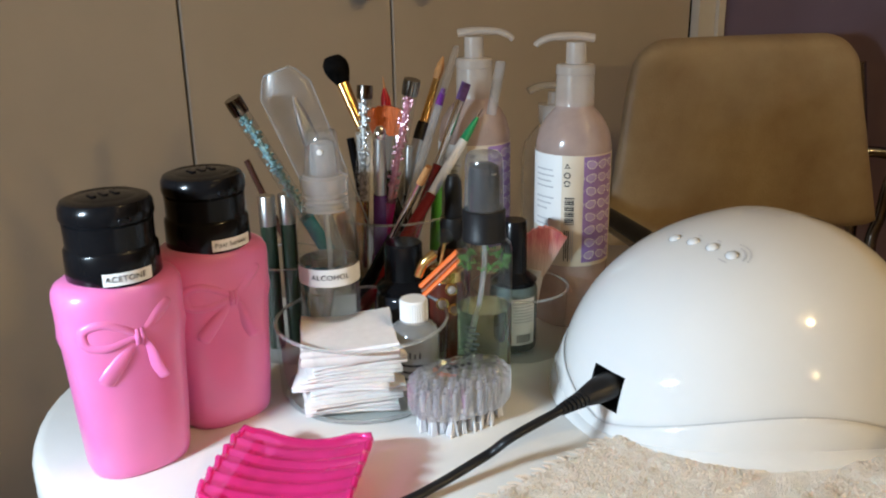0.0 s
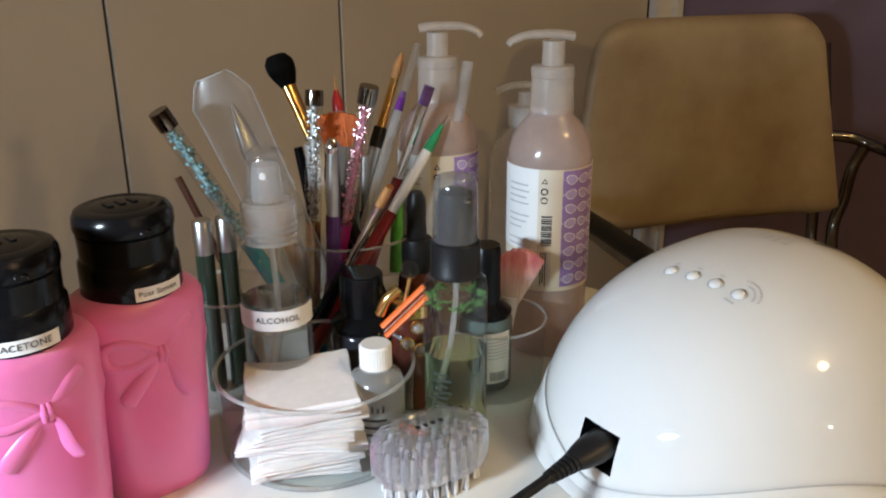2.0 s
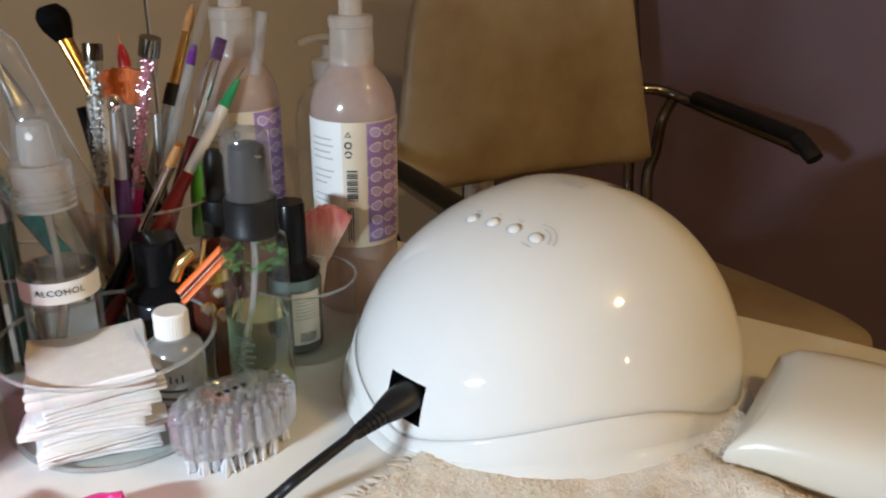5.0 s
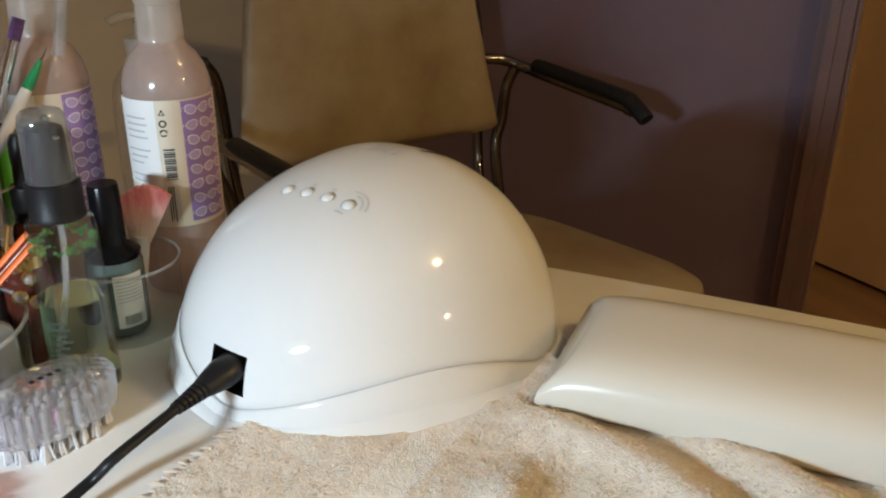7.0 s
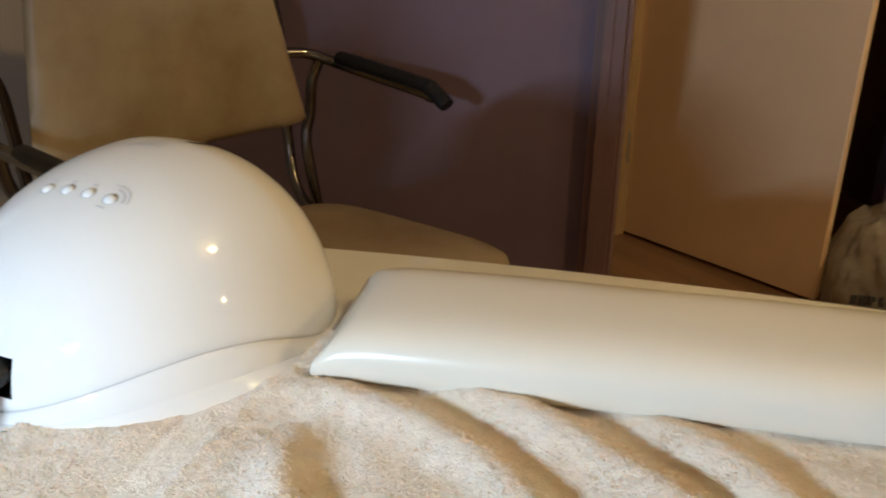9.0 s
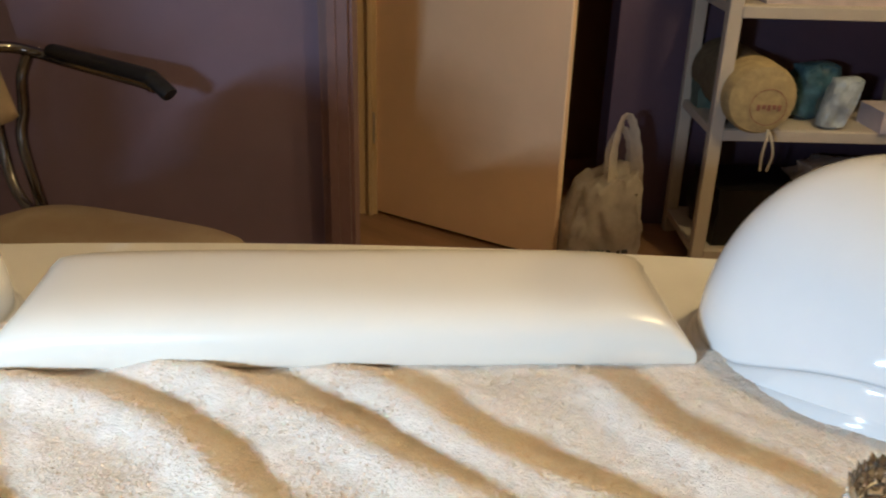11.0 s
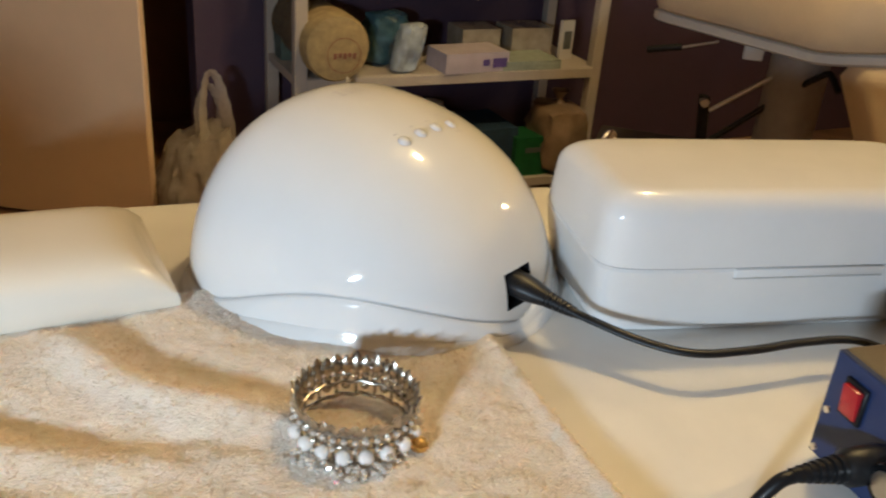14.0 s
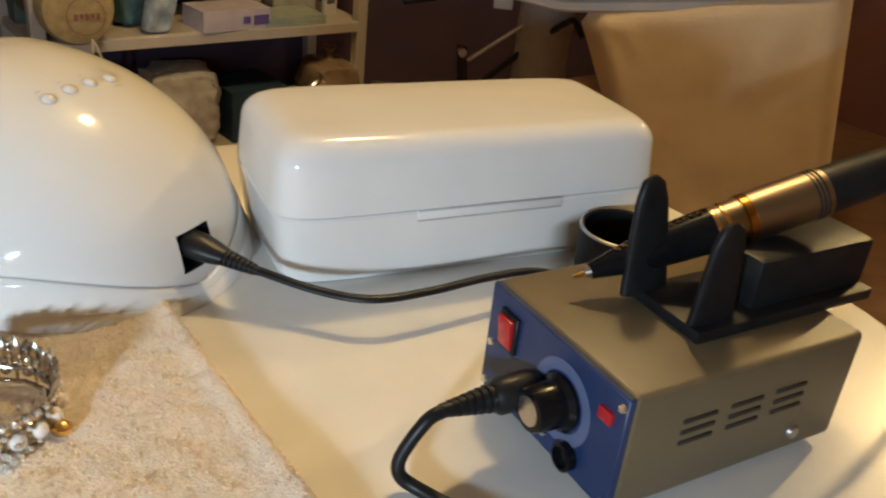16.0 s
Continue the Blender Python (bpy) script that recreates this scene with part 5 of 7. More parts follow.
def polish(name, x, y, z, rz, cap_r, cap_h, body_r, body_h, label, body_mat, white=True):
    P = thing(name, x, y, z, rz, label, "nail polish")
    part("bottle", lathe([(0, 0), (body_r - 0.001, 0), (body_r, 0.0015), (body_r, body_h - 0.006), (body_r * 0.9, body_h - 0.002), (cap_r * 1.05, body_h), (0, body_h)], 36), body_mat, P)
    part("cap_skirt", lathe([(body_r * 0.95, body_h - 0.003), (body_r * 0.98, body_h), (cap_r * 1.25, body_h + 0.004), (cap_r * 1.02, body_h + 0.006)], 32), M_BLACKPL, P, "flared black cap skirt")
    part("cap", lathe([(0, body_h), (cap_r * 1.04, body_h), (cap_r, body_h + cap_h - 0.001), (cap_r * 0.93, body_h + cap_h), (0, body_h + cap_h)], 32), M_BLACKPL, P, "tall black cap")
    if white:
        part("label", arc_patch(body_r, -20, 42, 0.006, body_h - 0.010, 14, 0.0004), M_LABELW, P, "white printed label")
        for i in range(7):
            part("print_line", arc_patch(body_r, -15, 36, body_h - 0.014 - i * 0.0022, body_h - 0.0133 - i * 0.0022, 8, 0.0007), M_MARK, P)
        for i in range(9):
            part("barcode_bar", arc_patch(body_r, -6 + i * 4, -4.2 + i * 4, 0.008, 0.014, 2, 0.0007), M_INK, P)
    return P


M_DARKPOL = mat("dark_grey_polish", (0.02, 0.022, 0.028), 0.12, vary=0.1, coat=0.5)
polish("nail_polish", 0.0455, 0.570, T + 0.003, 10, 0.0088, 0.042, 0.0165, 0.050, "nail polish bottle with black cap and white label in cup", mat("clear_dark_polish", (0.10, 0.13, 0.12), 0.06, vary=0.05, coat=0.5))
polish("nail_polish", -0.030, 0.556, T, -12, 0.0128, 0.031, 0.0195, 0.054, "dark nail polish bottle with tall black cap", M_DARKPOL, False)


def clear_cup(x, y, r, h, label, mt=M_ACRYL):
    C = thing("clear_cup", x, y, T, 0, label, "cup", "clear cups")
    part("cup", lathe([(0, 0.0005), (r * 0.94, 0.0005), (r * 0.96, 0.002), (r, h)], 48), mt, C, "thin clear wall")
    part("rim", tube([(r * math.cos(2 * math.pi * i / 48), r * math.sin(2 * math.pi * i / 48), h) for i in range(49)], 0.0009, 8), M_GLASSRIM, C, "rolled rim")


clear_cup(0.050, 0.574, 0.0335, 0.046, "short clear plastic cup holding nail polish")
clear_cup(-0.040, 0.630, 0.046, 0.088, "tall clear acrylic cup crowded with nail brushes")
clear_cup(-0.110, 0.574, 0.029, 0.07, "clear plastic cup with chrome-topped tubes")

# ---- brushes and small tools ----
M_TEALGEM = mat("teal_crystal_filling", (0.16, 0.42, 0.48), 0.2, metal=0.15, vary=0.9, scale=420, coat=1.0, second=(0.4, 0.68, 0.72))
M_WHITEGEM = mat("clear_crystal_filling", (0.42, 0.40, 0.38), 0.2, metal=0.15, vary=0.7, scale=420, coat=0.6, second=(0.75, 0.73, 0.70))
M_PINKGEM = mat("pink_crystal_filling", (0.55, 0.13, 0.23), 0.2, metal=0.1, vary=0.6, scale=420, coat=0.6, second=(0.72, 0.30, 0.36))
M_TEAL = mat("teal_lacquer", (0.01, 0.19, 0.26), 0.2, coat=0.5)
M_MAGENTA = mat("magenta_lacquer", (0.28, 0.008, 0.11), 0.22, coat=0.5)
M_VIOLET = mat("violet_lacquer", (0.12, 0.025, 0.2), 0.25, coat=0.4)
M_WHITEPEN = mat("white_pen_plastic", (0.72, 0.7, 0.68), 0.3, vary=0.03)
M_DARKRED = mat("dark_red_lacquer", (0.16, 0.008, 0.01), 0.2, coat=0.5)
M_MAROON = mat("maroon_glass", (0.09, 0.02, 0.012), 0.1, coat=0.6, vary=0.15)
M_GREENPL = mat("bright_green_plastic", (0.1, 0.42, 0.05), 0.3)
M_GREENTIP = mat("green_plastic_tip", (0.02, 0.25, 0.1), 0.3)
M_BRISTLE_BLK = stretched(mat("black_bristle", (0.003, 0.003, 0.003), 0.8, vary=0.6, scale=300, bump=0.6, bscale=900), 1, 1, 0.1)
M_BRISTLE_BLK.node_tree.nodes["Principled BSDF"].inputs["Specular IOR Level"].default_value = 0.08
M_BRISTLE_BRN = stretched(mat("brown_bristle", (0.42, 0.19, 0.06), 0.6, vary=0.4, scale=300, bump=0.5, bscale=900), 1, 1, 0.1)
M_BRISTLE_ORG = stretched(mat("orange_fan_bristle", (0.50, 0.10, 0.010), 0.5, vary=0.35, scale=200, bump=0.5, bscale=900), 1, 1, 0.15)
M_BRISTLE_PNK = stretched(mat("pink_bristle", (0.80, 0.14, 0.20), 0.7, vary=0.25, scale=250, bump=0.5, bscale=900, second=(0.88, 0.42, 0.38)), 1, 1, 0.15)
pk = M_BRISTLE_PNK.node_tree                      # dyed tips over pale roots
pk_tc = [n for n in pk.nodes if n.type == "TEX_COORD"][0]
pk_xyz, pk_mr, pk_mix = pk.nodes.new("ShaderNodeSeparateXYZ"), pk.nodes.new("ShaderNodeMapRange"), pk.nodes.new("ShaderNodeMix")
pk_mix.data_type = "RGBA"
pk_mr.inputs["From Min"].default_value, pk_mr.inputs["From Max"].default_value = 0.052, 0.074
pk.links.new(pk_tc.outputs["Object"], pk_xyz.inputs[0])
pk.links.new(pk_xyz.outputs["Z"], pk_mr.inputs["Value"])
pk.links.new(pk_mr.outputs["Result"], pk_mix.inputs["Factor"])
pk_mix.inputs["A"].default_value = (0.74, 0.6, 0.5, 1)
pk.links.new(pk.nodes["Principled BSDF"].inputs["Base Color"].links[0].from_socket, pk_mix.inputs["B"])
pk.links.new(pk_mix.outputs["Result"], pk.nodes["Principled BSDF"].inputs["Base Color"])
M_BRISTLE_PUR = mat("purple_bristle", (0.12, 0.06, 0.24), 0.6, vary=0.3, scale=300, bump=0.4, bscale=900)
M_WOODTAN = stretched(mat("tan_wood", (0.5, 0.3, 0.13), 0.4, vary=0.2, scale=90), 1, 1, 0.1)
M_DARKWOOD = mat("dark_brown_lacquer", (0.05, 0.018, 0.012), 0.2, coat=0.5)


def stick(name, tip, base, segs, label, category="nail brush", flat=1.0):
    """A straight tool from its upper end to its lower end; segs: (part name, from, to, [radii], material, label), in fractions of its length."""
    S = thing(name, base[0], base[1], base[2], 0, label, category, "brushes in the cup")
    a, b = V(tip) - V(base), V((0, 0, 0))
    for nm, f0, f1, rad, m, lab in segs:
        n = len(rad)
        fl = flat if "bristle" in nm or "ferrule" in nm else 1.0
        pts = [a + (b - a) * (f0 + (f1 - f0) * i / (n - 1)) for i in range(n)]
        part(nm, tube(pts, rad, 16, fl), m, S, lab)
    return S


def down(tip, mid, z=0.7065):
    """Carry the line from tip through mid down to height z."""
    t, m = V(tip), V(mid)
    return t + (m - t) * ((t.z - z) / (t.z - m.z))


def gem_stick(name, tip, base, gem, handle, label):
    S = stick(name, tip, base, [
        ("end_cap", 0, 0.055, [0.0056, 0.0058, 0.0058, 0.0056], M_DIMCHROME, "dark metal end cap"),
        ("barrel", 0.055, 0.47, [0.0053] * 6, M_ACRYL, "clear barrel"),
        ("crystal_core", 0.055, 0.46, [0.0022] * 6, gem, "sparkling crystal filling"),
        ("handle", 0.47, 0.93, [0.0048, 0.0052, 0.005, 0.0042], handle, "lacquered lower handle"),
    ], label)
    a = V(tip) - V(base)
    # loose crystals in the clear barrel
    random.seed(len(label))
    bm = bmesh.new()
    d = -a.normalized()
    sd = d.orthogonal().normalized()
    for i in range(130):
        f = random.uniform(0.065, 0.455)
        th = random.uniform(0, 2 * math.pi)
        p = a * (1 - f) + (sd * math.cos(th) + d.cross(sd) * math.sin(th)) * random.uniform(0.0020, 0.0040)
        bmesh.ops.create_icosphere(bm, subdivisions=1, radius=random.uniform(0.0008, 0.0014), matrix=Matrix.Translation(p))
    ob = part("crystal_fill", bm, gem, S, "small loose crystals", smooth=False)
    ob["kind"] = "stuff"
    return S


gem_stick("crystal_brush", (-0.134, 0.550, 0.883), (-0.052, 0.590, 0.7065), M_TEALGEM, M_TEAL, "nail brush with teal crystal-filled handle standing in a cup")
gem_stick("crystal_brush", (-0.0565, 0.620, 0.881), down((-0.0565, 0.62, 0.881), (-0.0615, 0.608, 0.79)), M_WHITEGEM, M_GOLD, "nail brush with clear crystal-filled handle and gold ferrule")
gem_stick("crystal_brush", (-0.0215, 0.582, 0.889), down((-0.0215, 0.582, 0.889), (-0.041, 0.594, 0.80)), M_PINKGEM, M_MAGENTA, "nail brush with pink crystal-filled handle")
stick("powder_brush", (-0.0855, 0.657, 0.903), down((-0.0855, 0.657, 0.903), (-0.063, 0.641, 0.85)), [
    ("bristles", 0.03, 0.125, [0.0075, 0.0108, 0.0112, 0.0102, 0.0080, 0.0058], M_BRISTLE_BLK, "soft black bristles"),
    ("ferrule", 0.12, 0.34, [0.0057, 0.005, 0.0042], M_GOLD, "shiny gold ferrule"),
    ("handle", 0.34, 1.0, [0.004, 0.0045, 0.003], M_BLACKPL, "")], "small powder brush with black bristles and gold ferrule", flat=0.7)
stick("nail_art_brush", (-0.001, 0.692, 0.893), down((-0.001, 0.692, 0.893), (-0.022, 0.672, 0.83)), [
    ("bristles", 0.0, 0.09, [0.0006, 0.0028, 0.0034, 0.0028], M_BRISTLE_BRN, "brown pointed bristles"),
    ("ferrule", 0.09, 0.26, [0.0027, 0.003, 0.0034], M_GOLD, "gold ferrule"),
    ("grip", 0.26, 0.33, [0.0046, 0.0048, 0.0046], M_BLACKMAT, "black grip"),
    ("handle", 0.33, 0.98, [0.0044, 0.0045, 0.004], M_STEEL, "clear silvery handle")], "fine brown nail art brush with gold ferrule")
stick("pen_brush", (0.009, 0.659, 0.903), down((0.009, 0.659, 0.903), (-0.014, 0.641, 0.835)), [
    ("cap", 0.0, 0.17, [0.0024, 0.0028, 0.0030], M_FILM, "clear cap"),
    ("tip_collar", 0.15, 0.21, [0.0016, 0.0028, 0.0031], M_VIOLET, "violet collar"),
    ("barrel", 0.21, 0.95, [0.0031, 0.0033, 0.0031], M_FROST, "white barrel")], "white striping pen brush with violet collar and clear cap")
stick("flat_brush", (0.0155, 0.637, 0.879), down((0.0155, 0.637, 0.879), (-0.004, 0.626, 0.828)), [
    ("bristles", 0.0, 0.07, [0.0045, 0.0046, 0.0044], M_BRISTLE_PUR, "purple flat bristles"),
    ("ferrule", 0.07, 0.33, [0.0045, 0.004, 0.0034], M_CHROME, "flattened chrome ferrule"),
    ("handle", 0.33, 0.96, [0.0036, 0.005, 0.0036], M_DARKRED, "dark red handle")], "flat gel brush with purple bristles and chrome ferrule", flat=0.5)
stick("pen_brush", (0.0275, 0.640, 0.860), down((0.0275, 0.640, 0.860), (0.003, 0.622, 0.824)), [
    ("tip", 0.0, 0.05, [0.0004, 0.0010], M_CHROME, "fine metal point"),
    ("tip_collar", 0.04, 0.14, [0.0013, 0.0029, 0.0034], M_GREENTIP, "green collar"),
    ("barrel", 0.14, 0.38, [0.0034, 0.0037, 0.0036, 0.003], M_WHITEPEN, "white barrel"),
    ("handle", 0.37, 1.0, [0.0042, 0.005, 0.0046], M_DARKRED, "dark red end")], "white dotting pen with green collar")
stick("clear_rod", (0.041, 0.646, 0.893), (0.010, 0.625, 0.735), [
    ("rod", 0.0, 0.24, [0.0036, 0.0038, 0.0036], M_ROD, "")], "translucent plastic stick among the brushes", "rod")
stick("pen_brush", (-0.0475, 0.676, 0.880), down((-0.0475, 0.676, 0.880), (-0.043, 0.668, 0.83)), [
    ("tip", 0.0, 0.05, [0.0003, 0.0010], M_BRISTLE_BRN, "fine bristle point"),
    ("tip_collar", 0.05, 0.13, [0.0013, 0.0036, 0.0040], M_RED, "red collar"),
    ("barrel", 0.13, 0.95, [0.0034, 0.0036, 0.0036], M_FROST, "white barrel")], "white dotting pen with red collar")
stick("spoon_tool", (-0.0448, 0.590, 0.857), down((-0.0448, 0.590, 0.857), (-0.0465, 0.592, 0.81)), [
    ("bead_end", 0.0, 0.06, [0.002, 0.0042, 0.0046, 0.0036], M_CHROME, "rounded chrome end"),
    ("ferrule", 0.05, 0.32, [0.0036, 0.0046, 0.0042], M_STEEL, "steel shaft"),
    ("handle", 0.32, 1.0, [0.0048, 0.0054, 0.004], M_VIOLET, "violet handle")], "steel pusher tool with violet handle")
stick("gel_brush", (-0.0115, 0.564, 0.834), (-0.078, 0.588, 0.7065), [
    ("bristles", 0.0, 0.09, [0.0038, 0.0044, 0.0046], M_BRISTLE_BRN, "amber flat bristles"),
    ("ferrule", 0.09, 0.40, [0.0048, 0.0044, 0.0036, 0.0032], M_CHROME, "bright chrome ferrule"),
    ("handle", 0.40, 1.0, [0.0034, 0.0050, 0.0036], M_BLACKPL, "black handle")], "flat amber gel brush with chrome ferrule", flat=0.6)
stick("wood_stick", (-0.140, 0.600, 0.833), (-0.098, 0.588, 0.735), [
    ("shaft", 0.0, 1.0, [0.0022, 0.0024, 0.0024], M_DARKWOOD, "")], "thin dark wooden cuticle stick", "stick")
stick("green_tool", (-0.006, 0.642, 0.822), (-0.012, 0.635, 0.7065), [
    ("tip", 0.0, 0.10, [0.0004, 0.0008], M_STEEL, "fine needle"),
    ("handle", 0.10, 0.6, [0.0036, 0.0042, 0.0042], M_GREENPL, "bright green handle")], "green-handled needle tool among the brushes", "tool")
stick("gel_brush", (-0.072, 0.650, 0.838), (-0.048, 0.638, 0.7065), [
    ("handle", 0.0, 1.0, [0.003, 0.0042, 0.0045, 0.004], M_BLACKPL, "")], "slim black-handled brush among the brushes")
stick("gel_brush", (-0.028, 0.648, 0.832), (-0.034, 0.640, 0.7065), [
    ("ferrule", 0.0, 0.3, [0.0028, 0.003, 0.003], M_STEEL, "steel ferrule"),
    ("handle", 0.3, 1.0, [0.0032, 0.0046, 0.0036], M_DARKWOOD, "dark brown handle")], "dark brown slim brush among the brushes")
stick("nail_file", (-0.060, 0.632, 0.845), (-0.052, 0.645, 0.7065), [
    ("blade", 0.0, 1.0, [0.006, 0.007, 0.007, 0.006], M_WHITEPEN, "")], "pale grey nail file among the brushes", "nail file")


def fan_shape(cx, cy, cz, w0, w1, h, thick, lean=0.0, n=14):
    """A bristle fan: narrow below, wide and rounded above."""
    bm = bmesh.new()
    fr, bk = [], []
    for side, lst in ((-1, fr), (1, bk)):
        for j in range(7):
            t = j / 6
            row = []
            for i in range(n + 1):
                s = -1 + 2 * i / n
                w = w0 + (w1 - w0) * t
                zz = cz + h * t - (0.22 * h * s * s * t) + 0.0006 * math.sin(i * 9.1) * t
                row.append(bm.verts.new((cx + s * w + lean * t, cy + side * thick * (1 - 0.4 * t) * (1 - 0.5 * s * s), zz)))
            lst.append(row)
    for g in (fr, bk):
        for j in range(6):
            for i in range(n):
                bm.faces.new((g[j][i], g[j][i + 1], g[j + 1][i + 1], g[j + 1][i]))
    for j in range(6):
        for i in (0, n):
            bm.faces.new((fr[j][i], fr[j + 1][i], bk[j + 1][i], bk[j][i]))
    for i in range(n):
        bm.faces.new((fr[6][i], fr[6][i + 1], bk[6][i + 1], bk[6][i]))
        bm.faces.new((fr[0][i], fr[0][i + 1], bk[0][i + 1], bk[0][i]))
    return bm


def fan_brushes():
    F = thing("fan_brush", -0.041, 0.632, 0.7065, 0, "fan brush with bright orange bristles", "nail brush", "brushes in the cup")
    part("bristles", fan_shape(-0.003, 0, 0.136, 0.0085, 0.0155, 0.022, 0.0022), M_BRISTLE_ORG, F, "orange bristle fan")
    part("ferrule", tube([(-0.003, 0, 0.137), (-0.003, 0, 0.110)], [0.0058, 0.003], 16, 0.5), M_STEEL, F, "flattened steel ferrule")
    part("handle", tube([(-0.003, 0, 0.110), (0.003, 0.002, 0.05), (0.006, 0.004, 0.0)], [0.003, 0.0042, 0.003], 12), M_BLACKPL, F, "black handle")
    P = thing("dusting_brush", 0.059, 0.590, T + 0.003, -8, "dusting brush with pink fan bristles in the clear cup", "nail brush")
    part("bristles", fan_shape(0.004, 0, 0.045, 0.006, 0.0155, 0.036, 0.005, 0.006), M_BRISTLE_PNK, P, "soft pink bristles")
    part("handle", tube([(0.004, 0, 0.05), (0.0, 0, 0.02), (-0.004, 0, 0.0)], [0.0062, 0.005, 0.005], 14), M_WHITEPEN, P, "white handle")


fan_brushes()


def guard():
    """A frosted plastic brush guard with a pointed silver brush inside."""
    G = thing("brush_with_guard", -0.050, 0.602, 0.7065, 0, "silver pointed brush inside a frosted plastic guard", "nail brush", "brushes in the cup")
    top, bot = V((-0.0622, -0.012, 0.189)), V((-0.004, -0.004, 0.03))
    ax = (bot - top).normalized()
    sd = V((1, 0, 0))
    sd = (sd - ax * sd.dot(ax)).normalized()
    up = ax.cross(sd)
    bm = bmesh.new()
    L = (bot - top).length
    outl = [(0.0, 0.0085), (0.02, 0.0122), (0.085, 0.0182), (0.16, 0.0178), (0.35, 0.0170), (0.6, 0.0162), (1.0, 0.0140)]
    rings = []
    for f, w in outl:
        c = top + ax * L * f
        ring = []
        for k in range(24):
            a = 2 * math.pi * k / 24
            cx, sx = sup(a, 3.0)
            ring.append(bm.verts.new(c + sd * w * cx + up * (0.0055 + 0.003 * min(1, f * 6)) * sx))
        rings.append(ring)
    for a, b in zip(rings, rings[1:]):
        for k in range(24):
            bm.faces.new((a[k], a[(k + 1) % 24], b[(k + 1) % 24], b[k]))
    bm.faces.new(rings[0][::-1])
    for k in (0, 12):                       # thick moulded edges
        part("guard_edge", tube([r[k].co.copy() for r in rings], 0.0007, 8), M_FROST, G, "thicker moulded edge")
    part("guard_edge", tube([rings[0][k].co.copy() for k in range(0, 13)], 0.0007, 8), M_FROST, G, "thicker moulded edge")
    ob = part("guard", bm, M_FILM, G, "frosted plastic guard", angle=12)
    t2, b2 = V((-0.054, 0.0, 0.170)), V((0.0, 0.0, 0.0))
    d = b2 - t2
    part("bristles", tube([t2, t2 + d * 0.06, t2 + d * 0.16, t2 + d * 0.19], [0.0010, 0.0042, 0.0064, 0.0066], 14, 0.7), M_STEEL, G, "silver pointed brush end")
    part("ferrule", tube([t2 + d * 0.185, t2 + d * 0.34], [0.0058, 0.0052], 14, 0.7), mat("copper_ferrule", (0.7, 0.42, 0.25), 0.25, 1.0), G, "copper ferrule")
    part("handle", tube([t2 + d * 0.34, t2 + d * 0.7, b2], [0.0046, 0.005, 0.004], 14), M_WOODTAN, G, "tan handle")


guard()


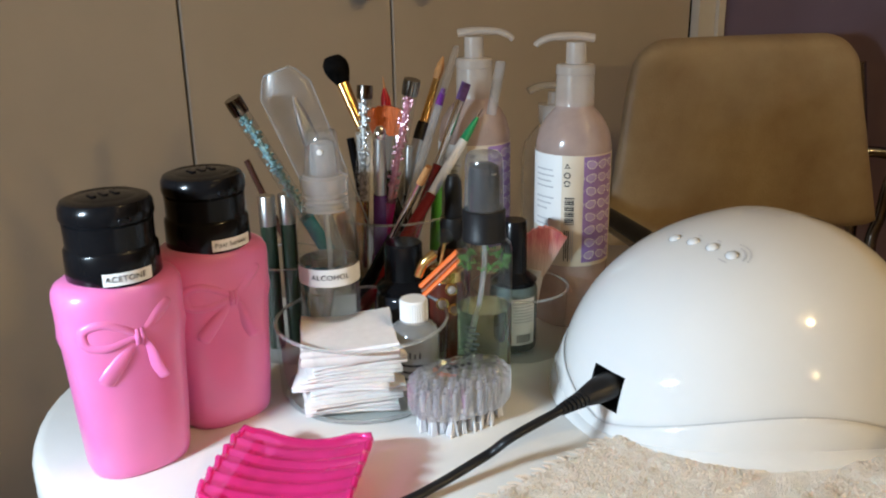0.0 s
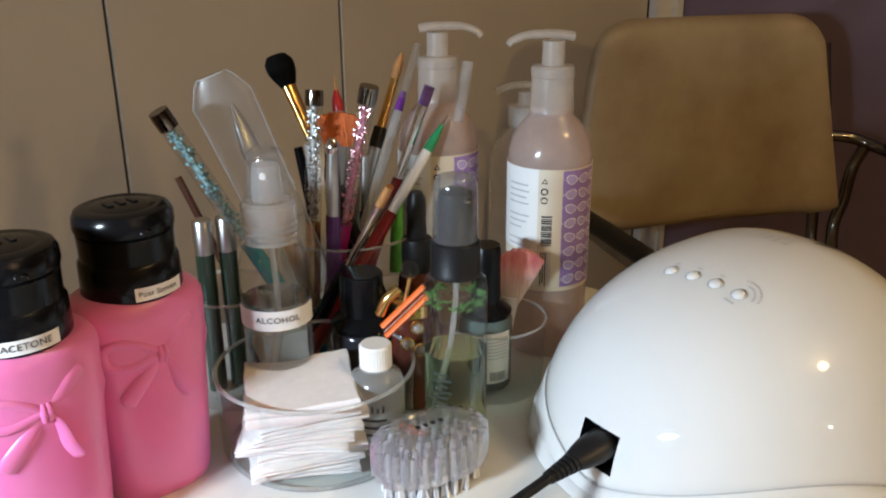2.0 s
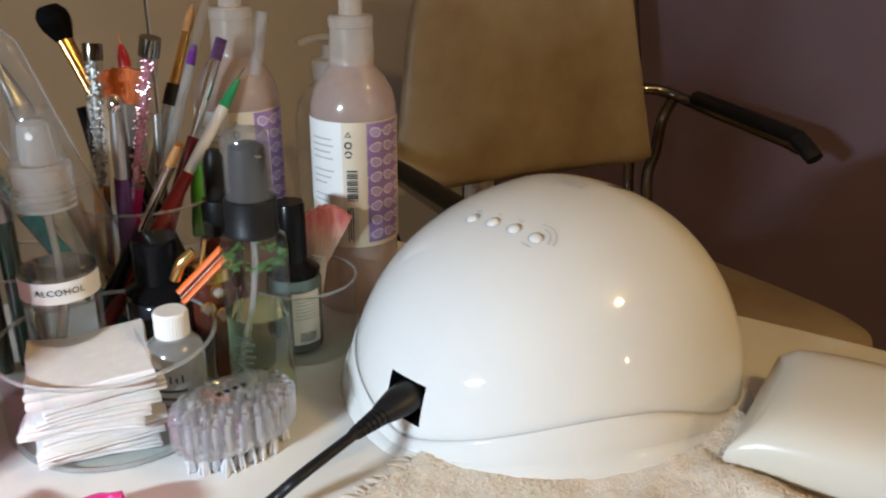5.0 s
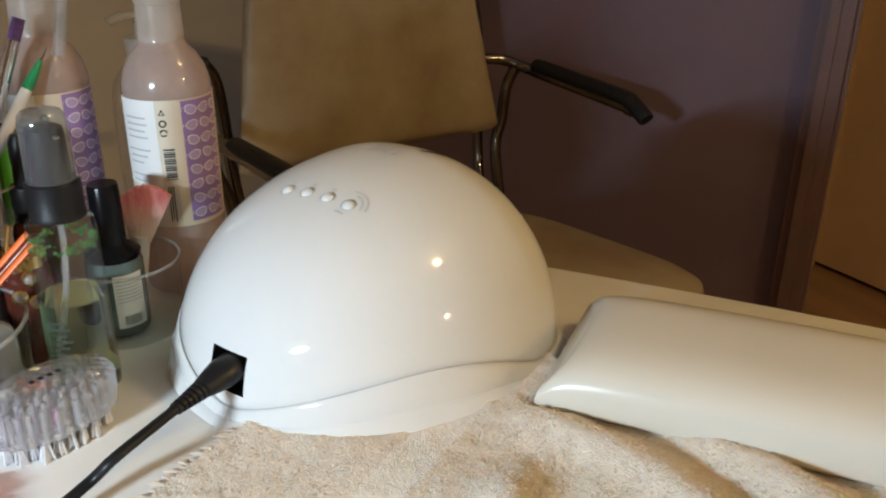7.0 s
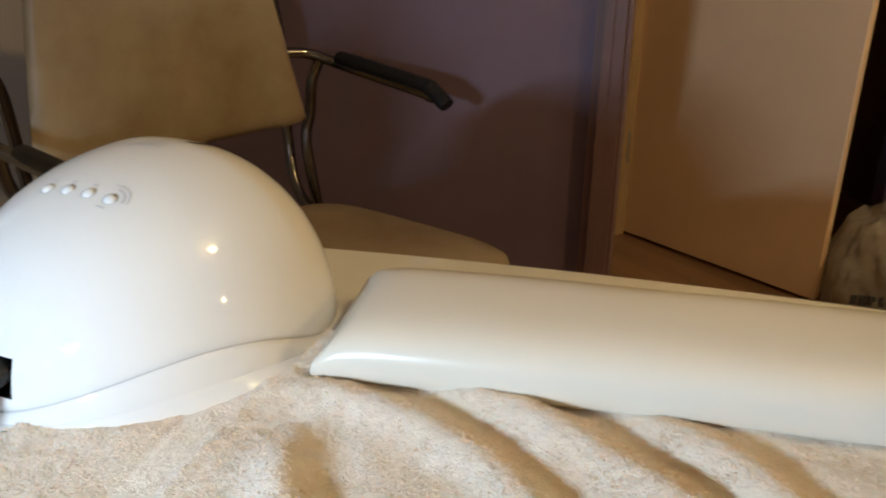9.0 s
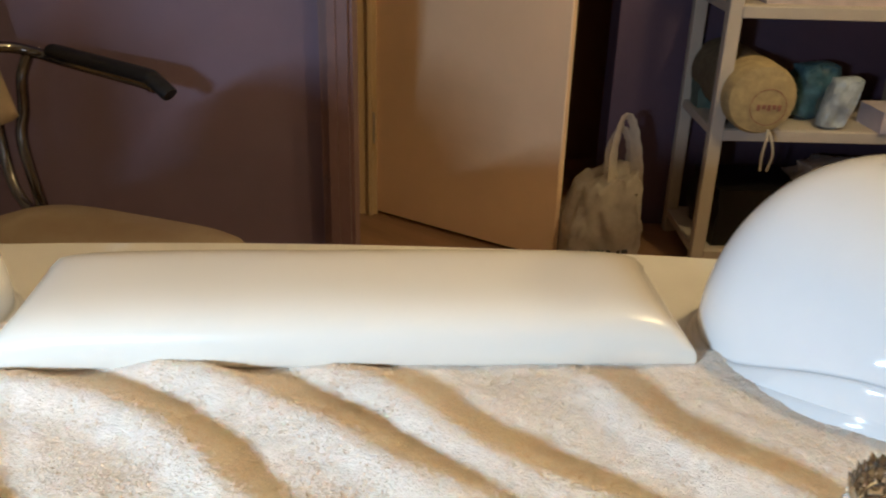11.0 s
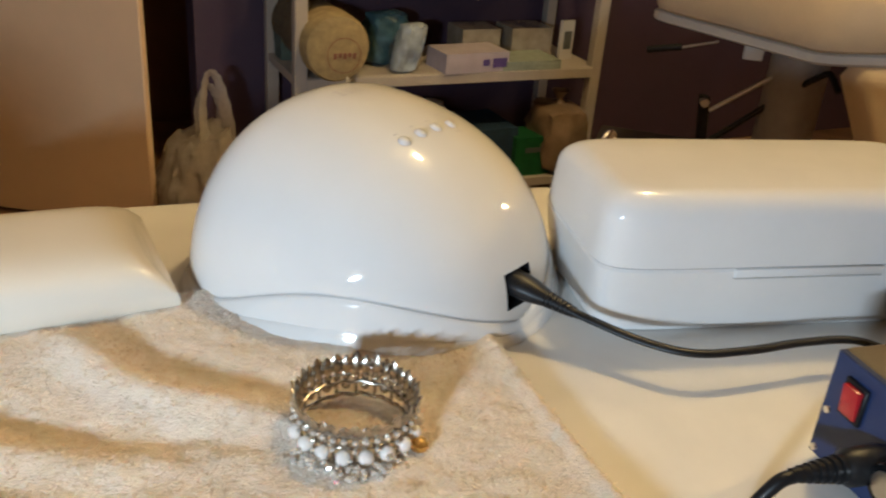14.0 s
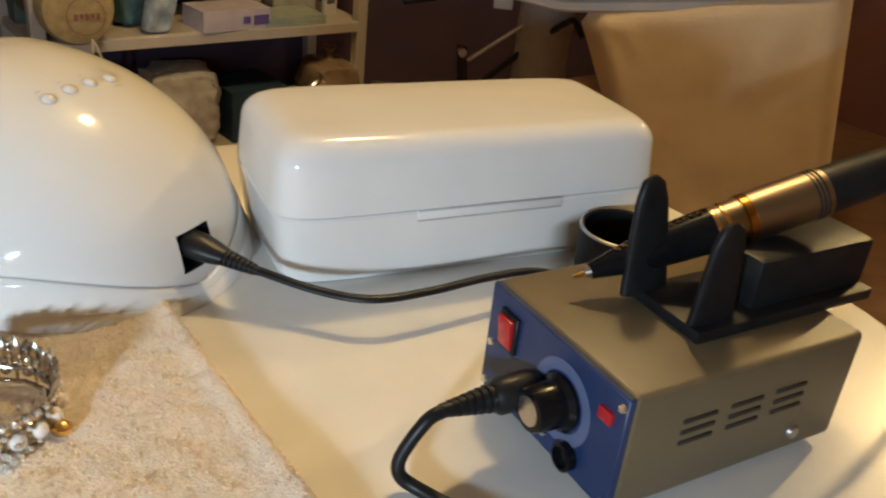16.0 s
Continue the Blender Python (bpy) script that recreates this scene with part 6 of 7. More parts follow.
def small_glassware():
    for x, y, hh in ((-0.1225, 0.572, 0.1115), (-0.1105, 0.580, 0.1105)):
        C = thing("tube", x, y, T + 0.003, 0, "dark green lacquer tube with bright metal top", "tube", "metal-topped tubes")
        part("barrel", lathe([(0, 0), (0.0053, 0), (0.0056, 0.001), (0.0056, hh - 0.02), (0.0, hh - 0.02)], 20), mat("dark_green_lacquer", (0.02, 0.035, 0.022), 0.2, coat=0.5) if "dark_green_lacquer" not in bpy.data.materials else bpy.data.materials["dark_green_lacquer"], C)
        part("top", lathe([(0.0054, hh - 0.021), (0.0058, hh - 0.021), (0.0058, hh - 0.001), (0.0052, hh), (0, hh)], 20), M_STEEL, C, "bright metal top")
    D = thing("dropper_bottle", 0.0045, 0.606, T, 0, "amber dropper bottle with black rubber bulb", "dropper bottle")
    part("bottle", lathe([(0, 0), (0.012, 0), (0.0128, 0.001), (0.0128, 0.058), (0.0115, 0.064), (0.007, 0.069), (0, 0.069)], 28), M_MAROON, D, "dark amber glass")
    bm = bmesh.new()
    add_lathe(bm, [(0.0072, 0.066), (0.0098, 0.066), (0.0100, 0.068), (0.0100, 0.086), (0.0092, 0.088), (0.006, 0.0885)], 30)
    part("collar", bm, M_BLACKMAT, D, "black screw collar")
    part("bulb", lathe([(0.0066, 0.0875), (0.0064, 0.094), (0.0060, 0.100), (0.0063, 0.107), (0.0058, 0.114), (0.0038, 0.1185), (0, 0.1196)], 26), M_RUBBER, D, "black rubber bulb")
    J = thing("small_jar", -0.0015, 0.553, T, 0, "dark maroon glass jar behind the spray bottle", "jar")
    part("jar", lathe([(0, 0), (0.0125, 0), (0.0135, 0.001), (0.0135, 0.056), (0.012, 0.060), (0, 0.060)], 28), M_MAROON, J)
    part("lid", lathe([(0, 0.06), (0.0125, 0.06), (0.0125, 0.067), (0.011, 0.0682), (0, 0.0684)], 28), M_GOLD, J, "gold lid")
    # charm ring of gems on the jar
    K = thing("hair_clip", -0.005, 0.534, T + 0.072, 0, "orange and gold hair clip with a clear bead", "hair clip")
    for k in range(3):
        m = (mat("orange_plastic", (0.92, 0.19, 0.04), 0.25, coat=0.4) if k == 0 else bpy.data.materials["orange_plastic"]) if k != 1 else M_CHROME
        part("bar", tube(smooth_path([(-0.013 + k * 0.001, -0.014, -0.006 - k * 0.003), (-0.002 + k * 0.001, -0.012, 0.004 - k * 0.003), (0.011 + k * 0.001, -0.010, 0.016 - k * 0.003)], 5), 0.0026 if k != 1 else 0.0014, 10, 0.6), m, K, "bright orange bar" if k != 1 else "metal bar")
    part("gold_hinge", tube(smooth_path([(-0.014, -0.012, 0.001), (-0.010, -0.013, 0.010), (-0.003, -0.012, 0.016)], 5), 0.003, 10), M_GOLD, K, "gold clip body")
    b = bmesh.new()
    bmesh.ops.create_uvsphere(b, u_segments=18, v_segments=12, radius=0.0052, matrix=Matrix.Translation((0.003, -0.012, 0.0265)))
    part("bead", b, M_GLASS, K, "clear faceted bead")
    part("bead_pin", tube([(0.003, -0.012, 0.022), (0.0, -0.011, 0.008)], 0.0012, 8), M_GOLD, K)
    for k, (dx, dz) in enumerate(((0.004, -0.012), (0.006, -0.026), (-0.002, -0.022))):
        b = lathe([(0.0032, -0.0008), (0.0042, -0.0004), (0.0042, 0.0006), (0.0030, 0.0010)], 18)
        bmesh.ops.transform(b, matrix=pose(dx + 0.003, -0.0035, dz, 90, 0, 0), verts=b.verts)
        part("ring_charm", b, M_GOLD, K, "thin gold ring charm")
        b = bmesh.new()
        bmesh.ops.create_uvsphere(b, u_segments=14, v_segments=8, radius=0.0031, matrix=Matrix.Translation((dx + 0.003, -0.004, dz)))
        part("gem", b, M_PUMPW, K, "milky gem")


small_glassware()


# ---- bracelet ----
def bracelet():
    """A crown-like bracelet: wire bands, a row of pearls, pointed leaves above and a crust of stones in front."""
    B = thing("pearl_bracelet", 0.4345, -0.0160, T + 0.006, -15, "silver crown-like bracelet set with white pearls on the towel", "bracelet")
    R = 0.0266
    m_pearl = mat("pearl", (0.78, 0.72, 0.66), 0.10, vary=0.03, sss=0.1, coat=1.0)
    m_silver = mat("tarnished_silver", (0.46, 0.42, 0.36), 0.24, 1.0, vary=0.55, scale=260)
    m_stone = mat("rhinestone", (0.93, 0.92, 0.88), 0.06, 0.7, vary=0.03, scale=300)
    for zz, rr, t in ((0.003, R - 0.001, 0.0011), (0.0105, R - 0.0016, 0.0010), (0.0185, R + 0.0006, 0.0009)):
        pts = [(rr * math.cos(2 * math.pi * i / 48), rr * math.sin(2 * math.pi * i / 48), zz + 0.0006 * math.sin(i * 2.1)) for i in range(49)]
        part("band", tube(pts, t, 8), m_silver, B, "tarnished silver band")
    n = 18
    random.seed(8)
    for i in range(n):
        th = 2 * math.pi * (i + 0.3) / n
        c, s = math.cos(th), math.sin(th)
        b = bmesh.new()
        front = math.cos(th - radians(235)) > -0.1
        bmesh.ops.create_uvsphere(b, u_segments=16, v_segments=10, radius=0.0036 if front else 0.0026, matrix=Matrix.Translation(((R + 0.0012) * c, (R + 0.0012) * s, 0.0075)))
        part("pearl" if front else "silver_bead", b, m_pearl if front else m_silver, B, "white pearl" if front else "dull silver bead")
        for half in (0.0, 0.5):
            th2 = 2 * math.pi * (i + half + 0.3) / n
            c, s = math.cos(th2), math.sin(th2)
            # a pointed leaf above, a stone at its foot
            tall = 0.0086 if half else 0.0070
            lf = lathe([(0, -0.004), (0.0026, tall * 0.05), (0.0036, tall * 0.36), (0.0019, tall * 0.70), (0, tall)], 8)
            bmesh.ops.transform(lf, matrix=Matrix.Translation((R * c, R * s, 0.0172)) @ pose(0, 0, 0, 0, 0, math.degrees(th2) + random.uniform(-12, 12)) @ pose(0, 0, 0, 0, random.uniform(4, 24), 0) @ Matrix.Diagonal((0.4, 1.1, 1, 1)), verts=lf.verts)
            part("leaf_point", lf, m_silver, B, "pointed silver leaf")
            b = bmesh.new()
            bmesh.ops.create_icosphere(b, subdivisions=1, radius=0.0016, matrix=Matrix.Translation(((R + 0.0012) * c, (R + 0.0012) * s, 0.0158)))
            part("rhinestone", b, m_stone, B, "sparkling rhinestone", smooth=False)
            lo = lathe([(0, -0.0035), (0.0018, -0.001), (0.0022, 0.001), (0, 0.0038)], 8)
            bmesh.ops.transform(lo, matrix=Matrix.Translation(((R - 0.0004) * c, (R - 0.0004) * s, 0.0132)) @ pose(0, 0, 0, 0, 0, math.degrees(th2)) @ pose(0, 0, 0, random.uniform(-25, 25), random.uniform(-8, 14), 0) @ Matrix.Diagonal((0.35, 1, 1, 1)), verts=lo.verts)
            part("leaf", lo, m_silver, B, "small dark silver leaf")
            if half:
                part("post", tube([(R * c, R * s, 0.003), ((R + 0.001) * c, (R + 0.001) * s, 0.0185)], 0.0009, 6), m_silver, B)
                b = bmesh.new()
                bmesh.ops.create_icosphere(b, subdivisions=1, radius=0.0013, matrix=Matrix.Translation(((R + 0.0018) * c, (R + 0.0018) * s, 0.0115)))
                part("rhinestone", b, m_stone, B, "sparkling rhinestone", smooth=False)
    for i in range(90):
        a = random.gauss(0, 0.36) + math.pi * 1.14
        r = R + random.uniform(0.003, 0.012) * (1 - 0.4 * abs(a - math.pi * 1.14))
        b = bmesh.new()
        bmesh.ops.create_icosphere(b, subdivisions=1, radius=random.uniform(0.0008, 0.0017), matrix=Matrix.Translation((r * math.cos(a), r * math.sin(a), random.uniform(0.0, 0.009))) @ pose(0, 0, 0, random.uniform(0, 90), random.uniform(0, 90), 0))
        part("rhinestone", b, m_stone, B, "sparkling rhinestone", smooth=False)
    k = lathe([(0, 0), (0.004, 0.001), (0.0045, 0.004), (0.002, 0.006), (0, 0.0062)], 12)
    bmesh.ops.translate(k, vec=(0.006, -R - 0.0045, 0.001), verts=k.verts)
    part("clasp", k, M_GOLD, B, "gold clasp")


bracelet()

# ---- drill handpiece, cradle and lead ----
def handpiece():
    H = thing("drill_handpiece", 0.499, -0.262, 0.7745, 0, "black and silver drill handpiece resting in its cradle", "drill handpiece")
    d = V((0.040, -0.128, 0.046)).normalized()

    def seg(name, a, b, rad, m, lab=""):
        n = len(rad)
        part(name, tube([d * (a + (b - a) * i / (n - 1)) for i in range(n)], rad, 24), m, H, lab)
    m_barrel = mat("bronze_grey_metal", (0.30, 0.235, 0.165), 0.36, 1.0, vary=0.12, scale=60)
    seg("bit", -0.010, 0.004, [0.0011, 0.0013, 0.0013], M_GOLD, "thin brass bit")
    seg("collet", -0.0045, 0.0, [0.0022, 0.0032], M_STEEL, "steel collet")
    seg("nose", -0.002, 0.056, [0.0036, 0.0066, 0.0086, 0.0098, 0.0105], M_BLACKPL, "tapered black nose")
    seg("grip_ring", 0.056, 0.058, [0.0104, 0.0106, 0.0104], M_GOLD, "gold ring")
    seg("grip", 0.058, 0.061, [0.0103, 0.0103], m_barrel)
    seg("grip_ring", 0.061, 0.063, [0.0107, 0.0109, 0.0107], M_GOLD, "gold ring")
    seg("grip", 0.063, 0.071, [0.0104, 0.0104], m_barrel)
    seg("band", 0.071, 0.075, [0.0112, 0.0114, 0.0112], mat("amber_band", (0.42, 0.20, 0.04), 0.26, 1.0), "amber band")
    seg("barrel", 0.075, 0.112, [0.0114, 0.0116, 0.0116, 0.0114], m_barrel, "brushed bronze-grey barrel")
    for k in range(3):
        seg("barrel_mark", 0.1045 + k * 0.002, 0.1053 + k * 0.002, [0.01175, 0.01175], M_INK)
    seg("rear", 0.112, 0.165, [0.0112, 0.0110, 0.0104, 0.0085], M_BLACKMAT, "black rear sleeve")
    for k in range(13):
        p = d * (0.012 + k * 0.0032) + V((-0.0012, 0.002, 0.0052 + k * 0.00034))
        part("print_line", box(p.x - 0.0005, p.x + 0.0005, p.y - 0.0012, p.y + 0.0012, p.z + 0.0012, p.z + 0.002), M_GOLD, H)
    pts = [d * 0.162, d * 0.185 + V((0.004, -0.006, -0.004)), V((0.085, -0.22, 0.02)), V((0.12, -0.26, -0.068)), V((0.16, -0.30, -0.0705))]
    part("cable", tube(smooth_path(pts, 8), 0.003, 10), M_RUBBER, H)
    # cradle
    C = thing("handpiece_cradle", 0.505, -0.325, T + 0.061, math.degrees(math.atan2(-0.85, 0.53)), "black plastic cradle standing on the drill box", "cradle")
    part("base_plate", box(-0.038, 0.075, -0.0215, 0.0215, 0.0, 0.006, 0.0012, 2), M_BLACKMAT, C, "flat black base")
    for sy in (-1, 1):
        bm = loft([(0.004, 0.0135, 0.0035), (0.016, 0.0120, 0.0034), (0.030, 0.0105, 0.0032), (0.044, 0.0085, 0.003), (0.051, 0.0058, 0.0026), (0.0535, 0.002, 0.001)], 24, 2.5)
        for v in bm.verts:
            v.co.z *= 1.0 if sy < 0 else 1.12
            v.co.y += sy * (0.0135 + v.co.z * 0.06) + (0.004 if sy > 0 else 0)
            v.co.x += -0.024 - v.co.z * 0.10 - (0.010 if sy > 0 else 0)
        part("prong", bm, M_BLACKMAT, C, "tall rounded prong")
    part("saddle", box(-0.002, 0.074, -0.0155, 0.0155, 0.005, 0.030, 0.003, 2), M_BLACKMAT, C, "long black saddle block")
    # plug of the foot pedal lead in the panel
    P = thing("pedal_lead", 0, 0, 0, 0, "black ribbed jack plug and lead in the drill box", "lead")
    p0, p1 = V((0.4672, -0.2415, 0.7315)), V((0.441, -0.2025, 0.7335))
    dd = (p1 - p0).normalized()
    part("plug_body", tube([p0, p0 + dd * 0.004, p0 + dd * 0.021, p0 + dd * 0.024], [0.0075, 0.0085, 0.0082, 0.006], 20), M_RUBBER, P, "round black plug")
    for k in range(6):
        a = p0 + dd * (0.0245 + k * 0.0036)
        part("strain_rib", tube([a, a + dd * 0.0024], [0.0062 - k * 0.0005] * 2, 14), M_RUBBER, P)
    part("strain_core", tube([p0 + dd * 0.022, p0 + dd * 0.049], [0.0050, 0.0030], 12), M_RUBBER, P)
    part("cable", tube(smooth_path([p0 + dd * 0.046, p0 + dd * 0.056 + V((0, 0, -0.004)), (0.429, -0.186, 0.7115), (0.4245, -0.199, 0.7032), (0.40, -0.245, 0.7032), (0.36, -0.30, 0.7032)], 8), 0.003, 12), M_RUBBER, P)
    K = thing("black_pot", 0.630, -0.302, T, 0, "black pot with silver rim beside the case", "pot")
    part("pot", lathe([(0, 0.0), (0.026, 0.0), (0.0285, 0.002), (0.0295, 0.040), (0.0285, 0.042), (0.0270, 0.041), (0.0255, 0.012), (0, 0.011)], 48), M_BLACKMAT, K)
    K.scale = (0.93, 0.93, 0.88)
    part("rim", lathe([(0.0294, 0.0404), (0.0298, 0.0404), (0.0298, 0.0418), (0.0288, 0.0424), (0.0284, 0.0421)], 48), M_STEEL, K, "thin silver rim")


handpiece()


# ---- the client's chair ----
def chair():
    cl, cr = V((0.240, 1.3037, 0)), V((0.6954, 1.4011, 0))
    c = (cl + cr) / 2
    d = (cr - cl).normalized()
    ang = math.degrees(math.atan2(d.y, d.x))
    C = thing("armchair", c.x, c.y, 0, ang, "cream leatherette office armchair with chrome frame and black arm pads", "chair")
    w = (cr - cl).length / 2
    # back: slightly curved padded panel, wide rounded top corners
    bm = bmesh.new()
    n, m = 40, 30
    sh = []
    for side in (-1, 1):
        g = []
        for j in range(m + 1):
            t = j / m
            z = 0.540 + 0.310 * t
            row = []
            for i in range(n + 1):
                s = -1 + 2 * i / n
                half = w * 1.02 - 0.040 * t
                cut = 0.068
                zz = z
                edge = abs(s) * half
                if edge > half - cut:
                    k = (edge - (half - cut)) / cut
                    zz = 0.540 + 0.010 * (1 - math.sqrt(max(0, 1 - k * k))) + (0.310 - 0.068 * (1 - math.sqrt(max(0, 1 - k * k))) - 0.010 * (1 - math.sqrt(max(0, 1 - k * k)))) * t
                pad = 0.014 * (1 - abs(s) ** 8) ** 0.5 * (1 - abs(2 * t - 1) ** 10) ** 0.5
                cur = -0.022 * s * s + 0.03 * t
                row.append(bm.verts.new((s * half, cur + side * (0.002 + pad) + 0.002 * noise.noise((s * 4, t * 4, side)), zz)))
            g.append(row)
        for j in range(m):
            for i in range(n):
                bm.faces.new((g[j][i], g[j][i + 1], g[j + 1][i + 1], g[j + 1][i]))
        sh.append(g)
    ed = lambda g: [g[0][i] for i in range(n + 1)] + [g[j][n] for j in range(1, m + 1)] + [g[m][i] for i in range(n - 1, -1, -1)] + [g[j][0] for j in range(m - 1, 0, -1)]
    ea, eb = ed(sh[0]), ed(sh[1])
    for k in range(len(ea)):
        bm.faces.new((ea[k], ea[(k + 1) % len(ea)], eb[(k + 1) % len(ea)], eb[k]))
    part("backrest", bm, M_LEATHER, C, "cream leatherette back pad", angle=50)
    # seat: padded slab
    secs = []
    for z, g in ((0.39, 0.93), (0.395, 0.97), (0.41, 1.0), (0.437, 1.0), (0.452, 0.985), (0.460, 0.94), (0.464, 0.7)):
        secs.append((z - 0.006, 0.212 * g, 0.202 * g, 0.0, -0.340))
    pad_bm = loft(secs, 64, 5)
    for v in pad_bm.verts:                    # wider towards its front
        v.co.x *= 1 - 0.12 * (v.co.y + 0.34) / 0.15
    part("seat", pad_bm, M_LEATHER, C, "cream leatherette seat pad")
    inv = pose(c.x, c.y, 0, 0, 0, ang).inverted()
    far_arm = [inv @ V(p) for p in ((0.20, 1.24, 0.65), (0.165, 1.19, 0.662), (0.180, 1.15, 0.650), (0.212, 1.10, 0.634), (0.262, 0.92, 0.628))]
    part("arm_tube", tube(smooth_path(far_arm, 8), 0.0095, 12), M_DIMCHROME, C, "bent chrome arm tube")
    pad = [inv @ V(p) for p in ((0.211, 1.118, 0.640), (0.216, 1.10, 0.641), (0.262, 0.93, 0.639), (0.275, 0.88, 0.634), (0.282, 0.855, 0.618))]
    part("arm_pad", tube(smooth_path(pad, 8), [0.010] + [0.0135] * 31 + [0.012], 14, 0.85), M_BLACKMAT, C, "black foam arm pad")
    for sx in (-1, 1):
        x0 = sx * (w + 0.048)
        if sx > 0:
            part("arm_tube", tube(smooth_path([(w - 0.04, 0.030, 0.653), (w + 0.01, 0.022, 0.655), (x0 - 0.004, 0.010, 0.650), (x0 + 0.018, -0.020, 0.640), (x0 + 0.022, -0.070, 0.634), (x0 + 0.022, -0.250, 0.622), (x0 + 0.022, -0.265, 0.616)], 8), 0.0095, 12), M_DIMCHROME, C, "bent chrome arm tube")
            part("arm_pad", tube(smooth_path([(x0 + 0.020, -0.050, 0.648), (x0 + 0.021, -0.064, 0.647), (x0 + 0.022, -0.240, 0.636), (x0 + 0.022, -0.268, 0.630), (x0 + 0.022, -0.300, 0.611)], 8), [0.011] + [0.0145] * 31 + [0.0135], 14, 0.8), M_BLACKMAT, C, "black foam arm pad")
        part("leg_tube", tube(smooth_path([(x0 + 0.012 * sx, 0.0, 0.640), (x0 - 0.008 * sx, 0.0, 0.605), (x0 - 0.016 * sx, 0.0, 0.55), (x0 - 0.032 * sx, -0.005, 0.50), (x0 - 0.036 * sx, -0.03, 0.40), (x0 - 0.036 * sx, -0.08, 0.20), (x0 - 0.036 * sx, -0.16, 0.013), (x0 - 0.036 * sx, -0.46, 0.011)], 8), 0.010, 12), M_DIMCHROME, C, "chrome leg tube")
        if sx < 0:
            part("tube_cap", tube([(-w - 0.020, 0.03, 0.700), (-w - 0.034, 0.03, 0.704)], 0.011, 12), M_BLACKMAT, C, "black end cap")
        part("back_tube", tube(smooth_path([(sx * (w - 0.01), 0.045, 0.80) if sx > 0 else (-w - 0.022, 0.035, 0.702), (sx * (w + 0.004), 0.035, 0.66), (sx * (w - 0.005), 0.02, 0.50), (sx * (w - 0.02), -0.02, 0.42), (sx * (w - 0.03), -0.10, 0.385)], 8), 0.0095, 12), M_DIMCHROME, C, "chrome back tube")
    part("under_bar", tube([(-w - 0.034, -0.06, 0.375), (w + 0.034, -0.06, 0.375)], 0.010, 12), M_DIMCHROME, C, "chrome crossbar")
    return C


chair()


# ---- shelf unit and what stands on it ----
SH_L, SH_DIR, SH_N = V((2.03, 0.755, 0)), V((0.65, -0.76, 0)), V((0.76, 0.65, 0))


def sh(a, b, z):
    """A place on the shelf unit: along its front from the near end, back from the front, height."""
    p = SH_L + SH_DIR * a + SH_N * b
    return V((p.x, p.y, z))


SH_ANG = math.degrees(math.atan2(-0.76, 0.65))


def shelf_unit():
    S = thing("shelf_unit", SH_L.x, SH_L.y, 0, SH_ANG, "white painted open shelf unit with clutter on its shelves", "shelf unit")
    W, D = 0.885, 0.30
    for x in (0.0, W - 0.032):
        for y in (0.0, D - 0.03):
            part("post", box(x, x + 0.032, y, y + 0.03, 0, 1.05, 0.002, 1), M_SHELF, S, "square white post", smooth=False)
    for z in (0.045, 0.359, 0.645, 0.96):
        part("shelf", box(0.003, W - 0.003, 0.0045, D - 0.0045, z, z + 0.022, 0.0015, 1), M_SHELF, S, "white shelf board", smooth=False)
        part("rail", box(0.03, W - 0.03, -0.004, 0.0035, z - 0.006, z + 0.021, 0.0015, 1), M_SHELF, S, "white front rail", smooth=False)
    part("brace", tube([(0.30, D - 0.008, 0.98), (0.62, D - 0.008, 0.70)], 0.004, 8), M_BLACKMAT, S, "dark diagonal brace")


shelf_unit()


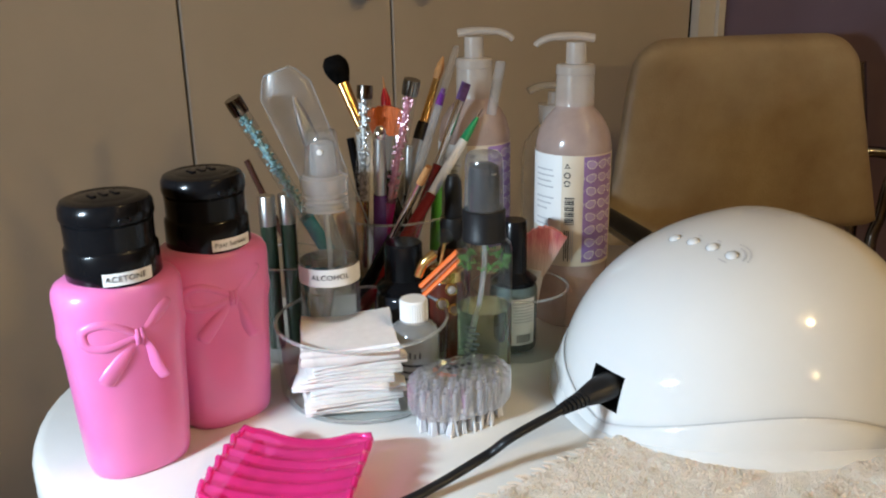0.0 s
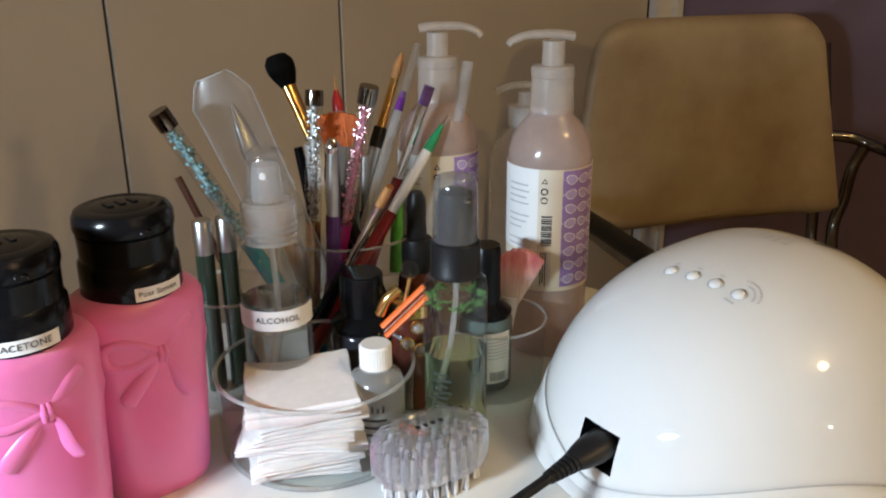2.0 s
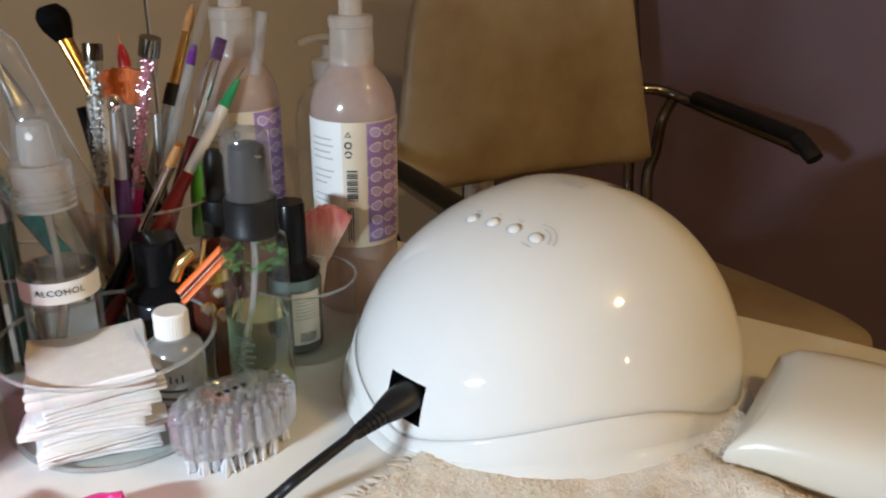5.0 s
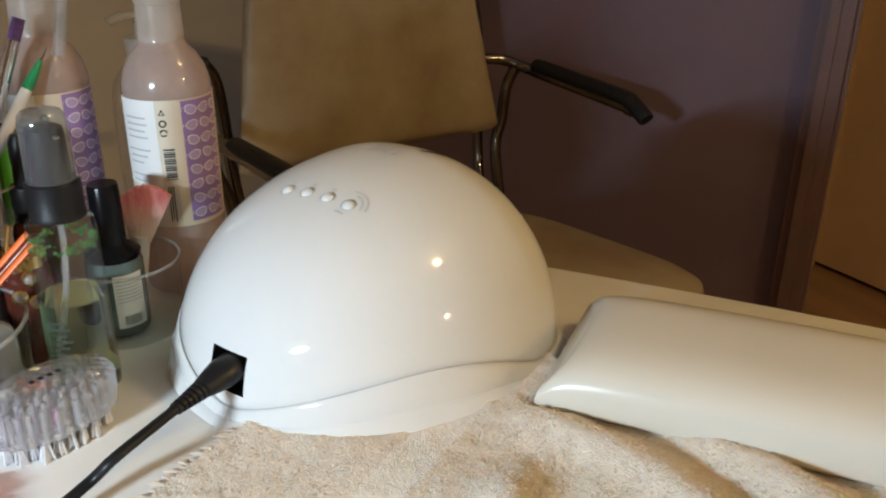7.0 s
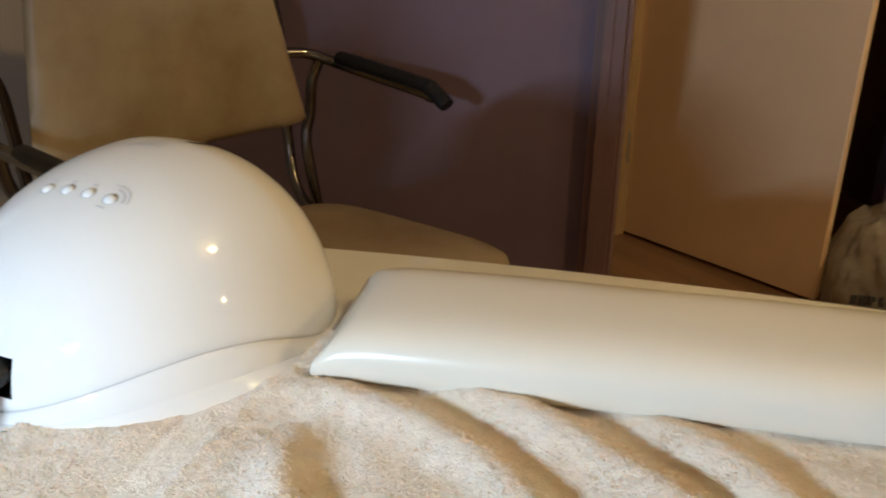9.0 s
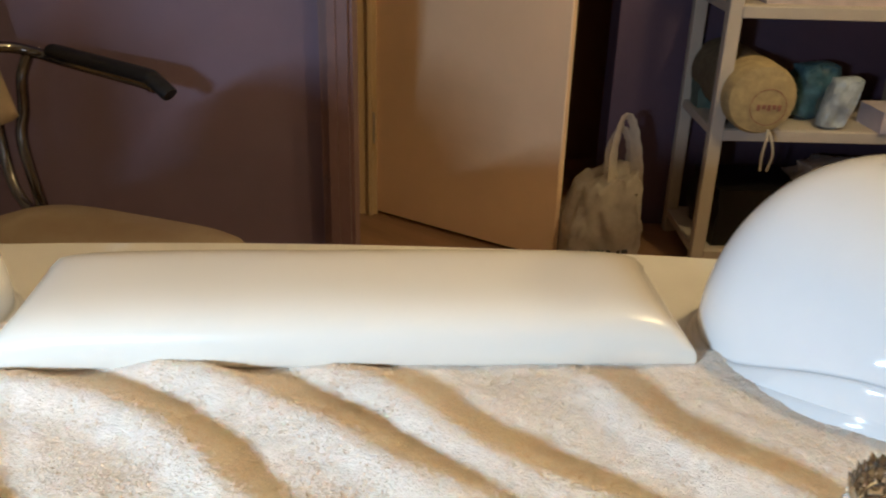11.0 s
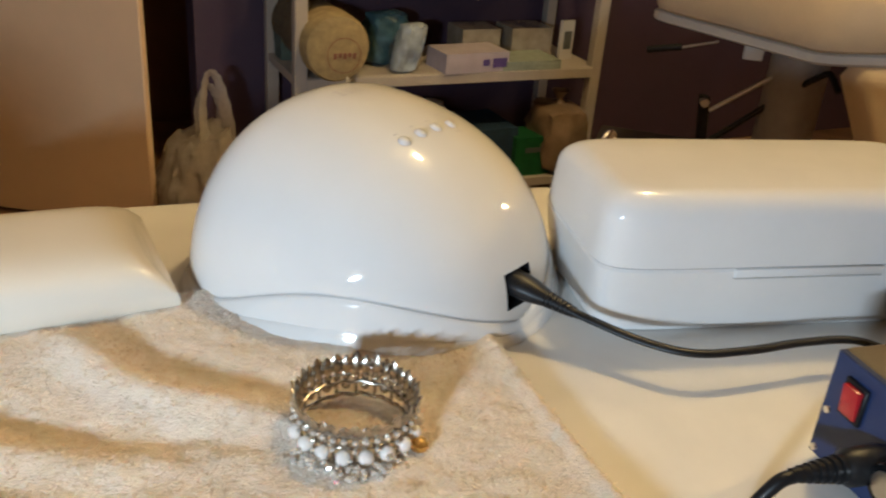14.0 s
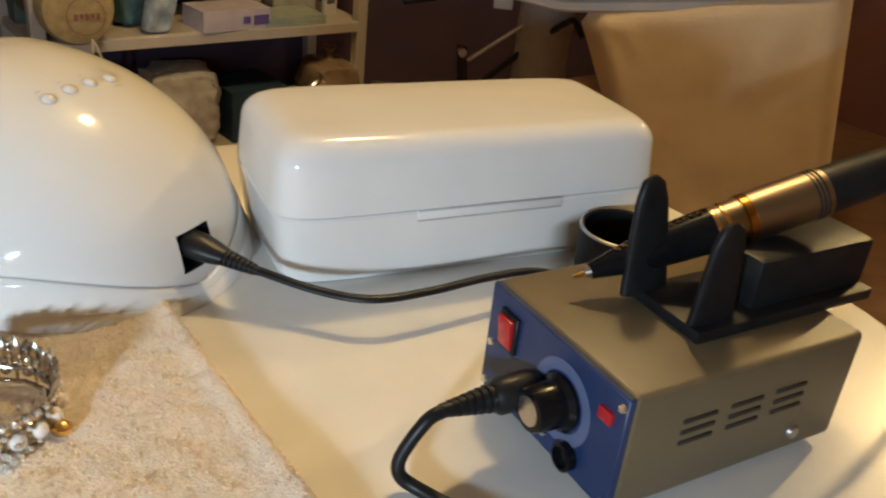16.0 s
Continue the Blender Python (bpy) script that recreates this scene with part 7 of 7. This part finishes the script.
def shelf_things():
    z1 = 0.381
    M_MAT = mat("olive_mat", (0.15, 0.12, 0.07), 0.85, vary=0.25, scale=60, bump=0.4, bscale=300)
    M_BAGT = mat("yellow_drawstring_fabric", (0.40, 0.31, 0.15), 0.85, vary=0.2, scale=50, bump=0.4, bscale=400)
    R = thing("rolled_mat", *sh(0.092, -0.055, z1 + 0.0835), SH_ANG, "rolled mat in a tan bag with a round printed end", "rolled mat")
    b = lathe([(0.0, 0.0), (0.05, 0.001), (0.076, 0.008), (0.082, 0.02), (0.083, 0.10), (0.079, 0.103)], 40)
    bmesh.ops.transform(b, matrix=pose(0, 0, 0, -90, 0, 0), verts=b.verts)
    part("bag_end", b, M_BAGT, R, "tan fabric bag end")
    b = lathe([(0.0785, 0.0), (0.080, 0.01), (0.080, 0.24), (0.0, 0.24)], 40)
    bmesh.ops.transform(b, matrix=Matrix.Translation((0, 0.098, 0)) @ pose(0, 0, 0, -90, 0, 0), verts=b.verts)
    part("mat_roll", b, M_MAT, R, "dark olive rolled mat")
    m_r = mat("faded_red_print", (0.27, 0.12, 0.08), 0.8, vary=0.2)
    b = lathe([(0.0405, -0.0005), (0.0425, -0.0005)], 40)
    bmesh.ops.transform(b, matrix=Matrix.Translation((0.012, -0.0012, -0.014)) @ pose(0, 0, 0, -90, 0, 0), verts=b.verts)
    part("printed_ring", b, m_r, R, "faded red printed ring")
    for k in range(5):
        part("printed_mark", box(-0.014 + k * 0.012, -0.006 + k * 0.012, -0.0025, -0.0015, -0.022 + 0.004 * (k % 2), -0.008), m_r, R)
    for k in (-1, 1):
        part("drawstring", tube(smooth_path([(0.02, -0.004, -0.065), (0.02 + k * 0.006, -0.02, -0.085), (0.022 + k * 0.012, -0.022, -0.12), (0.02 + k * 0.008, -0.02, -0.16)], 6), 0.003, 8), mat("pale_string", (0.5, 0.45, 0.35), 0.8) if k < 0 else bpy.data.materials["pale_string"], R, "pale drawstring")

    def packet(name, a, b, z, w, d, h, rz, m, label, cat, crumple=0.004, lean=0.0, cuts=6):
        """A soft or boxed packet: rounded block with slightly crushed faces."""
        P = thing(name, *sh(a, b, z), SH_ANG + rz, label, cat)
        bm = bmesh.new()
        bmesh.ops.create_cube(bm, size=1)
        bmesh.ops.subdivide_edges(bm, edges=bm.edges, cuts=cuts, use_grid_fill=True)
        for v in bm.verts:
            q = v.co.copy()
            nz = noise.noise((q.x * 3 + a * 9, q.y * 3, q.z * 3 + b))
            if cuts > 6:
                q *= 1 - 0.22 * max(0.0, q.length - 0.5) / 0.36
                nz += 0.7 * noise.noise((q.x * 8, q.y * 8 + a, q.z * 8)) + 0.45 * noise.noise((q.x * 17, q.y * 17, q.z * 17 + a))
            v.co = V((q.x * w * (1 + crumple * 8 * nz), q.y * d * (1 + crumple * 8 * nz), (q.z + 0.5) * h))
            v.co += V((lean * v.co.z, nz * crumple, 0))
        part("body", bm, m, P, angle=60)
        return P
    pale = mat("pale_blue_plastic_film", (0.42, 0.48, 0.52), 0.3, vary=0.25, scale=30, coat=0.4)
    tealm = mat("dark_teal_film", (0.05, 0.12, 0.16), 0.3, vary=0.4, scale=25, coat=0.4)
    packet("wipes_packet", 0.288, 0.03, z1, 0.072, 0.05, 0.128, -8, pale, "pale blue plastic wipes packet on the shelf", "packet", 0.012, 0.25, 12)
    packet("plastic_packet", 0.27, 0.12, z1, 0.11, 0.07, 0.14, 12, tealm, "dark teal crumpled plastic packet on the shelf", "packet", 0.016, 0.1, 12)
    G = packet("tissue_box", 0.487, 0.05, z1, 0.19, 0.11, 0.052, 4, mat("pale_lilac_card", (0.56, 0.5, 0.55), 0.5, vary=0.1, scale=20), "pale lilac glove box on the shelf", "box", 0.001)
    part("printed_panel", box(0.045, 0.088, -0.0575, -0.056, 0.012, 0.036), mat("violet_print", (0.14, 0.10, 0.32), 0.5), G, "violet printed panel")
    part("printed_panel", box(0.015, 0.035, -0.0575, -0.056, 0.018, 0.034), bpy.data.materials["violet_print"], G, "violet printed panel")
    packet("folded_cloth", 0.66, 0.06, z1, 0.18, 0.12, 0.024, 0, mat("pale_green_cloth", (0.35, 0.4, 0.32), 0.9, vary=0.15, scale=40, bump=0.3), "folded pale green cloth on the shelf", "cloth", 0.004)
    for a, w in ((0.56, 0.115), (0.72, 0.13)):
        packet("glass_container", a, 0.17, z1, w, 0.10, 0.085, 0, mat("smoky_glass_%s" % ("a" if a < 0.6 else "b"), (0.36, 0.32, 0.25), 0.2, vary=0.25, scale=18, coat=0.5), "tan translucent storage container on the shelf", "container", 0.002)
    W = packet("white_card", 0.82, 0.10, z1, 0.045, 0.012, 0.11, 10, M_TRIM, "white framed card standing on the shelf", "card", 0.0)
    part("card_picture", box(-0.014, 0.014, -0.0072, -0.0062, 0.03, 0.08), mat("dark_card_print", (0.12, 0.13, 0.12), 0.5), W, "dark printed panel")
    packet("jar", -0.0 + 0.05, 0.22, z1, 0.07, 0.07, 0.06, 0, mat("dull_green_plastic", (0.11, 0.15, 0.12), 0.5, vary=0.2), "dull green pot on the shelf", "pot", 0.006)
    packet("book_stack", 0.25, 0.12, 0.667, 0.32, 0.18, 0.03, 0, mat("pale_card_stack", (0.55, 0.46, 0.42), 0.6, vary=0.15, scale=20), "pale flat boxes on the upper shelf", "box", 0.001)
    zb = 0.067
    packet("black_bag", 0.16, 0.13, zb, 0.22, 0.2, 0.15, 3, M_BLACKMAT, "black fabric bag on the lower shelf", "bag", 0.010)
    cloth = mat("grey_white_plastic_bag", (0.6, 0.6, 0.64), 0.4, vary=0.3, scale=14, bump=0.5, bscale=60)
    packet("plastic_bag", 0.37, 0.10, zb, 0.20, 0.16, 0.21, -6, cloth, "crumpled grey-white plastic bag on the lower shelf", "plastic bag", 0.026, 0.0, 18)
    packet("basket", 0.57, 0.12, zb, 0.17, 0.18, 0.14, 2, mat("dark_blue_fabric", (0.02, 0.05, 0.10), 0.7, vary=0.3, scale=30), "dark blue fabric basket on the lower shelf", "basket", 0.004)
    g = packet("green_box", 0.705, 0.06, zb, 0.12, 0.10, 0.115, 0, mat("green_card", (0.015, 0.12, 0.035), 0.5, vary=0.2, scale=30), "green cardboard box on the lower shelf", "box", 0.002)
    part("printed_panel", box(-0.03, 0.03, -0.0525, -0.051, 0.07, 0.085), bpy.data.materials["dark_card_print"], g, "dark printed panel")
    CB = packet("clear_bag", 0.80, 0.06, zb, 0.15, 0.16, 0.20, 0, mat("tan_plastic_bag", (0.28, 0.2, 0.13), 0.35, vary=0.3, scale=14, coat=0.4), "filled tan plastic bag on the lower shelf", "plastic bag", 0.02, 0.0, 14)
    part("tied_neck", lathe([(0.03, 0.185), (0.012, 0.205), (0.009, 0.212), (0.018, 0.228), (0.026, 0.235)], 14), bpy.data.materials["tan_plastic_bag"], CB, "gathered tied neck")


shelf_things()


def carrier_bag():
    B = thing("carrier_bag", 1.925, 0.965, 0, -46, "white plastic carrier bag with raised handles on the floor", "plastic bag")
    M_BAG = thin_glass("white_carrier_film", (0.9, 0.88, 0.85), 0.6, 0.3, 0.8, (0.85, 0.8, 0.72))
    bm = bmesh.new()
    bmesh.ops.create_cube(bm, size=1)
    bmesh.ops.subdivide_edges(bm, edges=bm.edges, cuts=16, use_grid_fill=True)
    for v in bm.verts:
        q = v.co.copy()
        t = q.z + 0.5
        c = V((q.x, q.y)).length + 1e-6
        rnd = 0.5 / max(abs(q.x), abs(q.y), 1e-6) * c              # round the corners of the plan
        nz = noise.noise((q.x * 4, q.y * 4, q.z * 4)) + 0.6 * noise.noise((q.x * 10, q.y * 10, q.z * 8)) + 0.3 * noise.noise((q.x * 23, q.y * 23, q.z * 19))
        f = (1.08 + 0.10 * math.sin(t * 3.0) - 0.55 * max(0, t - 0.55)) * (0.5 / max(0.36, c * 0.94) if c > 0.4 else 1.0) ** 0.4
        v.co = V((q.x * 0.165 * f + 0.016 * nz, q.y * 0.15 * f + 0.016 * nz, t * (0.235 + 0.05 * q.x) + (0.022 * nz * t)))
    part("body", bm, M_BAG, B, "crumpled white plastic", angle=70)
    for y0, k in ((-0.02, 1.0), (0.03, 0.90)):
        pts = smooth_path([(0.022, y0, 0.17), (0.012, y0 * 0.9, 0.29), (0.022, y0 * 0.8, 0.375 * k), (0.036, y0 * 0.7, 0.395 * k), (0.052, y0 * 0.8, 0.375 * k), (0.070, y0 * 0.9, 0.29), (0.078, y0, 0.17)], 8)
        n = len(pts)
        part("handle", tube(pts, [0.024 - 0.012 * math.sin(math.pi * i / (n - 1)) + 0.002 * math.sin(i * 1.7) for i in range(n)], 10, 0.25), M_BAG, B, "raised plastic loop handle")
    for k in range(6):
        part("printed_mark", box(-0.060 + k * 0.02, -0.046 + k * 0.02, -0.090, -0.075, 0.05, 0.072), mat("dark_grey_print", (0.08, 0.08, 0.09), 0.6) if k == 0 else bpy.data.materials["dark_grey_print"], B)


carrier_bag()


# ---- treatment bed ----
def poly_slab(pts, z0f, z1f, bev=0.03, sub=6):
    """A padded slab over a plan outline, with rounded edges."""
    bm = bmesh.new()
    P = []
    n0 = len(pts)
    for i in range(n0):                     # round the corners of the outline
        a, b, c = V(pts[i - 1]), V(pts[i]), V(pts[(i + 1) % n0])
        r = 0.05
        p, q = b + (a - b).normalized() * r, b + (c - b).normalized() * r
        for k in range(6):
            t = k / 5
            P.append((1 - t) ** 2 * p + 2 * t * (1 - t) * b + t * t * q)
    cen = sum(P, V((0, 0))) / len(P)
    rings = []
    for f, inset in ((0.0, 0.02), (0.06, 0.006), (0.2, 0.0), (0.8, 0.0), (0.92, 0.006), (1.0, 0.025)):
        ring = []
        for p in P:
            d = cen - p
            q = p + d.normalized() * inset
            z0, z1 = z0f(q), z1f(q)
            ring.append(bm.verts.new((q.x, q.y, z0 + (z1 - z0) * f + 0.004 * noise.noise((q.x * 6, q.y * 6, f * 3)))))
        rings.append(ring)
    for a, b in zip(rings, rings[1:]):
        for i in range(len(a)):
            bm.faces.new((a[i], a[(i + 1) % len(a)], b[(i + 1) % len(a)], b[i]))
    bm.faces.new(rings[0][::-1])
    bm.faces.new(rings[-1])
    return bm


def leg_rest_cushion(l0, ld, top):
    """The lowered leg rest: a stuffed vinyl pad with a rounded, puckered top corner, narrowing to the foot."""
    n = V((ld.y, -ld.x, 0))                  # towards the room
    if n.x > 0:
        n = -n
    NU, NZ, L, D = 44, 44, 0.46, 0.085
    bm = bmesh.new()
    rings = []
    for j in range(NZ + 1):
        h = j / NZ
        drop = (1 - h) * 0.54
        ring = []
        for i in range(2 * NU):
            back = i >= NU
            f = (i % NU) / (NU - 1)
            if back:
                f = 1 - f
            u = L * f + 0.45 * drop * (1 - f) + 0.20 * drop * f
            e = min(f, 1 - f) * L
            puff = D * 0.5 * min(1.0, (e / 0.035)) ** 0.5 * min(1.0, ((1 - h) * 0.55 + 0.004) / 0.035) ** 0.5
            crease = 0.0
            if not back:
                q = math.hypot(f * L, (1 - h) * 0.54)          # puckers spread from the stitched corner
                a = math.atan2((1 - h) * 0.54, f * L + 1e-4)
                crease = 0.0020 * math.sin(a * 11 + 1.5 * math.sin(q * 30)) * math.exp(-((q - 0.085) / 0.045) ** 2)
                crease += 0.003 * noise.noise((f * 5, h * 7, 2)) + 0.0014 * noise.noise((f * 16, h * 13, 5))
            p = l0 + ld * u + n * (crease + (-puff if back else puff)) - n * D * 0.5
            z = top - drop + h * (0.29 * f * L - 0.030 * max(0.0, 1 - f * L / 0.03) ** 2)
            ring.append(bm.verts.new((p.x, p.y, z)))
        rings.append(ring)
    m = 2 * NU
    for r0, r1 in zip(rings, rings[1:]):
        for i in range(m):
            bm.faces.new((r0[i], r0[(i + 1) % m], r1[(i + 1) % m], r1[i]))
    bm.faces.new(rings[0])
    bm.faces.new(rings[-1])
    bmesh.ops.recalc_face_normals(bm, faces=bm.faces)
    return bm


def treatment_bed():
    B = thing("treatment_chair", 0, 0, 0, 0, "cream vinyl padded treatment chair with a lowered leg rest", "treatment chair")
    out = [(2.10, -0.04), (1.83, -0.365), (1.72, -0.86), (2.35, -1.05), (2.62, -0.25)]
    tilt = lambda p: 0.625 + 0.16 * max(0.0, -0.365 - p.y)
    part("seat_cushion", poly_slab(out, lambda p: tilt(p) + 0.012, lambda p: tilt(p) + 0.125), M_BEDVINYL, B, "thick cream seat cushion")
    part("seat_shell", poly_slab([(x + 0.012, y) for x, y in out], lambda p: tilt(p) - 0.012, lambda p: tilt(p) + 0.014), M_TRIM, B, "white edge board under the seat")
    part("leg_rest", leg_rest_cushion(V((1.825, -0.405, 0)), V((-0.211, -0.977, 0)), 0.628), M_BEDVINYL, B, "lowered cream leg rest cushion with puckered corner")
    part("column", lathe([(0, 0), (0.20, 0), (0.20, 0.02), (0.06, 0.05), (0.058, 0.615), (0, 0.615)], 32, cx=2.02, cy=-0.36), mat("grey_column_enamel", (0.3, 0.28, 0.26), 0.4), B, "grey lift column")
    part("gas_strut", tube(smooth_path([(1.900, -0.425, 0.560), (1.929, -0.408, 0.584), (1.949, -0.389, 0.571), (1.991, -0.334, 0.512), (1.998, -0.245, 0.426), (2.0, -0.20, 0.385)], 6), 0.0065, 10), M_BLACKMAT, B, "black bent strut")
    part("gas_strut", tube([(1.992, -0.335, 0.570), (2.002, -0.205, 0.463)], 0.005, 10), M_STEEL, B, "steel strut")
    part("bolt", tube([(1.990, -0.193, 0.479), (2.012, -0.190, 0.479)], 0.009, 12), M_STEEL, B, "steel pivot bolt")
    part("pivot_arm", tube([(2.010, -0.19, 0.49), (2.03, -0.21, 0.30)], 0.016, 10, 0.4), M_BLACKMAT, B, "dark pivot arm")
    part("lever", tube([(2.034, -0.127, 0.579), (2.018, -0.195, 0.603)], 0.0032, 10), M_STEEL, B, "thin steel lever rod")
    part("lever_grip", tube(smooth_path([(2.036, -0.125, 0.579), (2.038, -0.10, 0.574), (2.042, -0.055, 0.563)], 4), 0.0075, 10), M_BLACKMAT, B, "black lever grip")
    part("bracket", box(1.985, 1.998, -0.285, -0.245, 0.580, 0.612, 0.004, 2), M_SHELF, B, "pale bracket under the seat edge")
    part("base_box", box(2.16, 2.5, -0.5, 0.05, 0.0, 0.25, 0.01, 2), mat("dark_machine_grey", (0.06, 0.055, 0.05), 0.5), B, "dark base housing")


treatment_bed()
H = thing("chrome_hook", 0.815, -0.083, T, 0, "small bent chrome hook at the table's back edge", "hook")
part("hook", tube(smooth_path([(-0.016, 0.004, -0.02), (-0.017, 0.004, 0.030), (-0.012, 0.003, 0.042), (0.0, 0.0, 0.047), (0.011, -0.003, 0.042), (0.015, -0.004, 0.030), (0.015, -0.004, 0.018)], 6), 0.0030, 10), M_CHROME, H)


# ---- pieces of parts hang under the part they sit on ----
SEATED = {
    "print_line": ("label", "bottle", "nose"), "barcode_bar": ("label",), "lettering": ("label",), "recycling_mark": ("label",),
    "spectacle_print": ("pattern_panel",), "lens_print": ("pattern_panel",), "strain_rib": ("plug_body",), "strain_relief": ("plug_body",),
    "strain_core": ("plug_body",), "rocker_switch": ("switch_bezel",), "knob_cap": ("speed_knob",), "dial_scale": ("front_panel",),
    "rim": ("bowl", "cup", "pot"), "foot_ring": ("bowl",), "printed_mark": ("dome", "handle", "bag_end", "body"), "printed_ring": ("bag_end",),
    "lid_mark": ("pump_lid",), "lid_tab": ("pump_lid",), "bow": ("bottle",), "latch_shadow_line": ("latch",), "barrel_mark": ("barrel",),
    "card_picture": ("body",), "printed_panel": ("body",), "tuft_core": ("handle",), "button_ring": ("dome",), "tied_neck": ("body",),
}
for top in [o for o in scene.objects if o.parent is None and o.children]:
    kin = {}
    for ch in top.children:
        kin.setdefault(ch.name.split(".")[0], ch)
    for ch in list(top.children):
        for want in SEATED.get(ch.name.split(".")[0], ()):
            if want in kin and kin[want] is not ch and not ch.children:
                ch.parent = kin[want]
                break
